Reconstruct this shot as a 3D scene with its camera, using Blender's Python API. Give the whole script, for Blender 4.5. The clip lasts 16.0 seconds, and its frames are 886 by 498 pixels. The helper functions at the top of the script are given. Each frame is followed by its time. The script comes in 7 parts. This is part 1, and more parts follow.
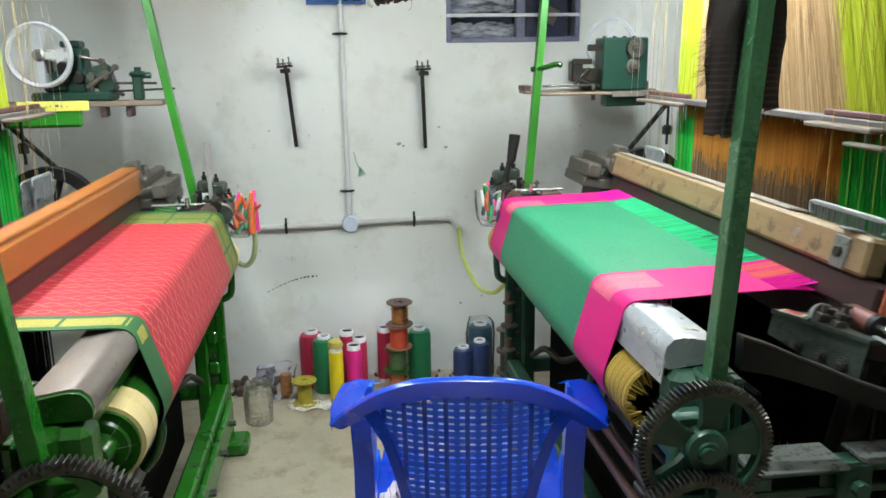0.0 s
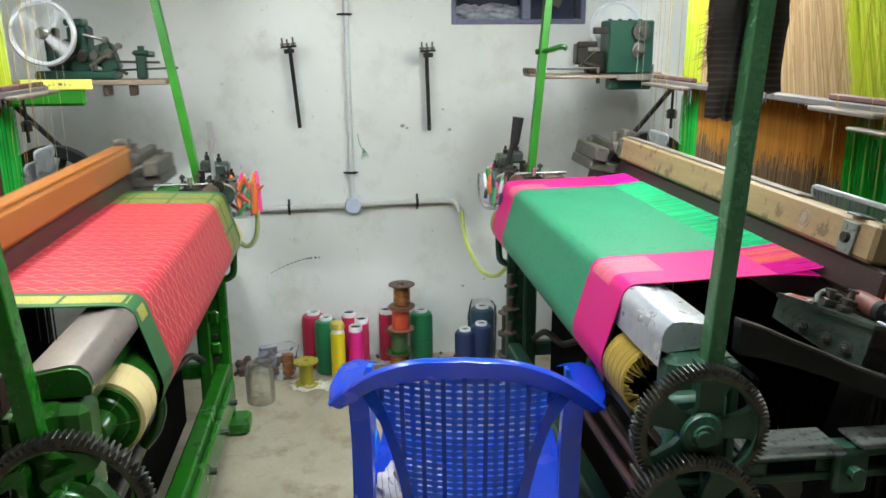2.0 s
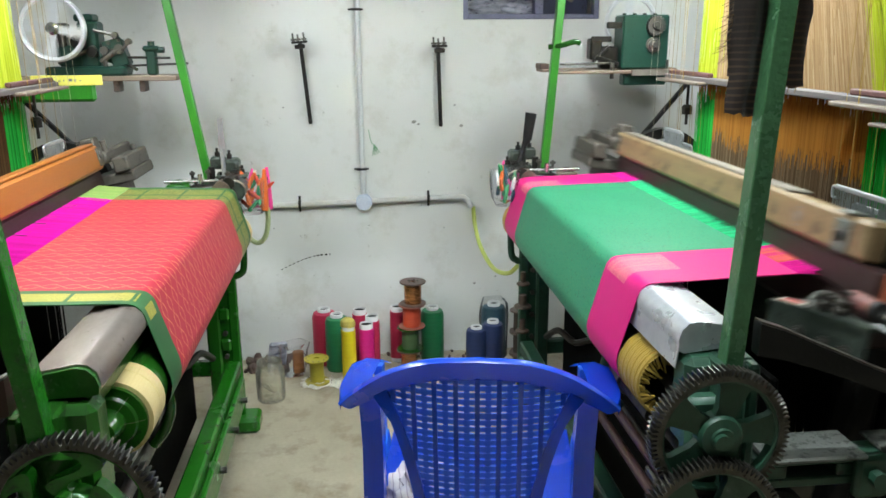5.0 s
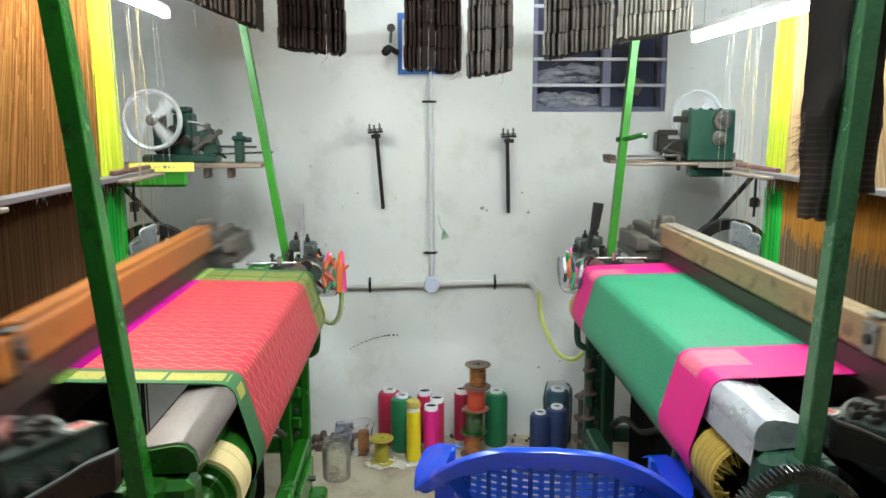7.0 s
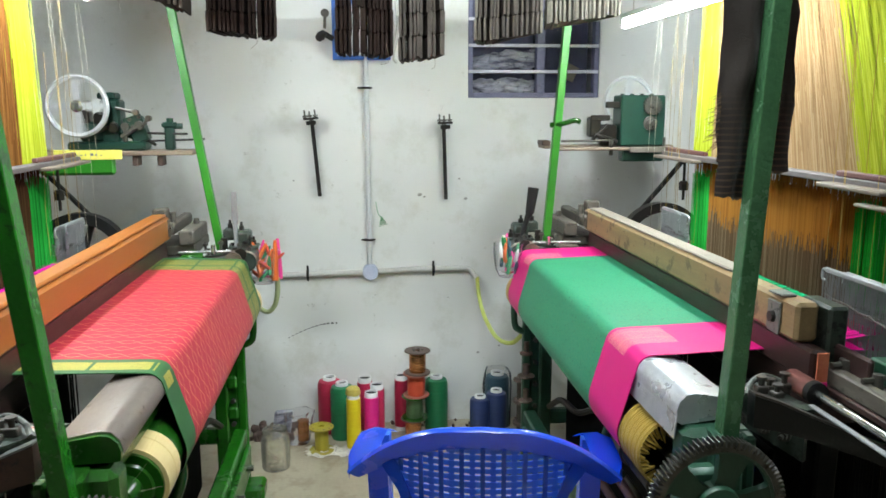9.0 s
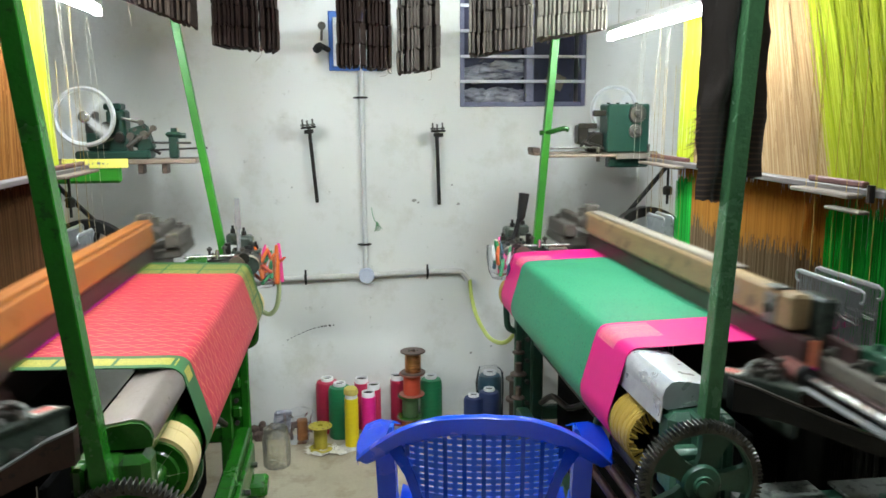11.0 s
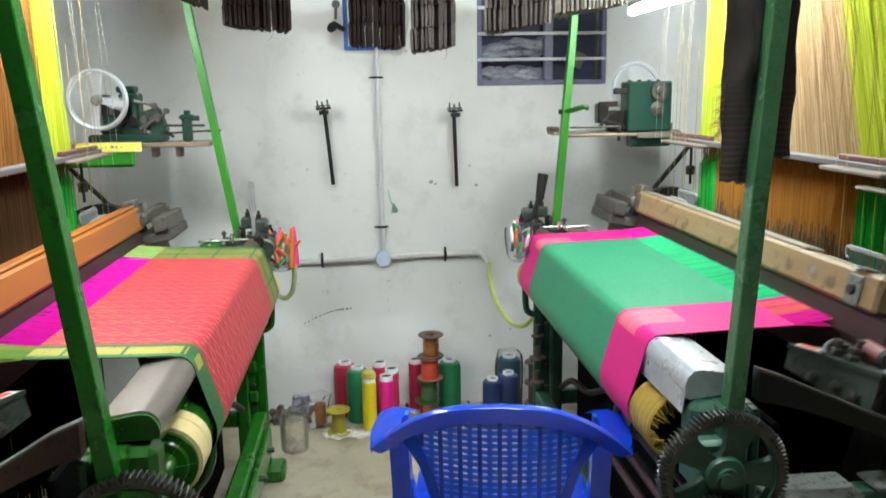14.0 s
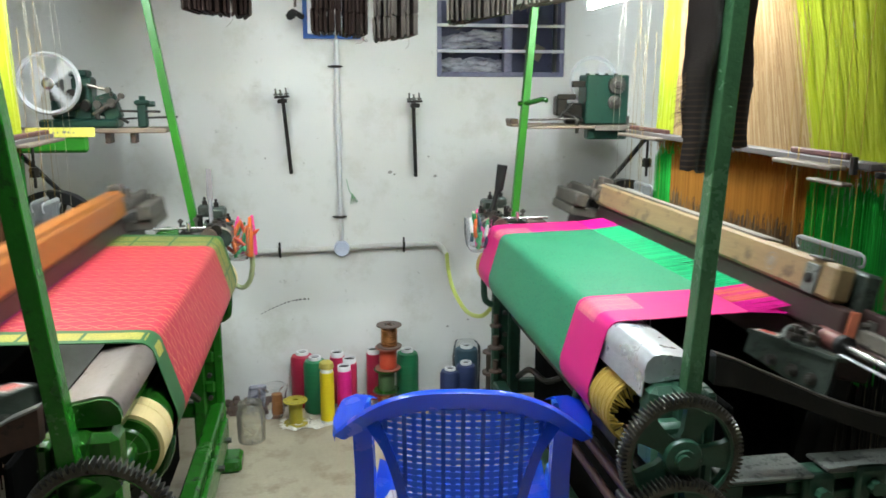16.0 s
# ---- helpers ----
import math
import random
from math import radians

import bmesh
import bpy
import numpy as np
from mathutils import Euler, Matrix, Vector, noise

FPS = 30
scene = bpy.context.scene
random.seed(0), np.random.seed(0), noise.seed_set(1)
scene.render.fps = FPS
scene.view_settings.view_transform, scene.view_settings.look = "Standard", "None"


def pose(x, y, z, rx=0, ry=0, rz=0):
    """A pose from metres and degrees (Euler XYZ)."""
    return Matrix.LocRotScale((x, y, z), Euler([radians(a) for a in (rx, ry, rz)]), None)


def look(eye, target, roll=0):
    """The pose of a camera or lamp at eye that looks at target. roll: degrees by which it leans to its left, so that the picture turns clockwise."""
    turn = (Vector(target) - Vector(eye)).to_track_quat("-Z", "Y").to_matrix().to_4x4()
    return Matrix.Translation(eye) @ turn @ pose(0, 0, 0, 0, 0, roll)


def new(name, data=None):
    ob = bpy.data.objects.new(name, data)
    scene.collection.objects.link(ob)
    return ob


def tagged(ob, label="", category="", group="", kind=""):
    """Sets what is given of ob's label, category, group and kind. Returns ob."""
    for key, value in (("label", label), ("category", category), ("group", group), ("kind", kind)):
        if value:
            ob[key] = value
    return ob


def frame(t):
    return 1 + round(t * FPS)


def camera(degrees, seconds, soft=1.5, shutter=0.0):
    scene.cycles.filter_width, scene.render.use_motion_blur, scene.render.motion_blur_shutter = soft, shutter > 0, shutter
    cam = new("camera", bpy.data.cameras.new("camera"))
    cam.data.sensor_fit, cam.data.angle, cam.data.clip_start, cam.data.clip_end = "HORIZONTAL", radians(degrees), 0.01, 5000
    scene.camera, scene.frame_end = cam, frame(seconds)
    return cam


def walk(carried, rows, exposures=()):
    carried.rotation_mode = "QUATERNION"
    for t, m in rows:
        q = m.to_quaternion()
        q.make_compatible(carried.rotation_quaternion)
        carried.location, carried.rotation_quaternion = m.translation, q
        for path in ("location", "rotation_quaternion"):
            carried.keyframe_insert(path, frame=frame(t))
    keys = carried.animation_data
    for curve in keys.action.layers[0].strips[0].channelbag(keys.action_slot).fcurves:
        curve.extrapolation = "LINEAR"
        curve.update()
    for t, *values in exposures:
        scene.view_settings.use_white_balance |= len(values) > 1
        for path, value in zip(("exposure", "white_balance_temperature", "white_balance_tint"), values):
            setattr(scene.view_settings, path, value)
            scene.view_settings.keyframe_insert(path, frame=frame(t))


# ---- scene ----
cam = camera(58.0, 16.0, soft=1.6, shutter=0.5)
PATH = [
    (0, (-0.028, -0.307, 1.447), (0.216, 1.623, 0.982), -0.8),
    (0.5, (-0.027, -0.309, 1.445), (0.215, 1.62, 0.975), -0.6),
    (1, (-0.023, -0.313, 1.439), (0.212, 1.609, 0.94), -0.3),
    (1.5, (-0.013, -0.311, 1.443), (0.221, 1.611, 0.939), -0.2),
    (2, (-0.016, -0.31, 1.442), (0.213, 1.612, 0.938), -0.3),
    (2.5, (-0.019, -0.302, 1.439), (0.2, 1.619, 0.928), -0.3),
    (3, (-0.02, -0.292, 1.435), (0.195, 1.628, 0.92), -0.3),
    (5.5, (-0.016, -0.282, 1.441), (0.185, 1.641, 0.931), -0.4),
    (6, (-0.026, -0.301, 1.467), (0.173, 1.635, 1.005), -0.5),
    (6.5, (-0.066, -0.339, 1.486), (0.061, 1.624, 1.126), -0.6),
    (7, (-0.066, -0.347, 1.483), (-0.001, 1.625, 1.159), -0.0),
    (7.5, (-0.021, -0.34, 1.472), (0.133, 1.629, 1.156), 0.4),
    (8, (-0.023, -0.332, 1.464), (0.18, 1.63, 1.134), 0.6),
    (8.5, (-0.028, -0.336, 1.463), (0.176, 1.623, 1.114), 0.2),
    (9, (-0.034, -0.354, 1.47), (0.167, 1.605, 1.12), -0.1),
    (9.2, (-0.039, -0.366, 1.475), (0.158, 1.594, 1.129), -0.3),
    (11.5, (-0.084, -0.482, 1.48), (0.16, 1.475, 1.146), -0.2),
    (12, (-0.082, -0.463, 1.474), (0.165, 1.491, 1.126), -0.1),
    (12.5, (-0.068, -0.43, 1.463), (0.171, 1.51, 1.037), -0.4),
    (13, (-0.059, -0.426, 1.464), (0.165, 1.513, 1.03), -0.6),
    (13.5, (-0.06, -0.426, 1.467), (0.129, 1.518, 1.035), -0.8),
    (14, (-0.059, -0.422, 1.482), (0.122, 1.533, 1.098), -0.9),
    (14.5, (-0.04, -0.428, 1.497), (0.21, 1.532, 1.193), -0.5),
    (15, (-0.053, -0.438, 1.481), (0.271, 1.511, 1.171), 0.0),
    (15.5, (-0.074, -0.441, 1.468), (0.258, 1.494, 1.088), 0.1),
    (16, (-0.084, -0.431, 1.468), (0.212, 1.506, 1.069), 0.1),
]
walk(cam, [(t, look(e, g, r)) for t, e, g, r in PATH])

scene.view_settings.exposure = 0.12

# ---- light: the dim world outside, two tube lamps over the looms, an added fill tube over the aisle ----
world = bpy.data.worlds.new("World")
scene.world = world
world.use_nodes = True
world.node_tree.nodes["Background"].inputs[0].default_value = (0.05, 0.06, 0.09, 1)
world.node_tree.nodes["Background"].inputs[1].default_value = 0.1
TUBE_POWER = 170.0
FILL_POWER = 570.0


# ---- materials ----
def setin(node, key, value):
    node.inputs[key].default_value = value


class Mat:
    """A small builder for node materials on object space."""

    def __init__(self, name):
        self.m = bpy.data.materials.new(name)
        self.m.use_nodes = True
        self.nt = self.m.node_tree
        self.bsdf = self.nt.nodes["Principled BSDF"]
        self.tc = self.nt.nodes.new("ShaderNodeTexCoord")

    def node(self, kind, **kw):
        n = self.nt.nodes.new(kind)
        for k, v in kw.items():
            if k.startswith("_"):
                continue
            n.inputs[k.replace("__", " ")].default_value = v
        return n

    def link(self, a, b):
        self.nt.links.new(a, b)

    def noise(self, scale, detail=4.0, rough=0.55, stretch=None, uv=False):
        n = self.node("ShaderNodeTexNoise", Scale=scale, Detail=detail, Roughness=rough)
        src = self.tc.outputs["UV" if uv else "Object"]
        if stretch:
            mp = self.nt.nodes.new("ShaderNodeMapping")
            mp.inputs["Scale"].default_value = stretch
            self.link(src, mp.inputs[0])
            src = mp.outputs[0]
        self.link(src, n.inputs["Vector"])
        return n.outputs[0]

    def ramp(self, value, stops):
        r = self.nt.nodes.new("ShaderNodeValToRGB")
        while len(r.color_ramp.elements) < len(stops):
            r.color_ramp.elements.new(0.5)
        for e, (p, c) in zip(r.color_ramp.elements, stops):
            e.position = p
            e.color = (*c, 1) if len(c) == 3 else c
        self.link(value, r.inputs[0])
        return r.outputs[0]

    def mix(self, fac, a, b, mode="MIX"):
        x = self.nt.nodes.new("ShaderNodeMix")
        x.data_type, x.blend_type = "RGBA", mode
        for v, i in ((fac, 0), (a, 6), (b, 7)):
            if hasattr(v, "links"):
                self.link(v, x.inputs[i])
            elif i == 0:
                x.inputs[0].default_value = v
            else:
                x.inputs[i].default_value = (*v, 1)
        return x.outputs[2]

    def math(self, op, a, b=0.0, c=0.0):
        x = self.nt.nodes.new("ShaderNodeMath")
        x.operation = op
        for i, v in enumerate((a, b, c)):
            if hasattr(v, "links"):
                self.link(v, x.inputs[i])
            else:
                x.inputs[i].default_value = v
        return x.outputs[0]

    def bump(self, value, strength, distance=0.002):
        b = self.node("ShaderNodeBump", Strength=strength, Distance=distance)
        self.link(value, b.inputs["Height"])
        self.link(b.outputs[0], self.bsdf.inputs["Normal"])

    def done(self, color=None, rough=None, metal=None, **kw):
        for key, v in (("Base Color", color), ("Roughness", rough), ("Metallic", metal)):
            if v is None:
                continue
            if hasattr(v, "links"):
                self.link(v, self.bsdf.inputs[key])
            else:
                self.bsdf.inputs[key].default_value = (*v, 1) if isinstance(v, tuple) else v
        for k, v in kw.items():
            self.bsdf.inputs[k.replace("__", " ")].default_value = v
        return self.m


def worn(name, c1, c2, c3, scale=9.0, rough=0.5, metal=0.0, wear=0.62, bump=0.15, fine=120.0, stretch=None, **kw):
    """Two tones in patches, a third where it is worn or dirty, and a fine grain."""
    m = Mat(name)
    big = m.noise(scale, 5.0, 0.6, stretch)
    small = m.noise(fine, 3.0, 0.6, stretch)
    base = m.mix(m.ramp(big, [(0.3, (0, 0, 0)), (0.7, (1, 1, 1))]), c1, c2)
    spot = m.noise(scale * 2.7, 8.0, 0.7)
    col = m.mix(m.ramp(spot, [(wear, (0, 0, 0)), (wear + 0.06, (1, 1, 1))]), base, c3)
    col = m.mix(0.35, col, m.mix(small, (0.25, 0.25, 0.25), (0.75, 0.75, 0.75)), "OVERLAY")
    rg = m.math("MULTIPLY_ADD", big, 0.3, rough - 0.15)
    m.bump(m.math("ADD", small, spot), bump)
    return m.done(col, rg, metal, **kw)


def threads(name, c1, c2, c3, rough=0.7):
    """Yarn: every strand a little different."""
    m = Mat(name)
    geo = m.nt.nodes.new("ShaderNodeNewGeometry")
    col = m.ramp(geo.outputs["Random Per Island"], [(0.0, c1), (0.5, c2), (1.0, c3)])
    n = m.noise(30.0, 2.0, 0.5, (1, 1, 0.15))
    col = m.mix(0.4, col, m.mix(n, (0.3, 0.3, 0.3), (0.7, 0.7, 0.7)), "OVERLAY")
    return m.done(col, rough, 0.0, **{"Specular__IOR__Level": 0.15})


GREEN_L = worn("green_paint_bright", (0.026, 0.21, 0.012), (0.02, 0.165, 0.012), (0.025, 0.07, 0.02), 8, 0.38, 0, 0.64, 0.3)
GREEN_F = worn("green_paint_grimy", (0.014, 0.15, 0.008), (0.012, 0.12, 0.008), (0.012, 0.075, 0.008), 9, 0.24, 0, 0.56, 0.3)
GREEN_D = worn("green_paint_oily", (0.013, 0.085, 0.006), (0.01, 0.062, 0.006), (0.01, 0.03, 0.006), 10, 0.22, 0, 0.6, 0.3)
GREEN_T = worn("green_enamel_dark", (0.014, 0.055, 0.03), (0.024, 0.075, 0.045), (0.014, 0.018, 0.014), 14, 0.4, 0.0, 0.6, 0.3)
GREEN_P = worn("green_post_hammered", (0.065, 0.17, 0.075), (0.045, 0.13, 0.056), (0.022, 0.05, 0.03), 11, 0.24, 0.15, 0.64, 1.0, 110)
GREEN_M = worn("green_machine_paint", (0.006, 0.036, 0.024), (0.008, 0.05, 0.032), (0.008, 0.016, 0.014), 14, 0.4, 0, 0.62, 0.2)
IRON = worn("oily_cast_iron", (0.016, 0.015, 0.013), (0.036, 0.031, 0.027), (0.06, 0.048, 0.036), 14, 0.38, 0.55, 0.6, 0.4)
IRON_G = worn("greasy_grey_steel", (0.08, 0.074, 0.064), (0.14, 0.13, 0.115), (0.03, 0.025, 0.022), 18, 0.38, 0.7, 0.58, 0.3)
GEAR = worn("gear_teeth_steel", (0.035, 0.034, 0.028), (0.12, 0.115, 0.10), (0.025, 0.02, 0.016), 22, 0.34, 0.85, 0.56, 0.3)
RUST = worn("rusty_brown_iron", (0.08, 0.055, 0.042), (0.13, 0.09, 0.068), (0.03, 0.024, 0.02), 16, 0.6, 0.25, 0.56, 0.5)
CHROME = worn("bright_steel_rod", (0.55, 0.53, 0.5), (0.7, 0.69, 0.66), (0.2, 0.17, 0.14), 25, 0.22, 0.95, 0.66, 0.1)
BEAM_L = worn("bare_steel_breast_beam", (0.19, 0.15, 0.135), (0.27, 0.22, 0.195), (0.12, 0.085, 0.065), 9, 0.33, 0.6, 0.6, 0.25, 90, (1, 0.35, 1))
FOIL = worn("crumpled_aluminium_sheet", (0.62, 0.63, 0.66), (0.5, 0.52, 0.56), (0.38, 0.38, 0.4), 14, 0.3, 0.6, 0.64, 0.9, 26)
WOOD_R = worn("weathered_pale_wood", (0.19, 0.122, 0.055), (0.29, 0.195, 0.092), (0.11, 0.066, 0.032), 6, 0.5, 0, 0.56, 0.35, 60, (6, 0.5, 6))
WOOD_TOP = worn("dusty_wood_top", (0.17, 0.145, 0.115), (0.23, 0.2, 0.16), (0.12, 0.09, 0.06), 8, 0.65, 0, 0.6, 0.3, 60, (5, 0.6, 5))
WOOD_L = worn("orange_varnished_wood", (0.27, 0.078, 0.008), (0.34, 0.112, 0.014), (0.15, 0.045, 0.008), 5, 0.42, 0, 0.64, 0.2, 50, (6, 0.5, 6))
WOOD_P = worn("raw_plank", (0.19, 0.14, 0.10), (0.25, 0.19, 0.14), (0.13, 0.09, 0.065), 7, 0.65, 0, 0.6, 0.3, 70, (1, 6, 6))
STRIP = worn("raw_harness_strip", (0.12, 0.09, 0.068), (0.16, 0.125, 0.095), (0.08, 0.055, 0.04), 9, 0.65, 0, 0.6, 0.3, 70, (6, 1, 6))
BOARD = worn("comber_board_grey_pink", (0.075, 0.062, 0.06), (0.10, 0.083, 0.08), (0.14, 0.11, 0.10), 9, 0.6, 0, 0.62, 0.2)
BOARD_R = worn("comber_board_red_brown", (0.08, 0.03, 0.027), (0.11, 0.042, 0.035), (0.08, 0.05, 0.04), 9, 0.6, 0, 0.62, 0.2)
DUSTY = worn("dusty_machined_iron", (0.12, 0.13, 0.115), (0.17, 0.175, 0.155), (0.05, 0.055, 0.045), 20, 0.55, 0.2, 0.54, 0.4)
GRIME = worn("oil_grimed_green_iron", (0.02, 0.034, 0.024), (0.05, 0.06, 0.048), (0.012, 0.013, 0.011), 22, 0.42, 0.15, 0.52, 0.5)
DARKWOOD = worn("dark_oily_wood", (0.026, 0.012, 0.01), (0.045, 0.02, 0.016), (0.015, 0.01, 0.008), 8, 0.5, 0, 0.6, 0.3, 60, (5, 0.5, 5))
MAROON = worn("maroon_buffer", (0.16, 0.05, 0.042), (0.21, 0.075, 0.06), (0.08, 0.03, 0.028), 18, 0.5, 0, 0.62, 0.2)
BLACK = worn("black_rubber", (0.008, 0.008, 0.008), (0.014, 0.013, 0.012), (0.026, 0.022, 0.018), 20, 0.6, 0, 0.66, 0.2, Specular__IOR__Level=0.25)
WHITE_PL = worn("white_plastic", (0.72, 0.72, 0.72), (0.78, 0.78, 0.77), (0.6, 0.58, 0.55), 20, 0.4, 0, 0.68, 0.1)
PIPE = worn("painted_pvc_conduit", (0.56, 0.565, 0.56), (0.63, 0.635, 0.63), (0.45, 0.44, 0.41), 9, 0.45, 0, 0.64, 0.15)
PIPE_D = worn("dusty_grey_conduit", (0.5, 0.49, 0.46), (0.6, 0.59, 0.56), (0.36, 0.34, 0.31), 9, 0.5, 0, 0.62, 0.15)
JUNC = worn("pale_blue_plastic", (0.5, 0.55, 0.68), (0.56, 0.6, 0.72), (0.45, 0.46, 0.5), 20, 0.4, 0, 0.66, 0.1)
HOSE = worn("yellow_green_tubing", (0.45, 0.52, 0.10), (0.52, 0.58, 0.16), (0.4, 0.42, 0.16), 14, 0.35, 0, 0.66, 0.1)
HOSE_L = worn("pale_green_tubing", (0.33, 0.38, 0.18), (0.42, 0.47, 0.25), (0.3, 0.33, 0.2), 14, 0.4, 0, 0.66, 0.1)
WHEEL = worn("polished_wheel_rim", (0.62, 0.63, 0.64), (0.72, 0.73, 0.74), (0.45, 0.44, 0.42), 14, 0.32, 0.35, 0.68, 0.1)
BLUE = worn("blue_moulded_plastic", (0.002, 0.072, 0.66), (0.003, 0.084, 0.72), (0.003, 0.065, 0.56), 6, 0.24, 0, 0.7, 0.04, 220, Specular__IOR__Level=0.7, Coat__Weight=0.4, Coat__Roughness=0.12)
def translucent(mat, color, amount):
    """Lets some light through thin plastic."""
    nt = mat.node_tree
    t = nt.nodes.new("ShaderNodeBsdfTranslucent")
    t.inputs[0].default_value = (*color, 1)
    x = nt.nodes.new("ShaderNodeMixShader")
    x.inputs[0].default_value = amount
    nt.links.new(nt.nodes["Principled BSDF"].outputs[0], x.inputs[1])
    nt.links.new(t.outputs[0], x.inputs[2])
    nt.links.new(x.outputs[0], nt.nodes["Material Output"].inputs[0])


translucent(BLUE, (0.03, 0.24, 1.0), 0.25)
# thin parts of the chair: same plastic, base paled for light shining through
BLUE_LIT = worn("thin_lit_blue_plastic", (0.02, 0.19, 0.80), (0.03, 0.22, 0.86), (0.02, 0.16, 0.72), 6, 0.4, 0, 0.7, 0.05, 220, Specular__IOR__Level=0.8)
translucent(BLUE_LIT, (0.14, 0.4, 1.0), 0.45)
CORD = worn("off_white_cord", (0.36, 0.32, 0.24), (0.44, 0.4, 0.32), (0.28, 0.23, 0.14), 30, 0.8, 0, 0.62, 0.1)
CORD_Y = worn("yellow_cord", (0.32, 0.2, 0.035), (0.38, 0.25, 0.05), (0.25, 0.16, 0.04), 30, 0.8, 0, 0.62, 0.1)
CARD_D = worn("dark_card", (0.010, 0.005, 0.004), (0.017, 0.009, 0.006), (0.025, 0.014, 0.010), 20, 0.8, 0, 0.6, 0.2, Specular__IOR__Level=0.1)
CARD_M = worn("brown_card", (0.022, 0.015, 0.011), (0.036, 0.024, 0.018), (0.015, 0.01, 0.008), 20, 0.8, 0, 0.6, 0.2, Specular__IOR__Level=0.1)
CARD_G = worn("grey_card", (0.05, 0.041, 0.034), (0.085, 0.07, 0.06), (0.03, 0.024, 0.02), 20, 0.8, 0, 0.6, 0.2, Specular__IOR__Level=0.1)
CARD_W = worn("pale_card", (0.14, 0.125, 0.10), (0.20, 0.18, 0.15), (0.09, 0.078, 0.06), 16, 0.8, 0, 0.62, 0.2, Specular__IOR__Level=0.1)
INK = worn("faded_ink", (0.16, 0.15, 0.15), (0.2, 0.19, 0.19), (0.25, 0.24, 0.22), 30, 0.7, 0, 0.6, 0.1)
PAPER = worn("newspaper", (0.62, 0.58, 0.5), (0.7, 0.66, 0.58), (0.32, 0.29, 0.25), 35, 0.8, 0, 0.56, 0.2)
LABEL_Y = worn("yellow_label_paper", (0.75, 0.68, 0.1), (0.8, 0.74, 0.16), (0.6, 0.52, 0.12), 14, 0.6, 0, 0.66, 0.1)
GOLD_Y = worn("gold_yarn_wrap", (0.42, 0.27, 0.04), (0.52, 0.36, 0.07), (0.28, 0.17, 0.03), 30, 0.42, 0.2, 0.6, 0.5, 200, (30, 0.6, 30))
CREAM_Y = worn("cream_wrap_band", (0.60, 0.45, 0.19), (0.68, 0.54, 0.26), (0.42, 0.28, 0.1), 12, 0.5, 0, 0.64, 0.3, 160, (30, 0.6, 30))
BLUE_B = worn("blue_switch_board", (0.03, 0.12, 0.42), (0.05, 0.16, 0.5), (0.03, 0.08, 0.25), 12, 0.5, 0, 0.62, 0.1)
GREY_B = worn("grey_board", (0.55, 0.56, 0.58), (0.62, 0.63, 0.65), (0.45, 0.45, 0.47), 12, 0.5, 0, 0.62, 0.1)
WIN_F = worn("bluish_grey_window_paint", (0.12, 0.12, 0.20), (0.17, 0.17, 0.26), (0.07, 0.07, 0.12), 12, 0.5, 0.1, 0.6, 0.2)
WIN_B = worn("pale_window_bars", (0.5, 0.5, 0.56), (0.6, 0.6, 0.66), (0.35, 0.34, 0.4), 14, 0.5, 0.1, 0.62, 0.2)
NIGHT = worn("dark_blue_shutter", (0.022, 0.024, 0.06), (0.035, 0.038, 0.09), (0.015, 0.015, 0.03), 6, 0.6, 0, 0.6, 0.2)
JUNK = worn("dusty_plastic_scrap", (0.03, 0.03, 0.06), (0.42, 0.42, 0.48), (0.02, 0.02, 0.04), 11, 0.3, 0, 0.6, 0.25, 60, (1, 1, 4))
RUBBLE = worn("brick_rubble", (0.06, 0.035, 0.028), (0.12, 0.075, 0.06), (0.2, 0.17, 0.14), 30, 0.85, 0, 0.6, 0.6)
MESH_W = worn("white_heddle_wire", (0.26, 0.27, 0.27), (0.34, 0.35, 0.34), (0.18, 0.17, 0.16), 25, 0.4, 0.3, 0.66, 0.1)
COPPER = worn("copper_wire_winding", (0.52, 0.21, 0.08), (0.62, 0.28, 0.11), (0.35, 0.13, 0.05), 20, 0.25, 0.85, 0.64, 0.3, 260, (0.4, 0.4, 40))
BROWN_R = worn("brown_reel_flange", (0.075, 0.05, 0.04), (0.11, 0.07, 0.055), (0.05, 0.035, 0.03), 20, 0.45, 0, 0.62, 0.1)
RED_R = worn("red_brown_reel_flange", (0.24, 0.07, 0.045), (0.3, 0.09, 0.06), (0.16, 0.05, 0.04), 20, 0.45, 0, 0.62, 0.1)
YEL_R = worn("mustard_reel_plastic", (0.32, 0.27, 0.02), (0.4, 0.33, 0.035), (0.22, 0.18, 0.03), 20, 0.45, 0, 0.62, 0.1)
SPONGE = worn("mustard_felt_cap", (0.46, 0.36, 0.07), (0.54, 0.44, 0.12), (0.36, 0.27, 0.05), 40, 0.9, 0, 0.62, 0.5)


def yarn_wrap(name, c1, c2):
    """Wound thread on a tube: fine turns and a soft gloss."""
    return worn(name, c1, c2, tuple(v * 0.8 for v in c1), 10, 0.42, 0, 0.66, 0.35, 300, (0.5, 0.5, 14))


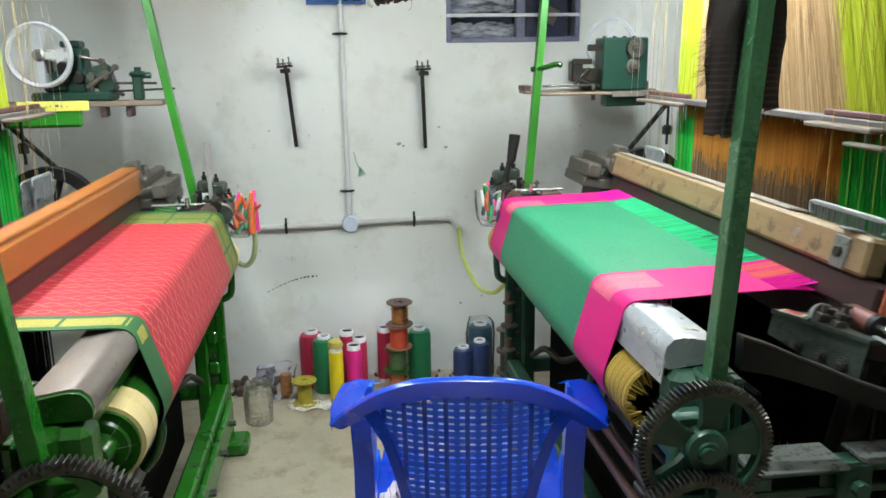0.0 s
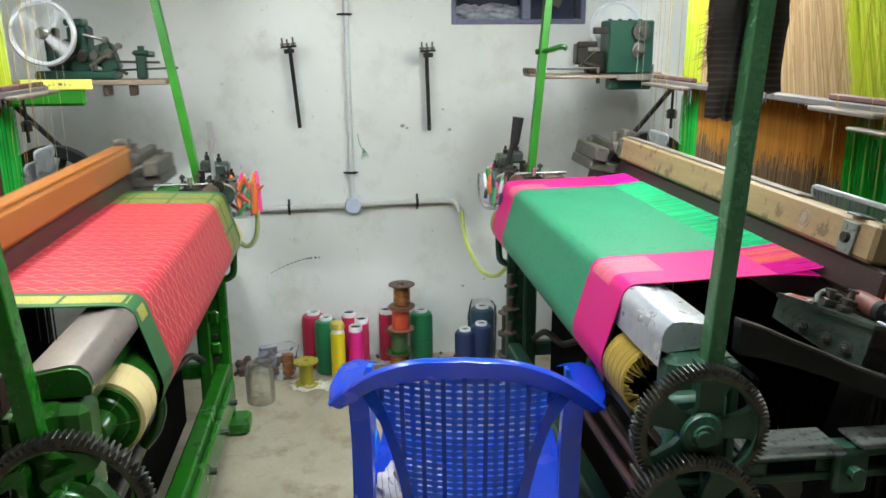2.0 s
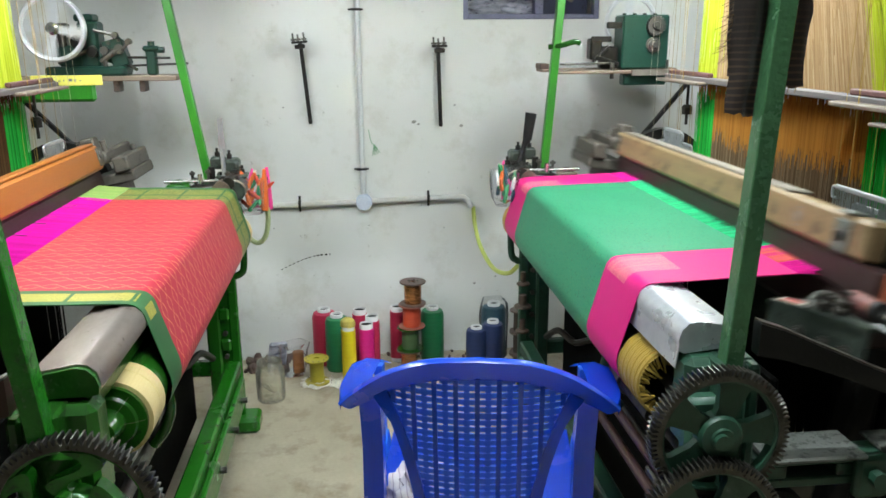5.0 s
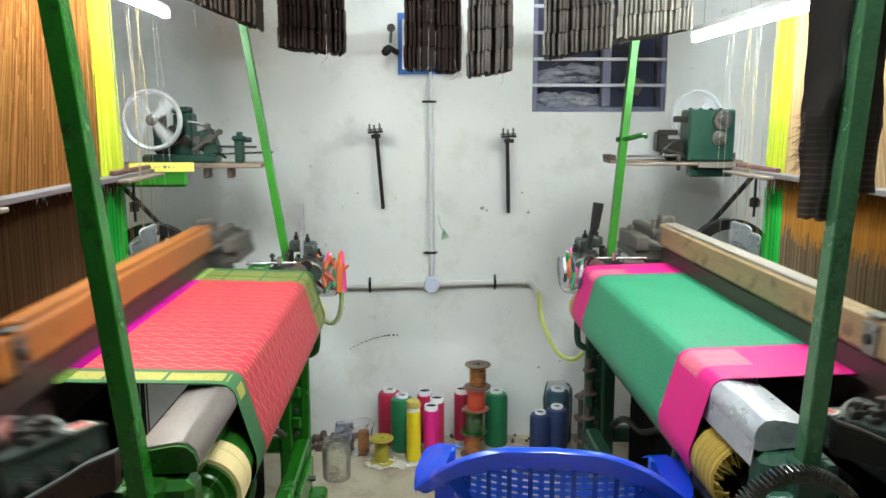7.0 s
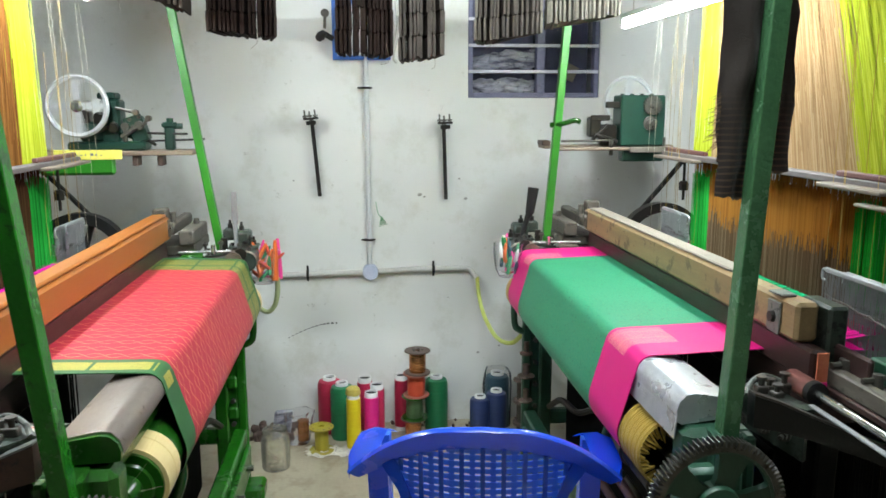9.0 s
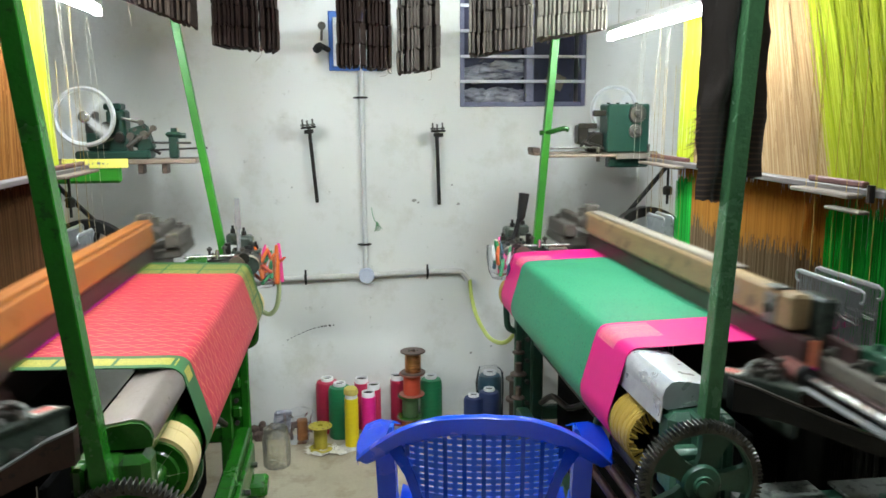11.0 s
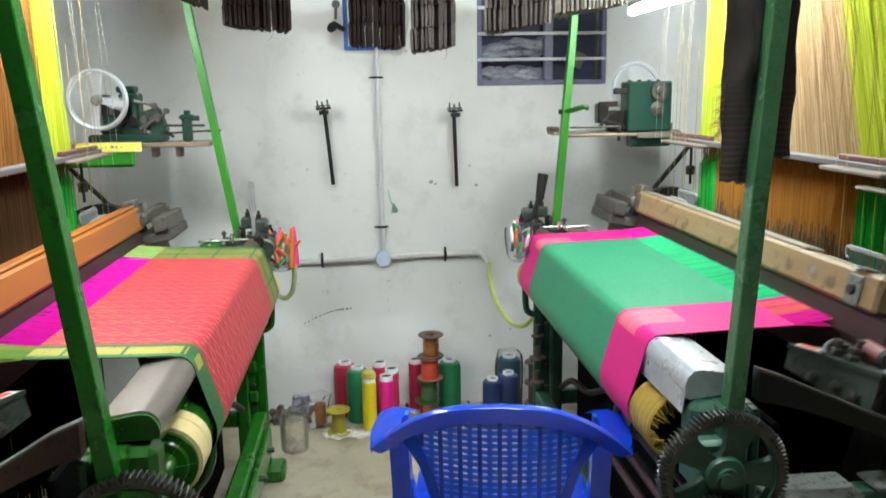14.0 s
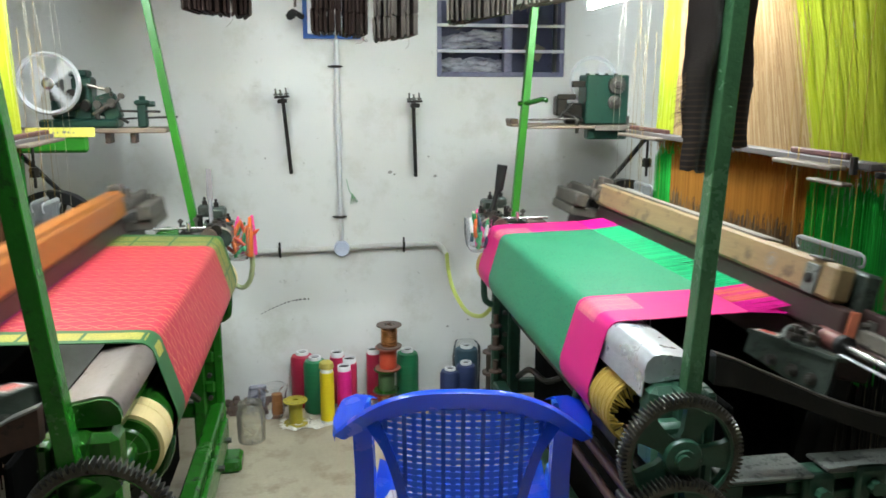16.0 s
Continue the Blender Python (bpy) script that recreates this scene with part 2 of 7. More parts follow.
Y_RED = yarn_wrap("crimson_thread", (0.36, 0.012, 0.045), (0.42, 0.018, 0.06))
Y_ROSE = yarn_wrap("rose_thread", (0.5, 0.02, 0.075), (0.56, 0.03, 0.1))
Y_PINK = yarn_wrap("hot_pink_thread", (0.66, 0.01, 0.19), (0.72, 0.015, 0.24))
Y_GREEN = yarn_wrap("green_thread", (0.01, 0.15, 0.055), (0.014, 0.19, 0.075))
Y_YEL = yarn_wrap("yellow_thread", (0.75, 0.56, 0.01), (0.82, 0.64, 0.015))
Y_NAVY = yarn_wrap("navy_thread", (0.014, 0.026, 0.085), (0.02, 0.036, 0.11))
Y_TEAL = yarn_wrap("dark_teal_thread", (0.012, 0.05, 0.075), (0.02, 0.07, 0.1))
Y_ORR = yarn_wrap("orange_red_thread", (0.5, 0.055, 0.025), (0.56, 0.08, 0.035))
P_RED = worn("red_enamel", (0.45, 0.02, 0.015), (0.5, 0.03, 0.02), (0.5, 0.45, 0.4), 30, 0.4, 0, 0.58, 0.2)
Y_OLIVE = yarn_wrap("moss_thread", (0.05, 0.1, 0.04), (0.07, 0.13, 0.05))

T_PEACH = threads("peach_harness_cord", (0.26, 0.165, 0.08), (0.36, 0.24, 0.125), (0.46, 0.335, 0.195))
T_YELLOW = threads("lime_yellow_harness_cord", (0.27, 0.32, 0.014), (0.38, 0.42, 0.024), (0.5, 0.53, 0.07))
T_ORANGE = threads("orange_heddle_cord", (0.32, 0.135, 0.02), (0.42, 0.19, 0.034), (0.24, 0.1, 0.018))
T_BROWN = threads("brown_heddle_eye", (0.08, 0.045, 0.02), (0.14, 0.085, 0.045), (0.22, 0.16, 0.1))
T_DARK = threads("dark_brown_heddle_cord", (0.05, 0.024, 0.01), (0.085, 0.042, 0.016), (0.12, 0.062, 0.025))
T_GREEN = threads("emerald_heddle_cord", (0.012, 0.30, 0.03), (0.03, 0.52, 0.07), (0.008, 0.16, 0.018))
T_GOLDB = threads("amber_harness_cord", (0.10, 0.036, 0.006), (0.17, 0.066, 0.013), (0.25, 0.115, 0.03))
W_GREEN = threads("green_warp_yarn", (0.0, 0.26, 0.09), (0.003, 0.36, 0.13), (0.0, 0.15, 0.05), 0.45)
W_PINK = threads("magenta_warp_yarn", (0.5, 0.0, 0.24), (0.58, 0.002, 0.30), (0.40, 0.0, 0.18), 0.7)
W_ROSE = threads("rose_warp_yarn", (0.5, 0.0, 0.17), (0.58, 0.003, 0.21), (0.42, 0.0, 0.14), 0.7)
W_ORANGE = threads("orange_gold_warp_yarn", (0.5, 0.04, 0.07), (0.56, 0.12, 0.06), (0.5, 0.002, 0.17), 0.7)
W_LIME = threads("pale_green_warp_yarn", (0.12, 0.24, 0.05), (0.18, 0.30, 0.06), (0.28, 0.31, 0.08), 0.45)


def glass(name, tint=(1, 1, 1), rough=0.05, mixin=0.25, milk=(0.5, 0.48, 0.42), ior=1.45):
    """Thin clear glass or film with some dust on it."""
    m = Mat(name)
    n = m.noise(40, 4, 0.6)
    out = m.nt.nodes["Material Output"]
    tr = m.node("ShaderNodeBsdfTransparent", Color=(*tint, 1))
    gl = m.node("ShaderNodeBsdfGlossy", Roughness=rough)
    fr = m.node("ShaderNodeFresnel", IOR=ior)
    a = m.nt.nodes.new("ShaderNodeMixShader")
    m.link(fr.outputs[0], a.inputs[0])
    m.link(tr.outputs[0], a.inputs[1])
    m.link(gl.outputs[0], a.inputs[2])
    b = m.nt.nodes.new("ShaderNodeMixShader")
    m.link(m.math("MULTIPLY", n, mixin * 2), b.inputs[0])
    m.link(a.outputs[0], b.inputs[1])
    m.done(milk, 0.5, 0.0)
    m.link(m.bsdf.outputs[0], b.inputs[2])
    m.link(b.outputs[0], out.inputs[0])
    return m.m


GLASS = glass("dusty_jar_glass", (0.95, 0.94, 0.90), 0.05, 0.15, (0.6, 0.56, 0.46))
FILM = glass("clear_plastic_film", (0.97, 0.97, 0.98), 0.25, 0.03, (0.5, 0.5, 0.5), 1.14)


def wall_material():
    m = Mat("whitewashed_plaster")
    big = m.noise(1.3, 5, 0.6)
    mid = m.noise(5.0, 8, 0.7)
    spots = m.noise(16.0, 6, 0.75)
    col = m.mix(m.ramp(big, [(0.3, (0, 0, 0)), (0.72, (1, 1, 1))]), (0.755, 0.755, 0.725), (0.675, 0.675, 0.645))
    col = m.mix(m.math("MULTIPLY", m.ramp(mid, [(0.52, (0, 0, 0)), (0.70, (1, 1, 1))]), 0.6), col, (0.53, 0.515, 0.44))
    col = m.mix(m.math("MULTIPLY", m.ramp(spots, [(0.645, (0, 0, 0)), (0.72, (1, 1, 1))]), 0.7), col, (0.33, 0.31, 0.27))
    m.bump(m.math("ADD", m.noise(9, 4, 0.6), m.math("MULTIPLY", m.noise(90, 3, 0.6), 0.25)), 0.22, 0.004)
    return m.done(col, 0.75)


def floor_material():
    m = Mat("worn_cement_floor")
    big = m.noise(2.2, 6, 0.65)
    grain = m.noise(70, 5, 0.7)
    stain = m.noise(6.5, 7, 0.7)
    col = m.mix(m.ramp(big, [(0.3, (0, 0, 0)), (0.7, (1, 1, 1))]), (0.33, 0.285, 0.20), (0.47, 0.415, 0.31))
    col = m.mix(m.math("MULTIPLY", m.ramp(stain, [(0.5, (0, 0, 0)), (0.66, (1, 1, 1))]), 0.75), col, (0.23, 0.18, 0.11))
    col = m.mix(0.3, col, m.mix(grain, (0.2, 0.2, 0.2), (0.8, 0.8, 0.8)), "OVERLAY")
    m.bump(grain, 0.15, 0.002)
    return m.done(col, m.math("MULTIPLY_ADD", big, 0.3, 0.4))


# almost no reflectance: stands in for the unlit space under the looms
VOID = worn("shade_black_board", (0.0012, 0.0012, 0.0011), (0.002, 0.0019, 0.0017), (0.005, 0.004, 0.0035), 10, 0.8, 0, 0.66, 0.2, Specular__IOR__Level=0.05)
# black iron, dark enough to carry the deep shade below the looms too
SHADE_IRON = worn("shade_black_iron", (0.003, 0.003, 0.003), (0.005, 0.0045, 0.004), (0.012, 0.010, 0.008), 16, 0.42, 0, 0.64, 0.2, Specular__IOR__Level=0.3)
RUST_D = worn("dark_red_brown_iron", (0.05, 0.022, 0.017), (0.075, 0.034, 0.026), (0.02, 0.012, 0.01), 12, 0.5, 0.1, 0.58, 0.3)
LINT = worn("grey_lint", (0.26, 0.25, 0.23), (0.36, 0.35, 0.32), (0.2, 0.19, 0.17), 40, 0.9, 0, 0.6, 0.3)
MAROON_B = worn("maroon_sley_board", (0.020, 0.008, 0.007), (0.032, 0.012, 0.010), (0.012, 0.007, 0.006), 9, 0.45, 0, 0.6, 0.3, 60, (5, 0.6, 5))
BOXWOOD = worn("dusty_grey_box_wood", (0.065, 0.055, 0.043), (0.10, 0.086, 0.068), (0.03, 0.026, 0.021), 9, 0.6, 0, 0.56, 0.3, 60, (5, 0.6, 5))
CASTING = worn("grey_green_casting", (0.026, 0.038, 0.03), (0.052, 0.066, 0.052), (0.018, 0.02, 0.017), 15, 0.4, 0.15, 0.54, 0.4)
STEEL_F = worn("bare_flat_steel", (0.24, 0.245, 0.25), (0.34, 0.345, 0.35), (0.1, 0.095, 0.09), 18, 0.35, 0.3, 0.6, 0.2)
WALL = wall_material()
FLOOR = floor_material()
# pale unseen ceiling, a reflector that puts sheen on upward faces
CEILING = worn("bounce_white", (0.56, 0.56, 0.54), (0.64, 0.64, 0.61), (0.45, 0.44, 0.41), 2.0, 0.8, 0, 0.6, 0.2)
# grey of the unseen walls, set low so they return little fill light
DIM = worn("low_bounce_grey", (0.20, 0.20, 0.19), (0.26, 0.255, 0.24), (0.14, 0.13, 0.12), 2.0, 0.8, 0, 0.6, 0.2)


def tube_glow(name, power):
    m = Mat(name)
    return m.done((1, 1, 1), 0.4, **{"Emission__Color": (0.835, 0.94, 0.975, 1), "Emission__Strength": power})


GLOW, GLOW_FILL = tube_glow("glowing_lamp_tube", TUBE_POWER), tube_glow("glowing_fill_tube", FILL_POWER)


def silk(name, kind):
    """Woven silk. UV: u along the cloth from the breast beam's edge (metres), v across it."""
    m = Mat(name)
    sep = m.nt.nodes.new("ShaderNodeSeparateXYZ")
    m.link(m.tc.outputs["UV"], sep.inputs[0])
    u, v = sep.outputs[0], sep.outputs[1]
    weave = m.noise(900, 2, 0.5, (1, 0.25, 1), True)
    soft = m.noise(7, 4, 0.6, None, True)

    def wave(per, phase, amp):
        return m.math("MULTIPLY", m.math("SINE", m.math("MULTIPLY_ADD", u, 2 * math.pi / per, phase)), amp)

    def line(value, half):
        fr = m.math("ABSOLUTE", m.math("SUBTRACT", m.math("FRACT", value), 0.5))
        return m.math("LESS_THAN", fr, half)

    if kind == "red":
        a = line(m.math("ADD", m.math("DIVIDE", v, 0.05), wave(0.085, 0.0, 0.27)), 0.035)
        b = line(m.math("ADD", m.math("DIVIDE", v, 0.05), wave(0.085, math.pi, 0.27)), 0.035)
        net = m.math("MAXIMUM", a, b)
        broken = m.ramp(m.noise(160, 3, 0.6, None, True), [(0.36, (0, 0, 0)), (0.56, (1, 1, 1))])
        base = m.mix(soft, (0.37, 0.011, 0.034), (0.43, 0.016, 0.045))
        col = m.mix(m.math("MULTIPLY", m.math("MULTIPLY", net, broken), 0.85), base, (0.78, 0.36, 0.14))
    elif kind == "green":
        vor = m.node("ShaderNodeTexVoronoi", Scale=62.0, Randomness=0.75)
        mp = m.nt.nodes.new("ShaderNodeMapping")
        mp.inputs["Scale"].default_value = (1.0, 1.6, 1.0)
        m.link(m.tc.outputs["UV"], mp.inputs[0])
        m.link(mp.outputs[0], vor.inputs["Vector"])
        dots = m.math("LESS_THAN", vor.outputs[0], 0.22)
        base = m.mix(soft, (0.006, 0.17, 0.088), (0.011, 0.215, 0.11))
        # sheen of the weft put into the colour as paler flecks
        shine = m.ramp(m.noise(240, 3, 0.6, (0.6, 1.4, 1), True), [(0.45, (0, 0, 0)), (0.62, (1, 1, 1))])
        col = m.mix(m.math("MULTIPLY", shine, 0.35), base, (0.13, 0.28, 0.11))
        col = m.mix(m.math("MULTIPLY", dots, 0.8), col, (0.012, 0.085, 0.04))
    elif kind == "pink":
        base = m.mix(soft, (0.54, 0.005, 0.14), (0.60, 0.008, 0.17))
        col = base
    elif kind == "zari":
        base = m.mix(soft, (0.54, 0.005, 0.14), (0.60, 0.008, 0.17))
        spark = m.ramp(m.noise(420, 3, 0.6, (1.5, 0.7, 1), True), [(0.40, (0, 0, 0)), (0.62, (1, 1, 1))])
        # the gold weft runs in one woven length of the band only
        near = m.math("MULTIPLY", m.math("GREATER_THAN", u, -0.105), m.math("LESS_THAN", u, 0.035))
        lines = line(m.math("DIVIDE", v, 0.05), 0.06)
        amount = m.math("MULTIPLY", near, m.math("MAXIMUM", m.math("MULTIPLY", spark, 0.45), m.math("MULTIPLY", lines, 0.28)))
        col = m.mix(amount, base, (0.85, 0.52, 0.26))
    elif kind == "edge_green":
        col = m.mix(soft, (0.022, 0.10, 0.03), (0.032, 0.13, 0.04))
    else:
        vor = m.node("ShaderNodeTexVoronoi", Scale=38.0)
        m.link(m.tc.outputs["UV"], vor.inputs["Vector"])
        curl = m.math("SINE", m.math("MULTIPLY", vor.outputs[0], 42.0))
        motif = m.ramp(curl, [(0.1, (0, 0, 0)), (0.5, (1, 1, 1))])
        gap = line(m.math("DIVIDE", m.math("ADD", u, 0.07), 0.125), 0.03)
        base = m.mix(soft, (0.10, 0.14, 0.022), (0.16, 0.20, 0.035))
        if kind == "gold_end":
            base = m.mix(soft, (0.36, 0.31, 0.05), (0.46, 0.40, 0.08))
        col = m.mix(m.math("MULTIPLY", motif, 0.55), base, (0.5, 0.43, 0.13) if kind == "gold" else (0.16, 0.17, 0.03))
        if kind == "gold_end":
            # beyond the beam's edge the weft turns green after one short gold block
            block = m.math("MULTIPLY", m.math("GREATER_THAN", u, 0.022), m.math("LESS_THAN", u, 0.05))
            gap = m.math("MAXIMUM", gap, m.math("SUBTRACT", m.math("GREATER_THAN", u, 0.0), block))
        col = m.mix(gap, col, m.mix(soft, (0.025, 0.10, 0.03), (0.036, 0.13, 0.042)))
    col = m.mix(0.25, col, m.mix(weave, (0.25, 0.25, 0.25), (0.75, 0.75, 0.75)), "OVERLAY")
    m.bump(weave, 0.12, 0.001)
    rough = 0.48
    return m.done(col, rough, 0.25 if kind.startswith("gold") else 0.0, **{"Specular__IOR__Level": 0.28})


S_RED, S_GREEN, S_PINK = silk("red_brocade", "red"), silk("green_brocade", "green"), silk("pink_silk", "pink")
S_ZARI, S_EDGE, S_GOLD = silk("pink_gold_zari", "zari"), silk("green_selvedge", "edge_green"), silk("gold_border_motif", "gold")
S_GOLD_END = silk("gold_border_ending", "gold_end")


def shawl_material():
    m = Mat("striped_dark_wool")
    sep = m.nt.nodes.new("ShaderNodeSeparateXYZ")
    m.link(m.tc.outputs["Object"], sep.inputs[0])
    wob = m.noise(9, 3, 0.5)
    s = m.math("SINE", m.math("MULTIPLY_ADD", sep.outputs[2], 560.0, m.math("MULTIPLY", wob, 7.0)))
    low = m.ramp(m.math("MULTIPLY_ADD", sep.outputs[2], -5.0, 7.65), [(0.1, (0, 0, 0)), (0.8, (1, 1, 1))])
    f = m.math("MULTIPLY", m.ramp(s, [(0.3, (0, 0, 0)), (0.75, (1, 1, 1))]), low)
    col = m.mix(m.math("MULTIPLY", f, 0.8), (0.032, 0.021, 0.016), (0.10, 0.058, 0.036))
    m.bump(m.noise(420, 2, 0.5), 0.5, 0.002)
    return m.done(col, 0.9, **{"Sheen__Weight": 0.2})


SHAWL = shawl_material()


# ---- mesh helpers ----
def cbox(bm, x0, x1, y0, y1, z0, z1, c=0.003, m=None):
    """A box with chamfered edges."""
    xs, ys, zs = sorted((x0, x1)), sorted((y0, y1)), sorted((z0, z1))
    c = min(c, (xs[1] - xs[0]) * 0.45, (ys[1] - ys[0]) * 0.45, (zs[1] - zs[0]) * 0.45)
    vs = []
    for i in (0, 1):
        for j in (0, 1):
            for k in (0, 1):
                p = Vector((xs[i], ys[j], zs[k]))
                d = Vector((c if i == 0 else -c, c if j == 0 else -c, c if k == 0 else -c))
                for q in ((d.x, d.y, 0), (d.x, 0, d.z), (0, d.y, d.z)):
                    w = p + Vector(q)
                    vs.append(bm.verts.new(m @ w if m else w))
    r = bmesh.ops.convex_hull(bm, input=vs)
    return r


def frame_of(a, b):
    z = (b - a).normalized()
    x = z.orthogonal().normalized()
    return x, z.cross(x)


def rod(bm, a, b, r, r2=None, seg=10, cap=True):
    a, b = Vector(a), Vector(b)
    x, y = frame_of(a, b)
    r2 = r if r2 is None else r2
    rings = []
    for p, q in ((a, r), (b, r2)):
        rings.append([bm.verts.new(p + (x * math.cos(t) + y * math.sin(t)) * q) for t in (2 * math.pi * i / seg for i in range(seg))])
    for i in range(seg):
        f = bm.faces.new((rings[0][i], rings[0][(i + 1) % seg], rings[1][(i + 1) % seg], rings[1][i]))
        f.smooth = True
    if cap:
        bm.faces.new(rings[0][::-1])
        bm.faces.new(rings[1])


def lathe(bm, base, axis, profile, seg=24, cap=True):
    """Turns a profile of (radius, height) round an axis from base."""
    base, axis = Vector(base), Vector(axis).normalized()
    x = axis.orthogonal().normalized()
    y = axis.cross(x)
    rings = []
    for r, h in profile:
        rings.append([bm.verts.new(base + axis * h + (x * math.cos(t) + y * math.sin(t)) * max(r, 1e-5))
                      for t in (2 * math.pi * i / seg for i in range(seg))])
    for a, b in zip(rings, rings[1:]):
        for i in range(seg):
            f = bm.faces.new((a[i], a[(i + 1) % seg], b[(i + 1) % seg], b[i]))
            f.smooth = True
    if cap and profile[0][0] > 1e-4:
        bm.faces.new(rings[0][::-1])
    if cap and profile[-1][0] > 1e-4:
        bm.faces.new(rings[-1])


def path(bm, pts, r, seg=8):
    """A round tube along points."""
    pts = [Vector(p) for p in pts]
    rings, up = [], None
    for i, p in enumerate(pts):
        d = (pts[min(i + 1, len(pts) - 1)] - pts[max(i - 1, 0)]).normalized()
        x = d.orthogonal().normalized() if up is None else (up - d * up.dot(d)).normalized()
        up = x
        y = d.cross(x)
        rings.append([bm.verts.new(p + (x * math.cos(t) + y * math.sin(t)) * r) for t in (2 * math.pi * k / seg for k in range(seg))])
    for a, b in zip(rings, rings[1:]):
        for k in range(seg):
            f = bm.faces.new((a[k], a[(k + 1) % seg], b[(k + 1) % seg], b[k]))
            f.smooth = True
    bm.faces.new(rings[0][::-1])
    bm.faces.new(rings[-1])


def curve_pts(ctrl, n=10):
    """Points of a smooth curve through ctrl."""
    c = [Vector(p) for p in ctrl]
    c = [c[0] * 2 - c[1]] + c + [c[-1] * 2 - c[-2]]
    out = []
    for i in range(1, len(c) - 2):
        p0, p1, p2, p3 = c[i - 1:i + 3]
        for k in range(n):
            t = k / n
            out.append(0.5 * ((2 * p1) + (p2 - p0) * t + (2 * p0 - 5 * p1 + 4 * p2 - p3) * t * t + (3 * p1 - p0 - 3 * p2 + p3) * t ** 3))
    out.append(c[-2])
    return out


def plate(bm, poly, fn, t0, t1):
    """A flat plate: a polygon of (a, b), carried into space by fn(a, b, t) at two depths."""
    lo = [bm.verts.new(fn(a, b, t0)) for a, b in poly]
    hi = [bm.verts.new(fn(a, b, t1)) for a, b in poly]
    n = len(poly)
    bm.faces.new(lo[::-1])
    bm.faces.new(hi)
    for i in range(n):
        bm.faces.new((lo[i], lo[(i + 1) % n], hi[(i + 1) % n], hi[i]))


def ribbon(bm, rows_a, rows_b, fn, t0, t1):
    """A curved band between two lines of (a, b), with thickness."""
    n = len(rows_a)
    g = [[[bm.verts.new(fn(a, b, t)) for a, b in rows] for rows in (rows_a, rows_b)] for t in (t0, t1)]
    for i in range(n - 1):
        for q in ((g[0][0][i], g[0][0][i + 1], g[0][1][i + 1], g[0][1][i]), (g[1][0][i], g[1][1][i], g[1][1][i + 1], g[1][0][i + 1]),
                  (g[0][0][i], g[1][0][i], g[1][0][i + 1], g[0][0][i + 1]), (g[0][1][i], g[0][1][i + 1], g[1][1][i + 1], g[1][1][i])):
            bm.faces.new(q).smooth = True
    for i in (0, n - 1):
        bm.faces.new((g[0][0][i], g[0][1][i], g[1][1][i], g[1][0][i]))


def finish(bm, name, material):
    bmesh.ops.recalc_face_normals(bm, faces=bm.faces)
    me = bpy.data.meshes.new(name)
    bm.to_mesh(me)
    bm.free()
    if any(p.use_smooth for p in me.polygons):
        me.set_sharp_from_angle(angle=radians(40))
    me.materials.append(material)
    return me


def part(name, bm, material, parent=None, label=""):
    ob = new(name, finish(bm, name, material))
    if parent:
        ob.parent = parent
        ob.matrix_parent_inverse = BASE.get(parent.name, Matrix())
    return tagged(ob, label) if label else ob


BASE = {}


def thing(name, label, category, group="", at=None, local=False):
    """An Empty at a thing's base; its parts are built in the room's space, or with local round that base."""
    e = new(name)
    e.empty_display_size = 0.05
    if at:
        e.location = at
        if not local:
            BASE[e.name] = Matrix.Translation(-Vector(at))
    return tagged(e, label, category, group)


def B():
    return bmesh.new()


def structure(name, bm, material, label, category):
    return tagged(part(name, bm, material), label, category, kind="structure")


# ---- the room ----
WALL_Y = 3.24
X_L, X_R, Y_B, Z_C = -3.4, 3.6, -4.0, 3.1
WX0, WX1, WZ0, WZ1 = 0.448, 1.044, 1.51, 2.2


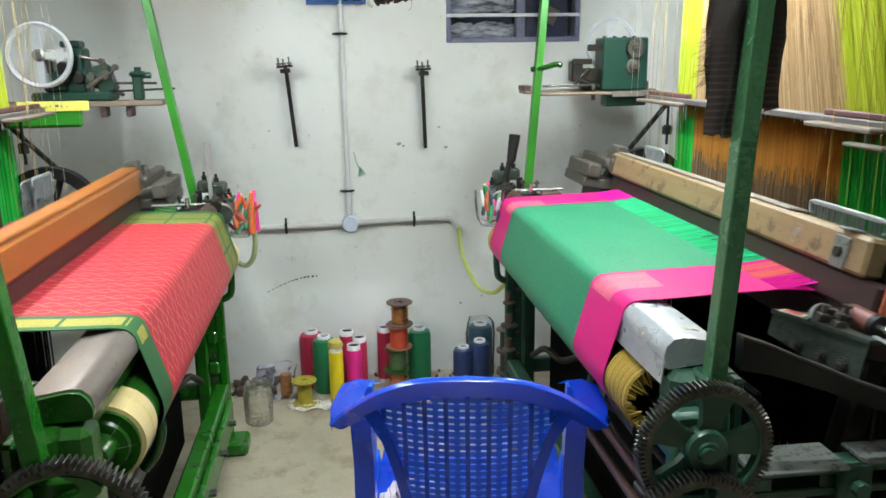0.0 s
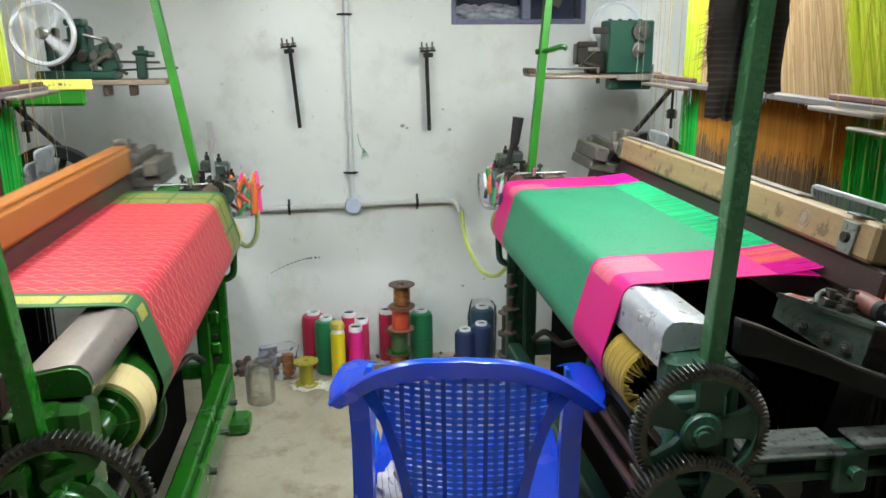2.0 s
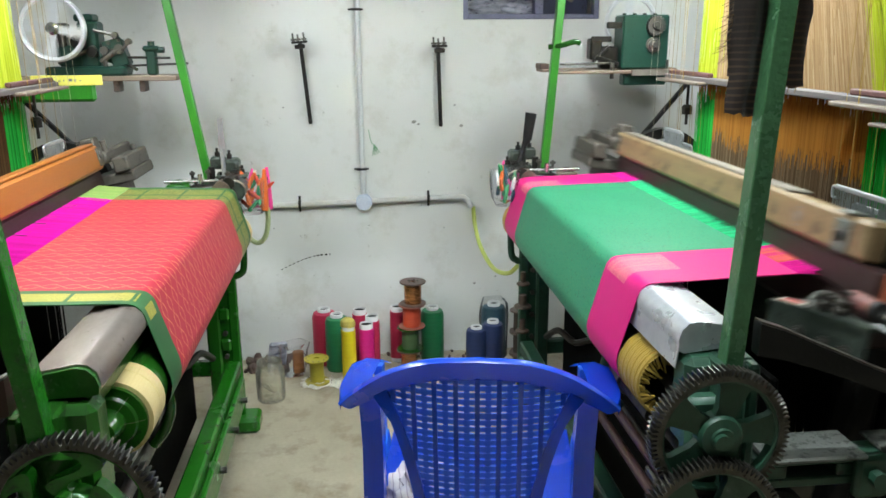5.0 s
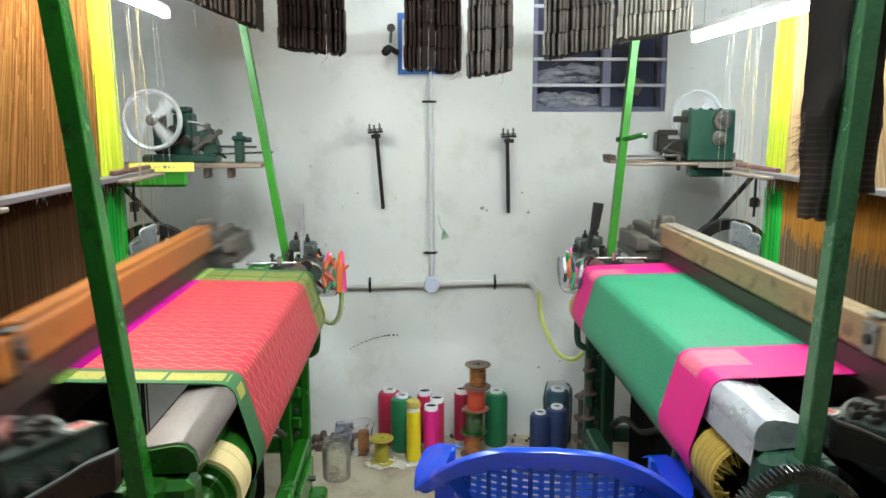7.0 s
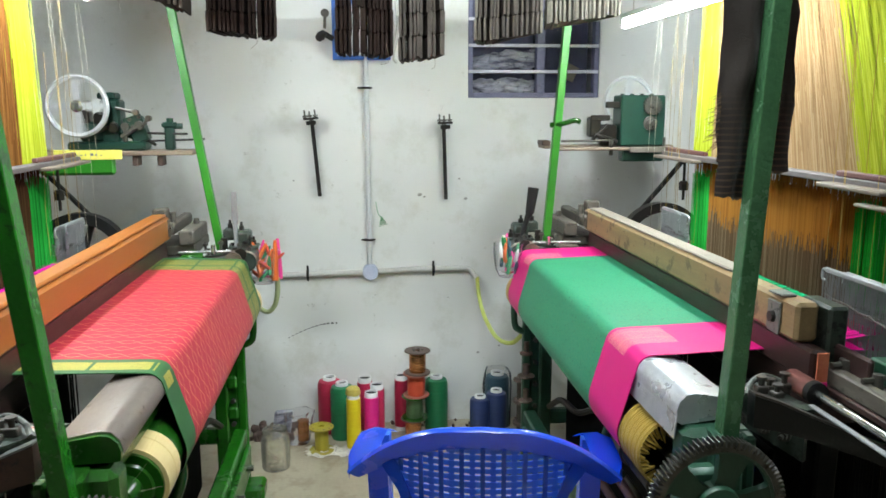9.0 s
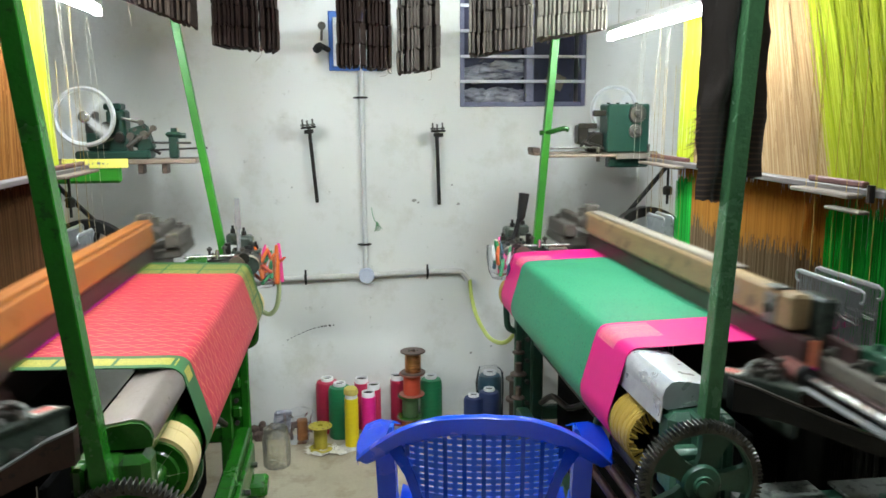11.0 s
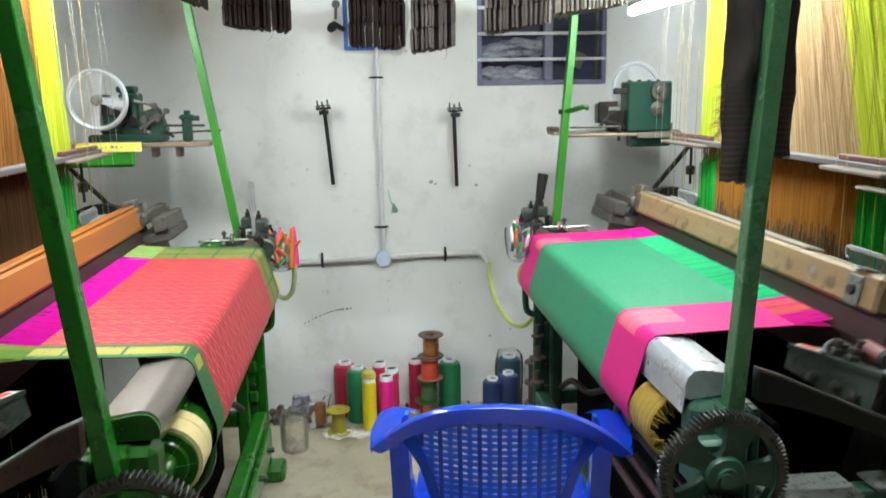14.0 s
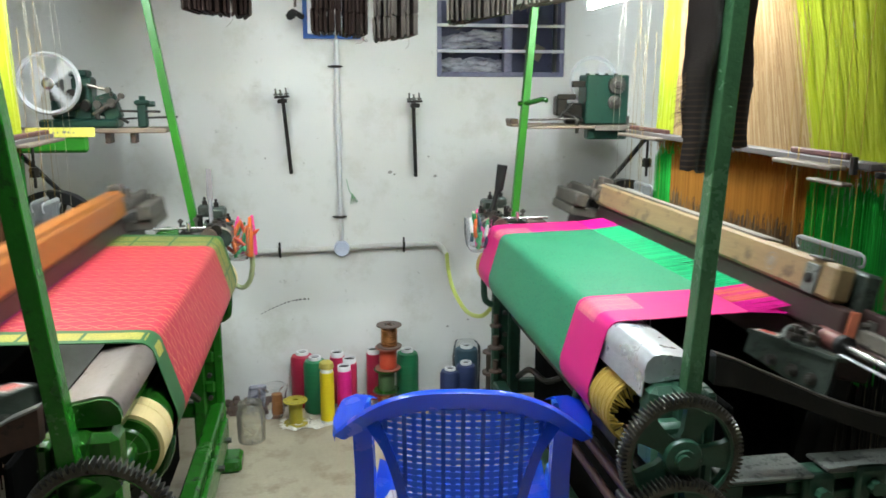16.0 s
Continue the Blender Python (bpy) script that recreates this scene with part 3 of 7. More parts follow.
def room():
    bm = B()
    cbox(bm, X_L - 0.2, X_R + 0.2, Y_B - 0.2, WALL_Y + 0.2, -0.2, 0.0, 0.0005)
    structure("floor", bm, FLOOR, "worn grey-beige cement floor with stains", "floor")
    bm = B()
    for x0, x1, z0, z1 in ((X_L, WX0, 0, Z_C), (WX1, X_R, 0, Z_C), (WX0, WX1, 0, WZ0), (WX0, WX1, WZ1, Z_C)):
        v = [bm.verts.new((x, WALL_Y, z)) for x, z in ((x0, z0), (x1, z0), (x1, z1), (x0, z1))]
        w = [bm.verts.new((x, WALL_Y + 0.2, z)) for x, z in ((x0, z0), (x1, z0), (x1, z1), (x0, z1))]
        bm.faces.new(v)
        bm.faces.new(w[::-1])
    for a, b in (((WX0, WZ0), (WX1, WZ0)), ((WX1, WZ0), (WX1, WZ1)), ((WX1, WZ1), (WX0, WZ1)), ((WX0, WZ1), (WX0, WZ0))):
        bm.faces.new([bm.verts.new(p) for p in ((a[0], WALL_Y, a[1]), (b[0], WALL_Y, b[1]), (b[0], WALL_Y + 0.2, b[1]), (a[0], WALL_Y + 0.2, a[1]))])
    bmesh.ops.remove_doubles(bm, verts=bm.verts, dist=1e-4)
    structure("wall_north", bm, WALL, "whitewashed plaster wall with scuffs and dust marks", "wall")
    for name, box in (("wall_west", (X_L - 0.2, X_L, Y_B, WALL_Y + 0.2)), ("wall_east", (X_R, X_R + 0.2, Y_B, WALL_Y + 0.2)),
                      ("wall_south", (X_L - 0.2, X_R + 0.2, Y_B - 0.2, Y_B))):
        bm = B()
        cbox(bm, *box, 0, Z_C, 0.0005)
        structure(name, bm, DIM, "unseen grey wall, darkened to cut bounced light", "wall")
    bm = B()
    cbox(bm, X_L - 0.2, X_R + 0.2, Y_B - 0.2, WALL_Y + 0.2, Z_C, Z_C + 0.15, 0.0005)
    structure("ceiling", bm, CEILING, "unseen flat ceiling, kept pale to reflect light down", "ceiling")


def window():
    e = tagged(thing("window_1", "barred window with bluish frame and dark shutter behind", "window", at=((WX0 + WX1) / 2, WALL_Y, WZ0)), kind="structure")
    bm = B()
    w = 0.022
    cbox(bm, WX0 + 0.001, WX0 + w, WALL_Y + 0.004, WALL_Y + 0.06, WZ0 + 0.001, WZ1 - 0.001)
    cbox(bm, WX1 - w, WX1 - 0.001, WALL_Y + 0.004, WALL_Y + 0.06, WZ0 + 0.001, WZ1 - 0.001)
    cbox(bm, WX0 + w, WX1 - w, WALL_Y + 0.006, WALL_Y + 0.06, WZ0 + 0.001, WZ0 + w)
    cbox(bm, WX0 + w, WX1 - w, WALL_Y + 0.006, WALL_Y + 0.06, WZ1 - w, WZ1 - 0.001)
    part("window_frame", bm, WIN_F, e)
    mx = WX0 + 0.335
    bm = B()
    cbox(bm, mx - 0.02, mx + 0.02, WALL_Y + 0.03, WALL_Y + 0.07, WZ0 + w, WZ1 - w)
    part("mullion", bm, WIN_F, e)
    z = WZ0 + 0.115
    while z < WZ1 - 0.05:
        bm = B()
        cbox(bm, WX0 + 0.002, WX1 - 0.002, WALL_Y + 0.002, WALL_Y + 0.012, z - 0.007, z + 0.007, 0.002)
        part("window_bar", bm, WIN_B, e, "pale flat steel bar")
        z += 0.113
    for x0, x1 in ((WX0 + w, mx - 0.02), (mx + 0.02, WX1 - w)):
        bm = B()
        cbox(bm, x0, x1, WALL_Y + 0.12, WALL_Y + 0.14, WZ0 + w, WZ1 - w)
        part("shutter_panel", bm, NIGHT, e, "dark blue shutter panel")
    random.seed(4)
    for i in range(8):
        bm = B()
        r = bmesh.ops.create_icosphere(bm, subdivisions=4, radius=1.0)
        cx, cz = WX0 + 0.08 + 0.07 * (i % 4), WZ0 + 0.055 + 0.11 * (i // 4) + random.uniform(-0.015, 0.015)
        for v in r["verts"]:
            p = v.co.copy()
            n = 1 + 0.45 * noise.noise(p * 1.6 + Vector((i * 3.1, 0, 0))) + 0.22 * abs(noise.noise(p * 4.0 + Vector((i, 5, 0))))
            v.co = Vector((cx + p.x * 0.068 * n, WALL_Y + 0.088 + p.y * 0.022 * n, cz + p.z * 0.036 * n + p.x * 0.012 * math.sin(i * 2.0)))
        for f in bm.faces:
            f.smooth = True
        part("plastic_scrap", bm, JUNK, e, "crumpled dusty plastic sheet behind the bars")
    bm = B()
    m = pose(WX0 + 0.46, WALL_Y + 0.05, WZ0 + 0.12, 0, 25, 0)
    cbox(bm, -0.045, 0.045, -0.002, 0.002, -0.035, 0.035, 0.001, m)
    part("paper_scrap", bm, CARD_W, e, "white scrap of card")


def conduit():
    e = thing("conduit_pipe", "grey plastic conduit running down and along the wall", "pipe", at=(0, WALL_Y, 0.73))
    y = WALL_Y - 0.016
    bm = B()
    rod(bm, (0.010, y + 0.006, 0.75), (0.004, y + 0.006, Z_C), 0.0115, seg=14)
    part("vertical_pipe", bm, PIPE, e)
    bm = B()
    rod(bm, (0.012, y, 0.728), (-0.60, y, 0.718), 0.0125, seg=12)
    part("branch_pipe", bm, PIPE_D, e)
    bm = B()
    path(bm, curve_pts([(0.012, y, 0.728), (0.2, y, 0.735), (0.42, y, 0.737), (0.465, y, 0.73), (0.487, y - 0.01, 0.705), (0.49, y - 0.012, 0.69)], 6), 0.0125, 12)
    part("branch_pipe", bm, PIPE_D, e)
    bm = B()
    lathe(bm, (0.012, WALL_Y - 0.001, 0.728), (0, -1, 0), [(0.036, 0), (0.036, 0.03), (0.033, 0.036), (0.0, 0.037)], 24)
    part("junction_box", bm, JUNC, e, "round pale blue junction box")
    for x, z, up in ((0.004, 1.549, 0), (0.008, 0.875, 0), (-0.27, 0.726, 1), (0.30, 0.736, 1)):
        bm = B()
        if up:
            cbox(bm, x - 0.006, x + 0.006, WALL_Y - 0.031, WALL_Y - 0.001, z - 0.018, z + 0.018, 0.002)
            rod(bm, (x, WALL_Y - 0.012, z + 0.016), (x, WALL_Y - 0.012, z + 0.036), 0.005)
            rod(bm, (x, WALL_Y - 0.012, z - 0.016), (x, WALL_Y - 0.012, z - 0.034), 0.005)
        else:
            cbox(bm, x - 0.022, x + 0.022, WALL_Y - 0.025, WALL_Y - 0.001, z - 0.005, z + 0.005, 0.002)
            rod(bm, (x - 0.02, WALL_Y - 0.008, z), (x - 0.034, WALL_Y - 0.008, z), 0.004)
            rod(bm, (x + 0.02, WALL_Y - 0.008, z), (x + 0.03, WALL_Y - 0.008, z), 0.004)
        part("pipe_clip", bm, IRON, e, "dark metal saddle clip")
    e.location.x -= 0.011
    e.location.z += 0.004
    h = thing("air_hose", "yellow-green plastic hose hanging from the conduit end", "hose", at=(0.49, WALL_Y - 0.03, 0.69))
    bm = B()
    path(bm, curve_pts([(0.49, y - 0.012, 0.70), (0.495, 3.19, 0.62), (0.505, 3.08, 0.545), (0.53, 2.9, 0.50), (0.565, 2.75, 0.52), (0.60, 2.68, 0.58)], 8), 0.0095, 10)
    part("tubing", bm, HOSE, h)
    h = thing("air_hose", "pale green plastic hose looping below the bobbin bag", "hose", at=(-0.36, 2.64, 0.70))
    bm = B()
    path(bm, curve_pts([(-0.352, 2.62, 0.845), (-0.354, 2.63, 0.79), (-0.366, 2.64, 0.735), (-0.392, 2.65, 0.705), (-0.42, 2.66, 0.712), (-0.45, 2.66, 0.75)], 8), 0.0095, 10)
    part("tubing", bm, HOSE_L, h)


def wall_bracket(x, z, tilt):
    e = thing("wall_bracket", "dark steel rod with a prong clamp fixed on the wall", "bracket", "wall brackets", at=(x, WALL_Y, z))
    m = pose(x, WALL_Y, z, 0, tilt, 0)
    bm = B()
    cbox(bm, -0.008, 0.008, -0.035, -0.018, -0.345, 0.0, 0.003, m)
    cbox(bm, -0.006, 0.006, -0.05, -0.035, -0.335, -0.325, 0.002, m)
    part("bar", bm, IRON, e)
    bm = B()
    cbox(bm, -0.008, 0.008, -0.085, -0.001, -0.03, -0.01, 0.002, m)
    cbox(bm, -0.033, 0.033, -0.10, -0.07, -0.008, 0.002, 0.003, m)
    cbox(bm, -0.02, 0.02, -0.11, -0.06, -0.03, -0.012, 0.003, m)
    part("clamp", bm, IRON, e)
    for dx in (-0.024, -0.004, 0.02):
        bm = B()
        rod(bm, m @ Vector((dx, -0.085, 0.0)), m @ Vector((dx, -0.085, 0.034 - 0.3 * (dx + 0.024) * (dx < 0))), 0.004)
        rod(bm, m @ Vector((dx, -0.085, 0.004)), m @ Vector((dx, -0.085, 0.012)), 0.011, seg=6)
        part("prong", bm, IRON_G, e)


def switchboard():
    e = thing("switch_board", "blue board with a lever switch on the wall", "switch", at=(-0.03, WALL_Y, 1.64))
    bm = B()
    cbox(bm, -0.145, 0.105, WALL_Y - 0.02, WALL_Y - 0.001, 1.672, 1.93)
    part("board", bm, BLUE_B, e)
    bm = B()
    cbox(bm, -0.125, 0.095, WALL_Y - 0.06, WALL_Y - 0.02, 1.69, 1.9)
    part("cover", bm, GREY_B, e)
    bm = B()
    rod(bm, (-0.145, WALL_Y - 0.04, 1.76), (-0.185, WALL_Y - 0.08, 1.78), 0.012)
    lathe(bm, (-0.19, WALL_Y - 0.09, 1.765), (-0.3, 0, 0.3), [(0, -0.02), (0.02, -0.014), (0.026, 0.0), (0.02, 0.014), (0, 0.02)], 12)
    part("knob", bm, BLACK, e)
    bm = B()
    rod(bm, (-0.175, WALL_Y - 0.05, 1.80), (-0.172, WALL_Y - 0.06, 1.85), 0.006)
    lathe(bm, (-0.172, WALL_Y - 0.06, 1.862), (0, -1, 0), [(0.018, -0.004), (0.018, 0.004)], 14)
    part("lever", bm, IRON_G, e)
    bm = B()
    path(bm, curve_pts([(0.13, WALL_Y - 0.03, 1.92), (0.135, WALL_Y - 0.05, 1.8), (0.115, WALL_Y - 0.05, 1.69), (0.13, WALL_Y - 0.04, 1.66)], 6), 0.007)
    part("cable", bm, PIPE_D, e)


def tube_lamp(x, y0, y1, z, group):
    e = thing("tube_lamp", "glowing white fluorescent tube hanging over the loom", "lamp", group, at=(x, (y0 + y1) / 2, z))
    bm = B()
    rod(bm, (x, y0 + 0.02, z), (x, y1 - 0.02, z), 0.0145, seg=14)
    part("tube", bm, GLOW, e, "glowing glass tube")
    bm = B()
    cbox(bm, x - 0.014, x + 0.014, y0, y1, z + 0.0165, z + 0.038)
    part("housing", bm, WHITE_PL, e)
    for y in (y0, y1 - 0.022):
        bm = B()
        cbox(bm, x - 0.016, x + 0.016, y, y + 0.02, z - 0.016, z + 0.0165)
        part("end_cap", bm, WHITE_PL, e)
    for y in (y0 + 0.1, y1 - 0.1):
        bm = B()
        rod(bm, (x, y, z + 0.037), (x, y, Z_C), 0.0015, seg=6)
        part("hanger_wire", bm, CORD, e)


# Unseen fill light, added to brighten the aisle, chair and loom tops.
def fill_lamp(x, y):
    e = thing("fill_lamp", "unseen fill tube added under the ceiling over the aisle", "lamp", "", at=(x, y, Z_C))
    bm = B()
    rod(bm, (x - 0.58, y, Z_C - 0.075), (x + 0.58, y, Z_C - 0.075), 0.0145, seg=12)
    part("tube", bm, GLOW_FILL, e, "glowing glass tube")
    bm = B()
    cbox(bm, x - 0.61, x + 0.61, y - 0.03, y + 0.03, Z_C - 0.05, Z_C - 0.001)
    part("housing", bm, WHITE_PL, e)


# ---- punched cards over the aisle ----
def card_mesh(material, wide, tall, thick, name):
    bm = B()
    cbox(bm, -thick / 2, thick / 2, -wide / 2, wide / 2, -tall / 2 + 0.002, tall / 2 - 0.002, 0.0008)
    cbox(bm, -thick * 0.3, thick * 0.3, -wide / 2 + 0.004, -wide / 2 + 0.012, tall / 2 - 0.003, tall / 2 + 0.003, 0.0008)
    return finish(bm, name, material)


def card_chain(x0, x1, y, z, material, label, seed, slope=0.0, turn=0.0, face=None, n=None):
    """Laced cards hanging in folds: leaves side by side, each of several cards."""
    e = thing("card_chain", label, "punched cards", "chains of punched cards", at=((x0 + x1) / 2, y, z))
    rnd = random.Random(seed)
    tall, wide = 0.066, 0.20
    me = card_mesh(material, wide, tall, 0.0084, "card")
    fme = card_mesh(face, wide, tall, 0.0084, "card") if face else me
    n = n or max(6, int((x1 - x0) / 0.0105))
    for i in range(n):
        u = (i + 0.5) / n
        lean = (u - 0.5) * 4.0 + rnd.uniform(-1.1, 1.1)
        yaw = turn * (u - 0.5) + rnd.uniform(-2.5, 2.5)
        low = z + rnd.uniform(-0.004, 0.004) + slope * (u - 0.5)
        for k in range(10):
            zz = low + tall * (k + 0.5)
            ob = new("card", fme if i in (0, n - 1) else me)
            ob.parent = e
            zig = 0.0007 if k % 2 else -0.0007
            ob.matrix_basis = pose(x0 + (x1 - x0) * u - (x0 + x1) / 2 + math.tan(radians(lean)) * (0.25 - (zz - z)) * 0.5 + zig, rnd.uniform(-0.004, 0.004), zz - z, 0, lean * 0.6, yaw)
    # faded lines of writing on the first pale card
    if face is CARD_W:
        for k in range(3):
            for j in range(4):
                bm = B()
                span = rnd.uniform(0.05, 0.085)
                cbox(bm, -0.0056, -0.0053, -0.08 + 0.01 * (j % 2), -0.08 + span, -0.001, 0.001, 0.0002)
                cbox(bm, -0.0056, -0.0053, -0.06 + span, 0.07, -0.001, 0.001, 0.0002)
                ob = part("ink_line", bm, INK, e, "line of faded writing")
                yaw = -turn * 0.5
                ob.matrix_basis = pose((x0 - x1) / 2 + (x1 - x0) * 0.5 / n - 0.002, 0, tall * (k + 0.3) + 0.012 * j, 0, 0, yaw)
    bm = B()
    for k in range(1):
        xx = x0 + (x1 - x0) * rnd.random()
        path(bm, curve_pts([(xx, y - 0.1, z + 0.03), (xx + 0.006, y - 0.103, z - 0.02), (xx - 0.004 + rnd.uniform(-0.02, 0.02), y - 0.1, z - 0.03 - rnd.random() * 0.03)], 5), 0.0007, 5)
    part("lacing_thread", bm, WOOD_P, e)
    return e


# ---- looms ----
X_MID = 0.055


class Side:
    """One loom's space: u runs from the aisle's middle outwards."""

    def __init__(self, s, dy):
        self.s, self.dy = s, dy

    def p(self, u, y, z):
        return Vector((X_MID + self.s * u, y + self.dy, z))

    def box(self, bm, u0, u1, y0, y1, z0, z1, c=0.003):
        cbox(bm, X_MID + self.s * u0, X_MID + self.s * u1, y0 + self.dy, y1 + self.dy, z0, z1, c)

    def rod(self, bm, a, b, r, r2=None, seg=12):
        rod(bm, self.p(*a), self.p(*b), r, r2, seg)

    def path(self, bm, pts, r, n=6, seg=8):
        path(bm, curve_pts([self.p(*q) for q in pts], n), r, seg)


ROLL_U, ROLL_Z, ROLL_R = 0.532, 0.772, 0.072
BEAT_U = 0.755


def gear_mesh(bm, c, r, width, teeth, axis_y=1, tooth=0.011):
    """A toothed ring about an axis along y."""
    cx, cy, cz = c
    ri = r - tooth - 0.009
    n = teeth
    ring = {}
    for j, y in enumerate((cy - width / 2, cy + width / 2)):
        for i in range(n * 4):
            a = 2 * math.pi * (i + 0.0) / (n * 4)
            rad = r if i % 4 in (1, 2) else r - tooth
            ring[j, i] = (bm.verts.new((cx + rad * math.cos(a), y, cz + rad * math.sin(a))), bm.verts.new((cx + ri * math.cos(a), y, cz + ri * math.sin(a))))
    m = n * 4
    for i in range(m):
        k = (i + 1) % m
        bm.faces.new((ring[0, i][0], ring[0, k][0], ring[0, k][1], ring[0, i][1]))
        bm.faces.new((ring[1, i][0], ring[1, i][1], ring[1, k][1], ring[1, k][0]))
        bm.faces.new((ring[0, i][0], ring[1, i][0], ring[1, k][0], ring[0, k][0]))
        bm.faces.new((ring[0, i][1], ring[0, k][1], ring[1, k][1], ring[1, i][1]))


def gear(parent, c, r, name, spoke_mat, turn=0.0, teeth=84, curved=False):
    """A spoked gear wheel that turns on its axle; its parts stand about its own centre."""
    bm = B()
    gear_mesh(bm, (0, 0, 0), r, 0.030, teeth)
    g = part(name, bm, GEAR, parent, "dark greasy toothed ring")
    g.matrix_parent_inverse = Matrix()
    g.location = Vector(c) - Vector(parent.location)
    g.rotation_euler = (0, radians(turn), 0)
    bm = B()
    ri = r - 0.018
    lathe(bm, (0, 0, 0), (0, 1, 0), [(ri - 0.007, -0.010), (ri + 0.001, -0.012), (ri + 0.001, 0.012), (ri - 0.007, 0.010), (ri - 0.007, -0.010)], 64, False)
    lathe(bm, (0, -0.02, 0), (0, 1, 0), [(0.0, 0.004), (0.010, 0.004), (0.010, -0.006), (0.020, -0.006), (0.021, 0), (0.036, 0.002), (0.040, 0.008), (0.040, 0.034), (0.03, 0.04), (0, 0.04)], 28)
    part("rim_and_hub", bm, spoke_mat, g, "green painted rim and hub")
    for k in range(5):
        a = 2 * math.pi * k / 5 + 0.3
        ca, sa = math.cos(a), math.sin(a)
        bm = B()
        if curved:
            left, right = [], []
            for j in range(13):
                t = j / 12
                rr = 0.028 + (ri - 0.034) * t
                bend = 0.026 * math.sin(2 * math.pi * t)
                w = 0.0135 + 0.008 * abs(2 * t - 1) ** 2
                left.append((rr, bend + w))
                right.append((rr, bend - w))
            ribbon(bm, left, right, lambda p, q, t: Vector((p * ca - q * sa, t, p * sa + q * ca)), -0.014, 0.012)
        else:
            left = [(0.03, 0.020), (0.052, 0.0185), (ri * 0.6, 0.022), (ri * 0.82, 0.027), (ri * 0.93, 0.036), (ri - 0.003, 0.047)]
            ribbon(bm, left, [(p, -q) for p, q in left], lambda p, q, t: Vector((p * ca - q * sa, t, p * sa + q * ca)), -0.008, 0.008)
        bmesh.ops.bevel(bm, geom=[e for e in bm.edges if e.is_boundary is False and len(e.link_faces) == 2 and e.calc_face_angle(0) > 1.0], offset=0.002, segments=1, affect="EDGES")
        part("spoke", bm, spoke_mat, g)
    return g


def slotted_rail(S, bm, u0, u1, y0, y1, z0, z1, slots):
    """A cast rail in the u direction with slots through it."""
    h = z1 - z0
    S.box(bm, u0, u1, y0, y1, z1 - h * 0.3, z1)
    S.box(bm, u0, u1, y0, y1, z0, z0 + h * 0.3)
    edges = [u0] + [v for s in slots for v in s] + [u1]
    for a, b in zip(edges[::2], edges[1::2]):
        S.box(bm, a, b, y0 + 0.002, y1 - 0.002, z0 + h * 0.28, z1 - h * 0.28)


def loom(S, label, right):
    body, frame_mat = (GREEN_T, GREEN_D) if right else (GREEN_D, GREEN_F)
    post_mat = GREEN_P if right else GREEN_F
    e = thing("power_loom", label, "loom", "power looms", at=S.p(1.0, 1.8, 0))
    # near side frame: front leg, head block, rails, back leg
    bm = B()
    S.box(bm, 0.565, 0.635, 0.985, 1.055, 0.0, 0.875, 0.012)
    S.box(bm, 0.53, 0.69, 0.96, 1.08, 0.0, 0.03, 0.008)
    S.box(bm, 0.50, 0.59, 0.99, 1.06, 0.70, 0.878, 0.014)
    S.box(bm, 0.545, 0.60, 0.957, 1.02, 0.66, 0.882, 0.006)
    S.box(bm, 0.605, 0.628, 0.965, 1.02, 0.66, 0.872, 0.006)
    part("front_leg", bm, body, e)
    bm = B()
    S.box(bm, 1.5, 1.57, 0.985, 1.055, 0.0, 0.80, 0.012)
    S.box(bm, 1.46, 1.61, 0.96, 1.08, 0.0, 0.03, 0.008)
    part("back_leg", bm, frame_mat if not right else body, e)
    bm = B()
    slotted_rail(S, bm, 0.64, 1.6, 1.0, 1.05, 0.60, 0.665, [(0.72, 0.82), (0.9, 0.98), (1.1, 1.3)])
    part("near_rail", bm, body if right else IRON, e)
    bm = B()
    S.box(bm, 0.66, 0.86, 0.97, 1.075, 0.667, 0.678, 0.004)
    S.box(bm, 0.90, 1.25, 0.985, 1.07, 0.667, 0.676, 0.004)
    part("rail_cap", bm, DUSTY, e, "dusty grey flat rail top")
    bm = B()
    slotted_rail(S, bm, 0.64, 1.6, 0.99, 1.04, 0.24, 0.33, [(0.72, 0.9), (1.0, 1.3)])
    part("low_rail", bm, body, e)
    bm = B()
    top = [(0.612, 0.955), (0.66, 0.938), (0.72, 0.910), (0.78, 0.884), (0.84, 0.856), (0.9, 0.832), (0.98, 0.805), (1.08, 0.78), (1.3, 0.74), (1.58, 0.7)]
    low = [(0.612, 0.895), (0.66, 0.885), (0.72, 0.866), (0.78, 0.844), (0.84, 0.82), (0.9, 0.794), (0.98, 0.765), (1.08, 0.737), (1.3, 0.69), (1.58, 0.645)]
    if not right:
        top = [(u, z - 0.01 - 0.14 * max(0, u - 0.64)) for u, z in top]
        low = [(u, z - 0.01 - 0.14 * max(0, u - 0.64)) for u, z in low]
    ribbon(bm, top, low, lambda a, b, t: S.p(a, t, b), 0.955, 0.982)
    part("curved_frame_top", bm, SHADE_IRON if right else RUST_D, e, "dark curved cast-iron frame top")
    # the highlight on the frame's top edge, built as a pale steel strip
    bm = B()
    ribbon(bm, [(u, z + 0.004) for u, z in top], [(u, z + 0.0005) for u, z in top], lambda a, b, t: S.p(a, t, b), 0.957, 0.980)
    part("frame_highlight", bm, STEEL_F if not right else IRON_G, e, "thin pale strip for the highlight along the frame top")
    # bolts and blocks on the near rail
    for u, z in ((0.88, 0.63), (1.0, 0.64), (1.02, 0.60), (1.15, 0.62)):
        bm = B()
        S.box(bm, u - 0.035, u + 0.035, 0.975, 1.0, z - 0.05, z + 0.04, 0.008)
        S.rod(bm, (u, 0.976, z), (u, 0.955, z), 0.016, seg=8)
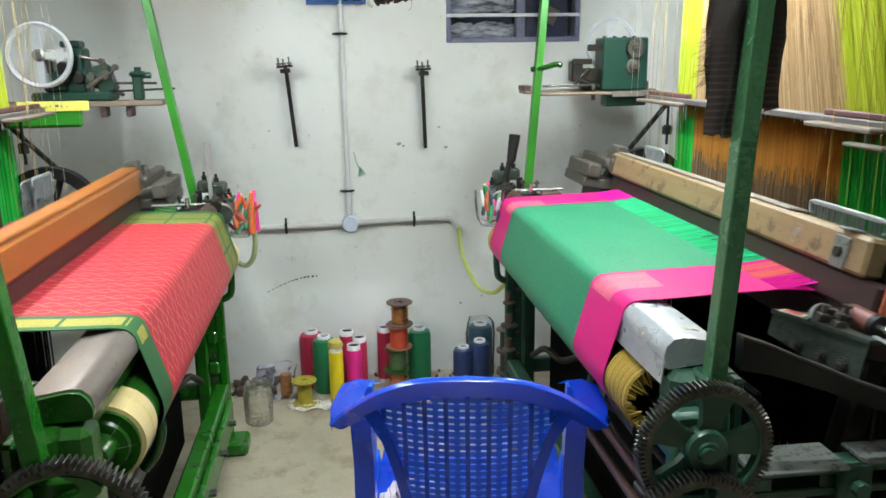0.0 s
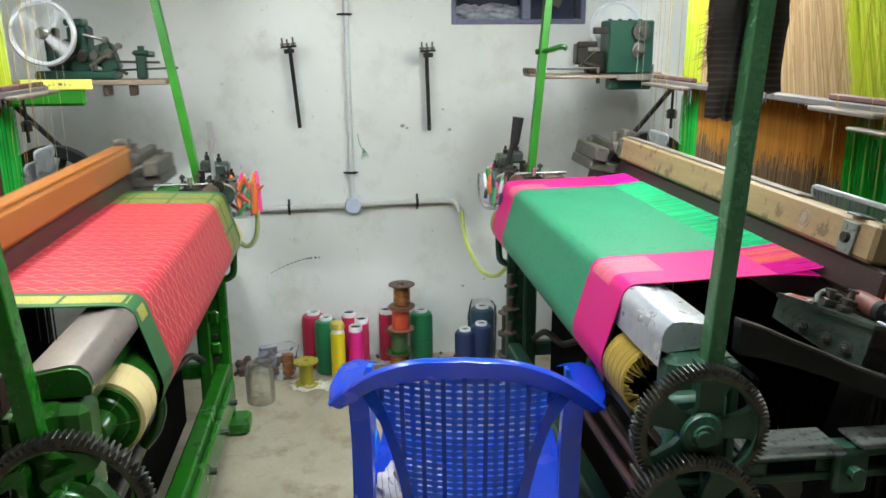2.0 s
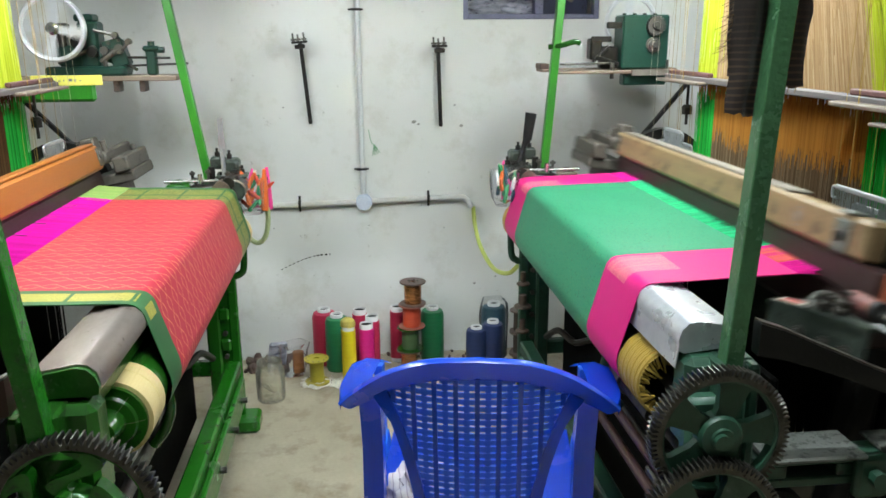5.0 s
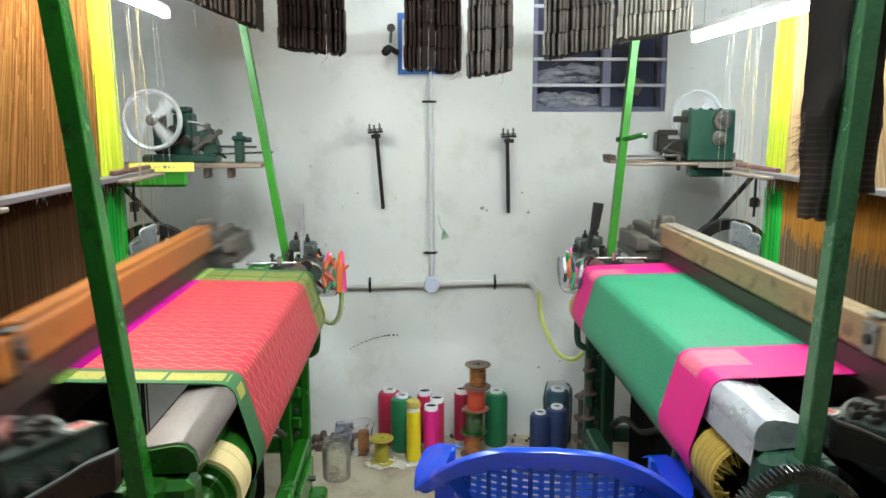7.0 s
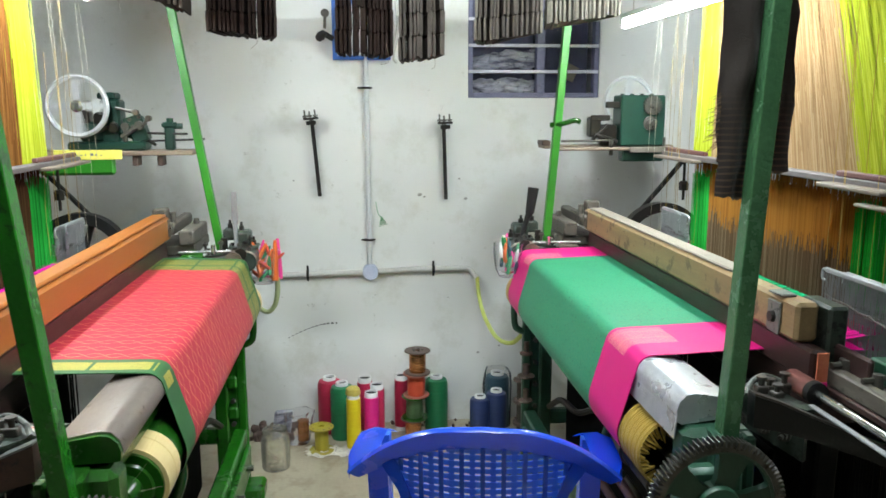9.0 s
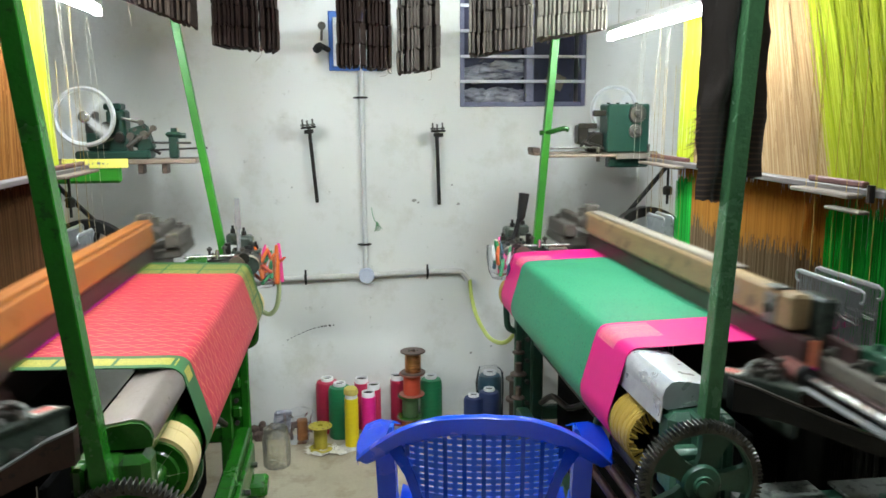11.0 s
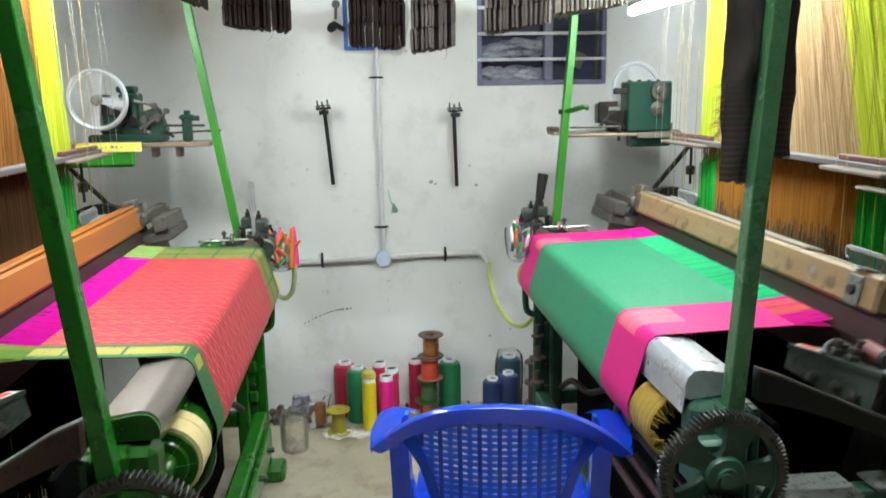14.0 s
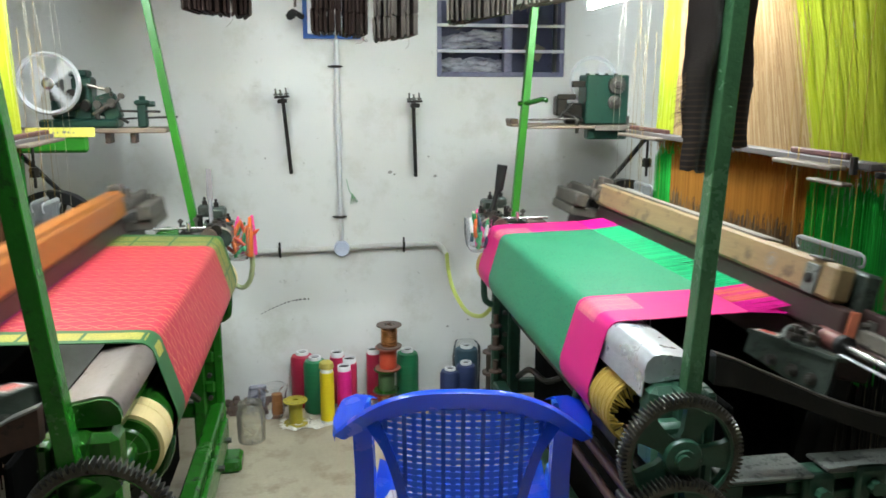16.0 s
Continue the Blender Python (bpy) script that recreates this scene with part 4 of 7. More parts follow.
        part("clamp_block", bm, body, e)
    # far side frame
    bm = B()
    S.box(bm, 0.595, 0.645, 2.60, 2.66, 0.0, 0.86, 0.008)
    S.box(bm, 0.53, 0.565, 2.615, 2.645, 0.03, 0.66, 0.006)
    S.box(bm, 0.56, 0.60, 2.622, 2.638, 0.10, 0.66, 0.004)
    S.box(bm, 0.475, 0.64, 2.57, 2.68, 0.0, 0.06, 0.012)
    S.box(bm, 0.55, 0.72, 2.60, 2.66, 0.80, 0.90, 0.01)
    S.box(bm, 1.5, 1.57, 2.60, 2.66, 0.0, 0.80, 0.01)
    S.box(bm, 0.6, 1.55, 2.61, 2.65, 0.66, 0.74, 0.008)
    S.box(bm, 0.6, 1.55, 2.61, 2.65, 0.22, 0.28, 0.008)
    part("far_side_frame", bm, frame_mat if not right else body, e)
    bm = B()
    S.path(bm, [(0.545, 2.63, 0.60), (0.515, 2.63, 0.61), (0.498, 2.63, 0.64), (0.496, 2.63, 0.76), (0.51, 2.63, 0.80), (0.55, 2.63, 0.81)], 0.013, 6, 10)
    part("hook_bracket", bm, body, e)
    for z in (0.30, 0.39, 0.48, 0.57):
        bm = B()
        S.rod(bm, (0.58, 2.605, z), (0.58, 2.622, z), 0.009, seg=8)
        part("bolt", bm, IRON_G, e)
    # low tie beams along the loom
    bm = B()
    S.box(bm, 0.525, 0.575, 1.06, 2.57, 0.25, 0.30, 0.006)
    S.box(bm, 0.505, 0.523, 1.06, 2.5, 0.17, 0.265, 0.004)
    part("front_tie_beam", bm, GREEN_F if not right else GREEN_T, e)
    for y in (1.7, 1.95, 2.2, 2.42):
        bm = B()
        S.rod(bm, (0.506, y, 0.21), (0.488, y, 0.21), 0.011, seg=6)
        part("bolt", bm, IRON, e)
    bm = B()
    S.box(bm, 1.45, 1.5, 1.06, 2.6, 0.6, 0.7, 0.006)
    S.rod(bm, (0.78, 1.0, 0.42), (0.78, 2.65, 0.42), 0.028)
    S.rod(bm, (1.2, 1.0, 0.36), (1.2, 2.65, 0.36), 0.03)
    part("cross_shaft", bm, SHADE_IRON, e, "cross shafts near-black with the under-loom shade")
    bm = B()
    S.rod(bm, (0.62, 1.0, 0.56), (0.62, 2.6, 0.56), 0.018)
    part("guide_rod", bm, IRON, e)
    if right:
        for u, z in ((0.515, 0.585), (0.495, 0.545)):
            bm = B()
            S.rod(bm, (u, 0.99, z), (u, 1.62, z), 0.011)
            part("guide_rod", bm, RUST_D, e, "dark brown rusty guide rod")
    # added board that closes the under-loom with painted darkness
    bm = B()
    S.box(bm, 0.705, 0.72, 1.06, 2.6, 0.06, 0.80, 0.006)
    part("shade_board", bm, VOID, e, "near-black board standing in for the shade under the loom")
    # breast beam with its cover
    beam = FOIL if right else BEAM_L
    bm = B()
    prof = [(0.602, 0.928), (0.53, 0.9405), (0.512, 0.938), (0.499, 0.925), (0.494, 0.908), (0.496, 0.885 if right else 0.895), (0.505, 0.88 if right else 0.893), (0.602, 0.89)]
    prof = [(u, z - 0.0015) for u, z in prof]
    plate(bm, prof, lambda a, b, t: S.p(a, t, b), 1.02, 2.60)
    for f in bm.faces:
        if len(f.verts) == 4:
            f.smooth = True
    part("breast_beam", bm, beam, e, "crumpled aluminium sheet over the breast beam" if right else "bare worn steel breast beam")
    if right:
        bm = B()
        ribbon(bm, [(0.4975, 0.895), (0.4945, 0.87), (0.492, 0.85)], [(0.4955, 0.895), (0.4925, 0.87), (0.490, 0.85)], lambda a, b, t: S.p(a, t, b), 1.022, 1.40)
        part("sheet_fold", bm, FOIL, e, "bent-down edge of the aluminium sheet")
    bm = B()
    S.box(bm, 0.515, 0.60, 1.03, 2.6, 0.845, 0.883, 0.004)
    part("beam_bearer", bm, IRON if right else GREEN_D, e)
    if not right:
        bm = B()
        plate(bm, [(a, b - 0.003) for a, b in prof], lambda a, b, t: S.p(a, t, b), 1.008, 1.0195)
        part("beam_end", bm, body, e, "green painted beam end")
    # cloth roller
    bm = B()
    if right:
        q = ROLL_R - 0.004
        lathe(bm, S.p(ROLL_U, 1.13, ROLL_Z), (0, 1, 0), [(0, 0.16), (q - 0.014, 0.15), (q - 0.014, 0.0), (q, 0.0), (q, 1.43), (0, 1.43)], 32)
    else:
        S.rod(bm, (ROLL_U, 1.15, ROLL_Z), (ROLL_U, 2.56, ROLL_Z), ROLL_R - 0.006, seg=32)
    S.rod(bm, (ROLL_U, 1.0, ROLL_Z), (ROLL_U, 2.66, ROLL_Z), 0.015, seg=14)
    part("cloth_roller", bm, IRON if right else GREEN_D, e, "black hollow cloth roller" if right else "glossy green cloth roller")
    if not right:
        bm = B()
        lathe(bm, S.p(ROLL_U, 1.15, ROLL_Z), (0, -1, 0), [(0.05, 0), (0.046, 0.005), (0.03, 0.007), (0.026, 0.03), (0.02, 0.045), (0, 0.05)], 20)
        part("roller_hub", bm, GREEN_D, e)
    if right:
        n = 15
        for i in range(n):
            bm = B()
            y = 1.125 + i * 0.0078
            lathe(bm, S.p(ROLL_U + 0.001 * math.sin(i * 2.1), y, ROLL_Z), (0, 1, 0.02 * math.sin(i * 1.7)), [(ROLL_R - 0.003, -0.0043), (ROLL_R + 0.0025, -0.002), (ROLL_R + 0.0025, 0.002), (ROLL_R - 0.003, 0.0043)], 32, False)
            part("yarn_turn", bm, GOLD_Y, e, "thick turn of gold yarn")
        random.seed(11)
        bm = B()
        for i in range(70):
            a = 2 * math.pi * (i + random.random()) / 70
            r0 = ROLL_R - 0.002
            dx, dz = math.cos(a), math.sin(a)
            k = 0.8 - 0.22 * random.random() ** 2 - 0.12 * (math.sin(a * 3 + 1) > 0.4)
            rod(bm, S.p(ROLL_U, 1.122, ROLL_Z) + Vector((dx * r0, 0, dz * r0)), S.p(ROLL_U, 1.119 + 0.012 * random.random(), ROLL_Z) + Vector((dx * r0 * k + 0.006 * random.uniform(-1, 1), 0, dz * r0 * k - 0.005)), 0.0036, 0.0016, 5)
        tagged(part("yarn_fray", bm, GOLD_Y, e, "frayed gold yarn on the roller end"), kind="stuff")
    else:
        bm = B()
        lathe(bm, S.p(ROLL_U, 1.160, ROLL_Z), (0, 1, 0), [(ROLL_R - 0.004, 0), (ROLL_R + 0.002, 0.001), (ROLL_R + 0.002, 0.055), (ROLL_R - 0.001, 0.058), (ROLL_R + 0.0015, 0.06), (ROLL_R + 0.0015, 0.095), (ROLL_R - 0.004, 0.096)], 32)
        part("cream_wrap", bm, CREAM_Y, e, "cream tape wound round the roller end")
        random.seed(12)
        bm = B()
        for i in range(7):
            a, b = random.uniform(0, 6.3), random.uniform(0, 6.3)
            c = S.p(ROLL_U, 1.145, ROLL_Z)
            path(bm, [c + Vector((math.cos(a) * (ROLL_R - 0.008), -0.002, math.sin(a) * (ROLL_R - 0.008))), c + Vector((math.cos(a) * 0.032, -0.012, math.sin(a) * 0.032)), c + Vector((math.cos(b) * 0.029, -0.02, math.sin(b) * 0.029))], 0.00022, 4)
        part("loose_threads", bm, CORD, e, "loose pale threads on the roller hub")
    bm = B()
    S.rod(bm, (ROLL_U, 2.56, ROLL_Z), (ROLL_U, 2.60, ROLL_Z), ROLL_R + 0.004, seg=28)
    part("far_wrap", bm, GOLD_Y if right else CREAM_Y, e)
    # take-up gears at the near end
    MOVERS.append((gear(e, S.p(0.535, 0.925, 0.766) if right else S.p(0.522, 0.925, 0.736), 0.125 if right else 0.130, "take_up_gear", GREEN_T if right else GREEN_F, 10, 84 if right else 76, not right), "gear", 1.0 * S.s))
    MOVERS.append((gear(e, S.p(0.518, 0.895, 0.605) if right else S.p(0.510, 0.895, 0.573), 0.130, "pinion_gear", GREEN_T if right else GREEN_F, 33, 84, not right), "gear", -1.0 * S.s))
    bm = B()
    S.rod(bm, (0.53, 0.89, 0.766), (0.53, 1.0, 0.766), 0.014)
    S.rod(bm, (0.515, 0.86, 0.605), (0.515, 1.0, 0.605), 0.014)
    S.box(bm, 0.49, 0.60, 0.95, 0.99, 0.55, 0.82, 0.01)
    part("gear_bracket", bm, body, e)
    # posts and gantry
    for (y, u0, z0, lean, w, mat, top) in (((0.955, 0.568, 0.84, 0.056, 0.0165, post_mat, Z_C), (2.70, 0.632, 0.90, 0.079, 0.0145, GREEN_L, Z_C)) if right else
                                           ((0.93, 0.565, 0.84, 0.105, 0.0165, post_mat, Z_C), (2.765, 0.618, 0.90, 0.152, 0.0145, GREEN_L, Z_C))):
        bm = B()
        u1 = u0 + (top - z0) * lean
        sec = [(-w, 0.002), (-w + 0.002, 0), (w - 0.002, 0), (w, 0.002), (w, 2 * w), (w - 0.005, 2 * w), (w - 0.005, 0.006), (-w + 0.005, 0.006), (-w + 0.005, 2 * w), (-w, 2 * w)]
        steps = 14
        rings = [[bm.verts.new(S.p(u0 + (u1 - u0) * k / steps + a, y + d, z0 + (top - z0) * k / steps)) for a, d in sec] for k in range(steps + 1)]
        for ra, rb in zip(rings, rings[1:]):
            for i in range(len(sec)):
                bm.faces.new((ra[i], ra[(i + 1) % len(sec)], rb[(i + 1) % len(sec)], rb[i]))
        part("post", bm, mat, e, "green painted channel post")
    for y in (0.98, 2.75):
        bm = B()
        S.box(bm, 0.6, 1.7, y, y + 0.045, 2.72, 2.77)
        part("gantry_beam", bm, GREEN_D, e)
    # jacquard machine over the harness
    bm = B()
    S.box(bm, 0.85, 1.4, 1.45, 2.35, 2.77, 3.05, 0.01)
    part("jacquard_head", bm, GREEN_T, e)
    # stop lever and far-end fittings on the aisle side
    lu = 0.548
    bm = B()
    S.box(bm, 0.50, 0.66, 2.60, 2.70, 0.905, 0.945, 0.008)
    S.box(bm, 0.49, 0.56, 2.60, 2.66, 0.93, 0.972, 0.008)
    S.rod(bm, (0.52, 2.56, 0.955), (0.52, 2.72, 0.955), 0.022)
    S.rod(bm, (0.59, 2.66, 0.93), (0.59, 2.66, 1.0), 0.012)
    S.box(bm, 0.50, 0.53, 2.66, 2.78, 0.955, 0.985, 0.006)
    part("lever_bracket", bm, IRON, e)
    bm = B()
    if right:
        S.rod(bm, (0.525, 2.64, 0.98), (0.545, 2.64, 1.06), 0.011, 0.009)
        S.rod(bm, (0.542, 2.64, 1.05), (0.556, 2.64, 1.075), 0.010, 0.016)
        S.rod(bm, (0.553, 2.64, 1.07), (0.566, 2.64, 1.165), 0.017, 0.021, 14)
    else:
        S.rod(bm, (0.545, 2.64, 0.97), (0.545, 2.64, 1.065), 0.007, 0.008)
        ribbon(bm, [(0.536, 1.055), (0.533, 1.075), (0.5345, 1.12), (0.536, 1.172)], [(0.554, 1.055), (0.557, 1.075), (0.5555, 1.12), (0.554, 1.172)], lambda p, q, t: S.p(p, t, q), 2.636, 2.644)
        S.box(bm, 0.5425, 0.5475, 2.632, 2.636, 1.075, 1.12, 0.001)
    part("stop_lever", bm, BLACK if right else STEEL_F, e, "black handled stop lever" if right else "bare steel stop lever")
    bm = B()
    S.rod(bm, (0.50, 2.625, 0.957), (0.74, 2.585, 0.962), 0.0055)
    S.rod(bm, (0.62, 2.60, 0.95), (0.62, 2.60, 0.985), 0.008)
    part("trip_rod", bm, CHROME, e)
    bm = B()
    S.path(bm, [(0.66, 2.60, 0.945), (0.69, 2.60, 0.956), (0.72, 2.60, 0.95)], 0.012, 6, 8)
    S.box(bm, 0.655, 0.735, 2.58, 2.61, 0.93, 0.952, 0.006)
    part("temple_arm", bm, GREEN_D if not right else RUST, e)
    bm = B()
    S.rod(bm, (0.50, 2.57, 0.925), (0.50, 2.70, 0.93), 0.034, 0.034, 20)
    S.box(bm, 0.47, 0.58, 2.66, 2.74, 0.955, 0.968, 0.005)
    S.box(bm, 0.50, 0.56, 2.68, 2.76, 0.968, 1.02, 0.010)
    S.box(bm, 0.545, 0.60, 2.69, 2.73, 0.985, 1.03, 0.008)
    part("lever_casting", bm, CASTING, e, "grimy grey-green lever casting")
    for u, y, z in ((0.49, 2.70, 0.968), (0.535, 2.72, 1.02), (0.575, 2.71, 1.03), (0.56, 2.67, 0.95)):
        bm = B()
        S.rod(bm, (u, y, z - 0.004), (u, y, z + 0.016), 0.010, seg=6)
        S.rod(bm, (u, y, z + 0.014), (u, y, z + 0.03), 0.005, seg=8)
        part("set_screw", bm, IRON, e)
    bm = B()
    S.path(bm, [(0.47, 2.60, 0.91), (0.474, 2.585, 0.945), (0.50, 2.575, 0.963), (0.53, 2.572, 0.958)], 0.004, 6, 8)
    part("white_cord_loop", bm, CORD, e)
    bm = B()
    S.rod(bm, (0.545, 2.545, 0.935), (0.545, 2.605, 0.935), 0.03, seg=20)
    part("temple_roller", bm, RUST, e)
    for u, z, y in ((0.505, 0.99, 2.7), (0.6, 0.985, 2.64), (0.64, 0.96, 2.62), (0.57, 0.965, 2.70), (0.53, 0.98, 2.62), (0.66, 0.975, 2.67)):
        bm = B()
        S.rod(bm, (u, y, z - 0.03), (u, y, z + 0.01), 0.005)
        S.rod(bm, (u, y, z - 0.004), (u, y, z + 0.005), 0.011, seg=6)
        part("set_screw", bm, IRON_G, e)
    bm = B()
    S.path(bm, [(0.60, 1.5, 0.74), (0.535, 1.5, 0.70), (0.515, 1.5, 0.64), (0.53, 1.5, 0.58), (0.56, 1.5, 0.54)], 0.013, 6, 10)
    part("roller_arm", bm, body, e)
    for y0, y1, u, z, r in ((1.25, 1.42, 0.555, 0.64, 0.026), (1.42, 1.50, 0.555, 0.64, 0.034), (1.1, 1.6, 0.60, 0.48, 0.016)):
        bm = B()
        S.rod(bm, (u, y0, z), (u, y1, z), r, seg=16)
        part("shaft_collar", bm, IRON_G, e)
    bm = B()
    S.box(bm, 0.50, 0.66, 1.10, 1.16, 0.555, 0.575, 0.004)
    S.box(bm, 0.53, 0.56, 1.08, 1.18, 0.575, 0.60, 0.005)
    part("bearing_bar", bm, IRON_G, e)
    # fittings on the far leg
    if right:
        for z, r in ((0.53, 0.024), (0.44, 0.032), (0.34, 0.026)):
            bm = B()
            lathe(bm, S.p(0.532, 2.56, z), (0, 0, 1), [(0, 0), (r, 0), (r + 0.002, 0.004), (r, 0.008), (r * 0.45, 0.012), (r * 0.45, 0.05), (0, 0.05)], 16)
            part("spring_washer", bm, RUST, e)
    else:
        for z in (0.20, 0.32, 0.44, 0.56):
            bm = B()
            S.box(bm, 0.56, 0.60, 2.600, 2.624, z, z + 0.05, 0.008)
            part("slot_web", bm, frame_mat, e)
    bm = B()
    S.path(bm, [(0.60, 2.45, 0.36), (0.62, 2.35, 0.42), (0.66, 2.28, 0.40), (0.70, 2.2, 0.44)], 0.012, 6, 8)
    part("pedal_arm", bm, IRON, e)
    # belt wheel and its brace at the far end
    bm = B()
    c = S.p(1.15, 2.83, 0.90)
    lathe(bm, c, (0, 1, 0), [(0.14, -0.025), (0.18, -0.025), (0.18, 0.025), (0.14, 0.025), (0.14, -0.025)], 40, False)
    bw = part("belt_wheel", bm, BLACK if not right else IRON, e, "black belt wheel")
    bm = B()
    rod(bm, c - Vector((0, 0.04, 0)), c + Vector((0, 0.06, 0)), 0.03)
    part("hub", bm, IRON, bw)
    for k in range(5):
        a = 2 * math.pi * k / 5
        bm = B()
        rod(bm, c, c + Vector((math.cos(a) * 0.145, 0, math.sin(a) * 0.145)), 0.012)
        part("spoke", bm, IRON, bw)
    bm = B()
    m0 = S.p(1.055, 2.86, 1.02) if right else S.p(1.03, 2.86, 0.96)
    m1 = S.p(1.275, 2.86, 1.28) if right else S.p(1.295, 2.86, 1.25)
    d = (m1 - m0).normalized()
    nrm = Vector((-d.z, 0, d.x)) * 0.007
    vs = [bm.verts.new(p + q + Vector((0, yy, 0))) for p in (m0, m1) for q in (nrm, -nrm) for yy in (0, 0.02)]
    bmesh.ops.convex_hull(bm, input=vs)
    part("belt", bm, BLACK, e, "slanting black drive belt")
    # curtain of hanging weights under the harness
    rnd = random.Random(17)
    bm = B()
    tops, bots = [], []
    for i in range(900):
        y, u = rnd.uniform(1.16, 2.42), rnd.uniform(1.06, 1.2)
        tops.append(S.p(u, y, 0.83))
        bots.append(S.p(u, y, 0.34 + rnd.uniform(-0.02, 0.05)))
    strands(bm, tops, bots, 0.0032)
    tagged(part("hanging_weight", bm, SHADE_IRON, e, "black curtain of thin harness weights"), kind="stuff")
    # tappets in black rather than iron: the shade around them is in the colour
    for u, z, r in ((0.78, 0.42, 0.085), (1.2, 0.36, 0.11)):
        for y in (1.14, 1.3):
            bm = B()
            lathe(bm, S.p(u, y, z), (0, 1, 0), [(0.0, 0), (r, 0), (r + 0.004, 0.005), (r + 0.004, 0.03), (r, 0.035), (0, 0.035)], 24)
            part("tappet", bm, BLACK, e, "tappet wheel coloured black for the shade under the loom")
    # warp beam and let-off behind
    bm = B()
    S.rod(bm, (1.85, 1.15, 0.72), (1.85, 2.7, 0.72), 0.15, seg=28)
    part("warp_beam", bm, Y_GREEN if right else Y_PINK, e)
    bm = B()
    S.rod(bm, (1.72, 1.05, 0.93), (1.72, 2.7, 0.93), 0.04, seg=16)
    S.box(bm, 1.62, 1.78, 0.99, 1.05, 0.0, 0.95, 0.01)
    S.box(bm, 1.62, 1.78, 2.61, 2.66, 0.0, 0.95, 0.01)
    part("back_rest", bm, IRON, e)
    return e


MOVERS = []
P_TAG = worn("orange_cloth_tag", (0.55, 0.14, 0.07), (0.62, 0.2, 0.1), (0.5, 0.05, 0.1), 40, 0.7, 0, 0.6, 0.2, 200)


def batten(S, e, right):
    """The swinging sley: it rocks about a shaft near the floor. Its mesh stands about that shaft."""
    PZ = 0.12
    pu = BEAT_U + 0.13
    origin = S.p(pu, 1.8, PZ)

    def bx(bm, u0, u1, y0, y1, z0, z1, c=0.004):
        cbox(bm, S.s * (u0 - pu), S.s * (u1 - pu), y0 - 1.8, y1 - 1.8, z0 - PZ, z1 - PZ, c)

    def q(u, y, z):
        return Vector((S.s * (u - pu), y - 1.8, z - PZ))
    f = BEAT_U
    wood = WOOD_R if right else WOOD_L
    bm = B()
    bx(bm, f, f + 0.05, 1.11, 2.64, 1.0, 1.082, 0.008)
    b = part("batten", bm, wood, e, "worn pale wooden hand rail of the sley" if right else "orange varnished wooden hand rail of the sley")
    b.matrix_parent_inverse = Matrix()
    b.location = origin - Vector(e.location)
    bm = B()
    if right:
        bx(bm, f + 0.006, f + 0.058, 1.42, 2.60, 1.0825, 1.090, 0.004)
    else:
        bx(bm, f + 0.006, f + 0.058, 1.22, 2.62, 1.0825, 1.094, 0.004)
    part("rail_top", bm, WOOD_TOP if right else WOOD_L, b)
    bm = B()
    bx(bm, f + 0.055, f + 0.075, 1.18, 2.66, 0.93, 1.0, 0.002)
    part("reed", bm, DARKWOOD, b, "dark reed below the rail")
    bm = B()
    bx(bm, f + 0.03, f + 0.13, 1.075, 3.0, 0.84, 0.928, 0.006)
    bx(bm, f + 0.04, f + 0.13, 0.62, 1.08, 0.915, 0.93, 0.003)
    part("race_board", bm, DARKWOOD, b, "dark oily race board")
    bm = B()
    bx(bm, f - 0.006, f - 0.001, 1.165, 1.215, 1.002, 1.07, 0.002)
    bx(bm, f - 0.006, f + 0.03, 1.165, 1.215, 1.0825, 1.088, 0.002)
    c1 = part("end_clamp", bm, DUSTY if right else IRON_G, b, "dusty steel end clamp")
    bm = B()
    rod(bm, q(f - 0.014, 1.19, 1.036), q(f - 0.004, 1.19, 1.036), 0.011, 0.013, 18)
    part("clamp_bolt", bm, IRON, c1)
    bm = B()
    bx(bm, f + 0.012, f + 0.048, 1.065, 2.62, 0.93, 0.998, 0.006)
    part("sley_board", bm, MAROON_B, b, "dark maroon board under the rail")
    bm = B()
    lathe(bm, q(f, 1.36, 1.04), (-S.s, 0, 0), [(0.0, 0.0012), (0.012, 0.0012), (0.014, -0.003), (0.019, -0.003), (0.020, 0.0008), (0.0225, 0.0008), (0.0235, -0.003)], 24)
    part("rail_plug", bm, WOOD_TOP if right else WOOD_L, b, "worn round plug in the rail")
    bm = B()
    bx(bm, f + 0.058, f + 0.10, 1.09, 1.20, 0.93, 1.078, 0.006)
    part("end_block", bm, GRIME, b, "dark grimy end block")
    bm = B()
    bx(bm, f + 0.0745, f + 0.088, 0.98, 1.36, 0.93, 1.004, 0.004)
    part("box_side", bm, MAROON_B, b, "dark maroon inner side of the shuttle box")
    bm = B()
    bx(bm, f - 0.003, f + 0.03, 2.60, 2.645, 1.01, 1.075, 0.004)
    rod(bm, q(f - 0.008, 2.62, 1.05), q(f + 0.02, 2.62, 1.05), 0.012, seg=14)
    bx(bm, f + 0.01, f + 0.06, 2.64, 2.70, 1.03, 1.11, 0.006)
    part("end_clamp", bm, BOXWOOD, b)
    # far shuttle box
    bm = B()
    bx(bm, f - 0.01, f + 0.03, 2.66, 2.98, 1.01, 1.055, 0.008)
    bx(bm, f - 0.075, f - 0.02, 2.66, 2.93, 0.97, 1.025, 0.006)
    bx(bm, f - 0.075, f + 0.07, 2.68, 2.95, 0.93, 0.97, 0.006)
    rod(bm, q(f + 0.0, 2.70, 1.05), q(f + 0.0, 2.70, 1.09), 0.011)
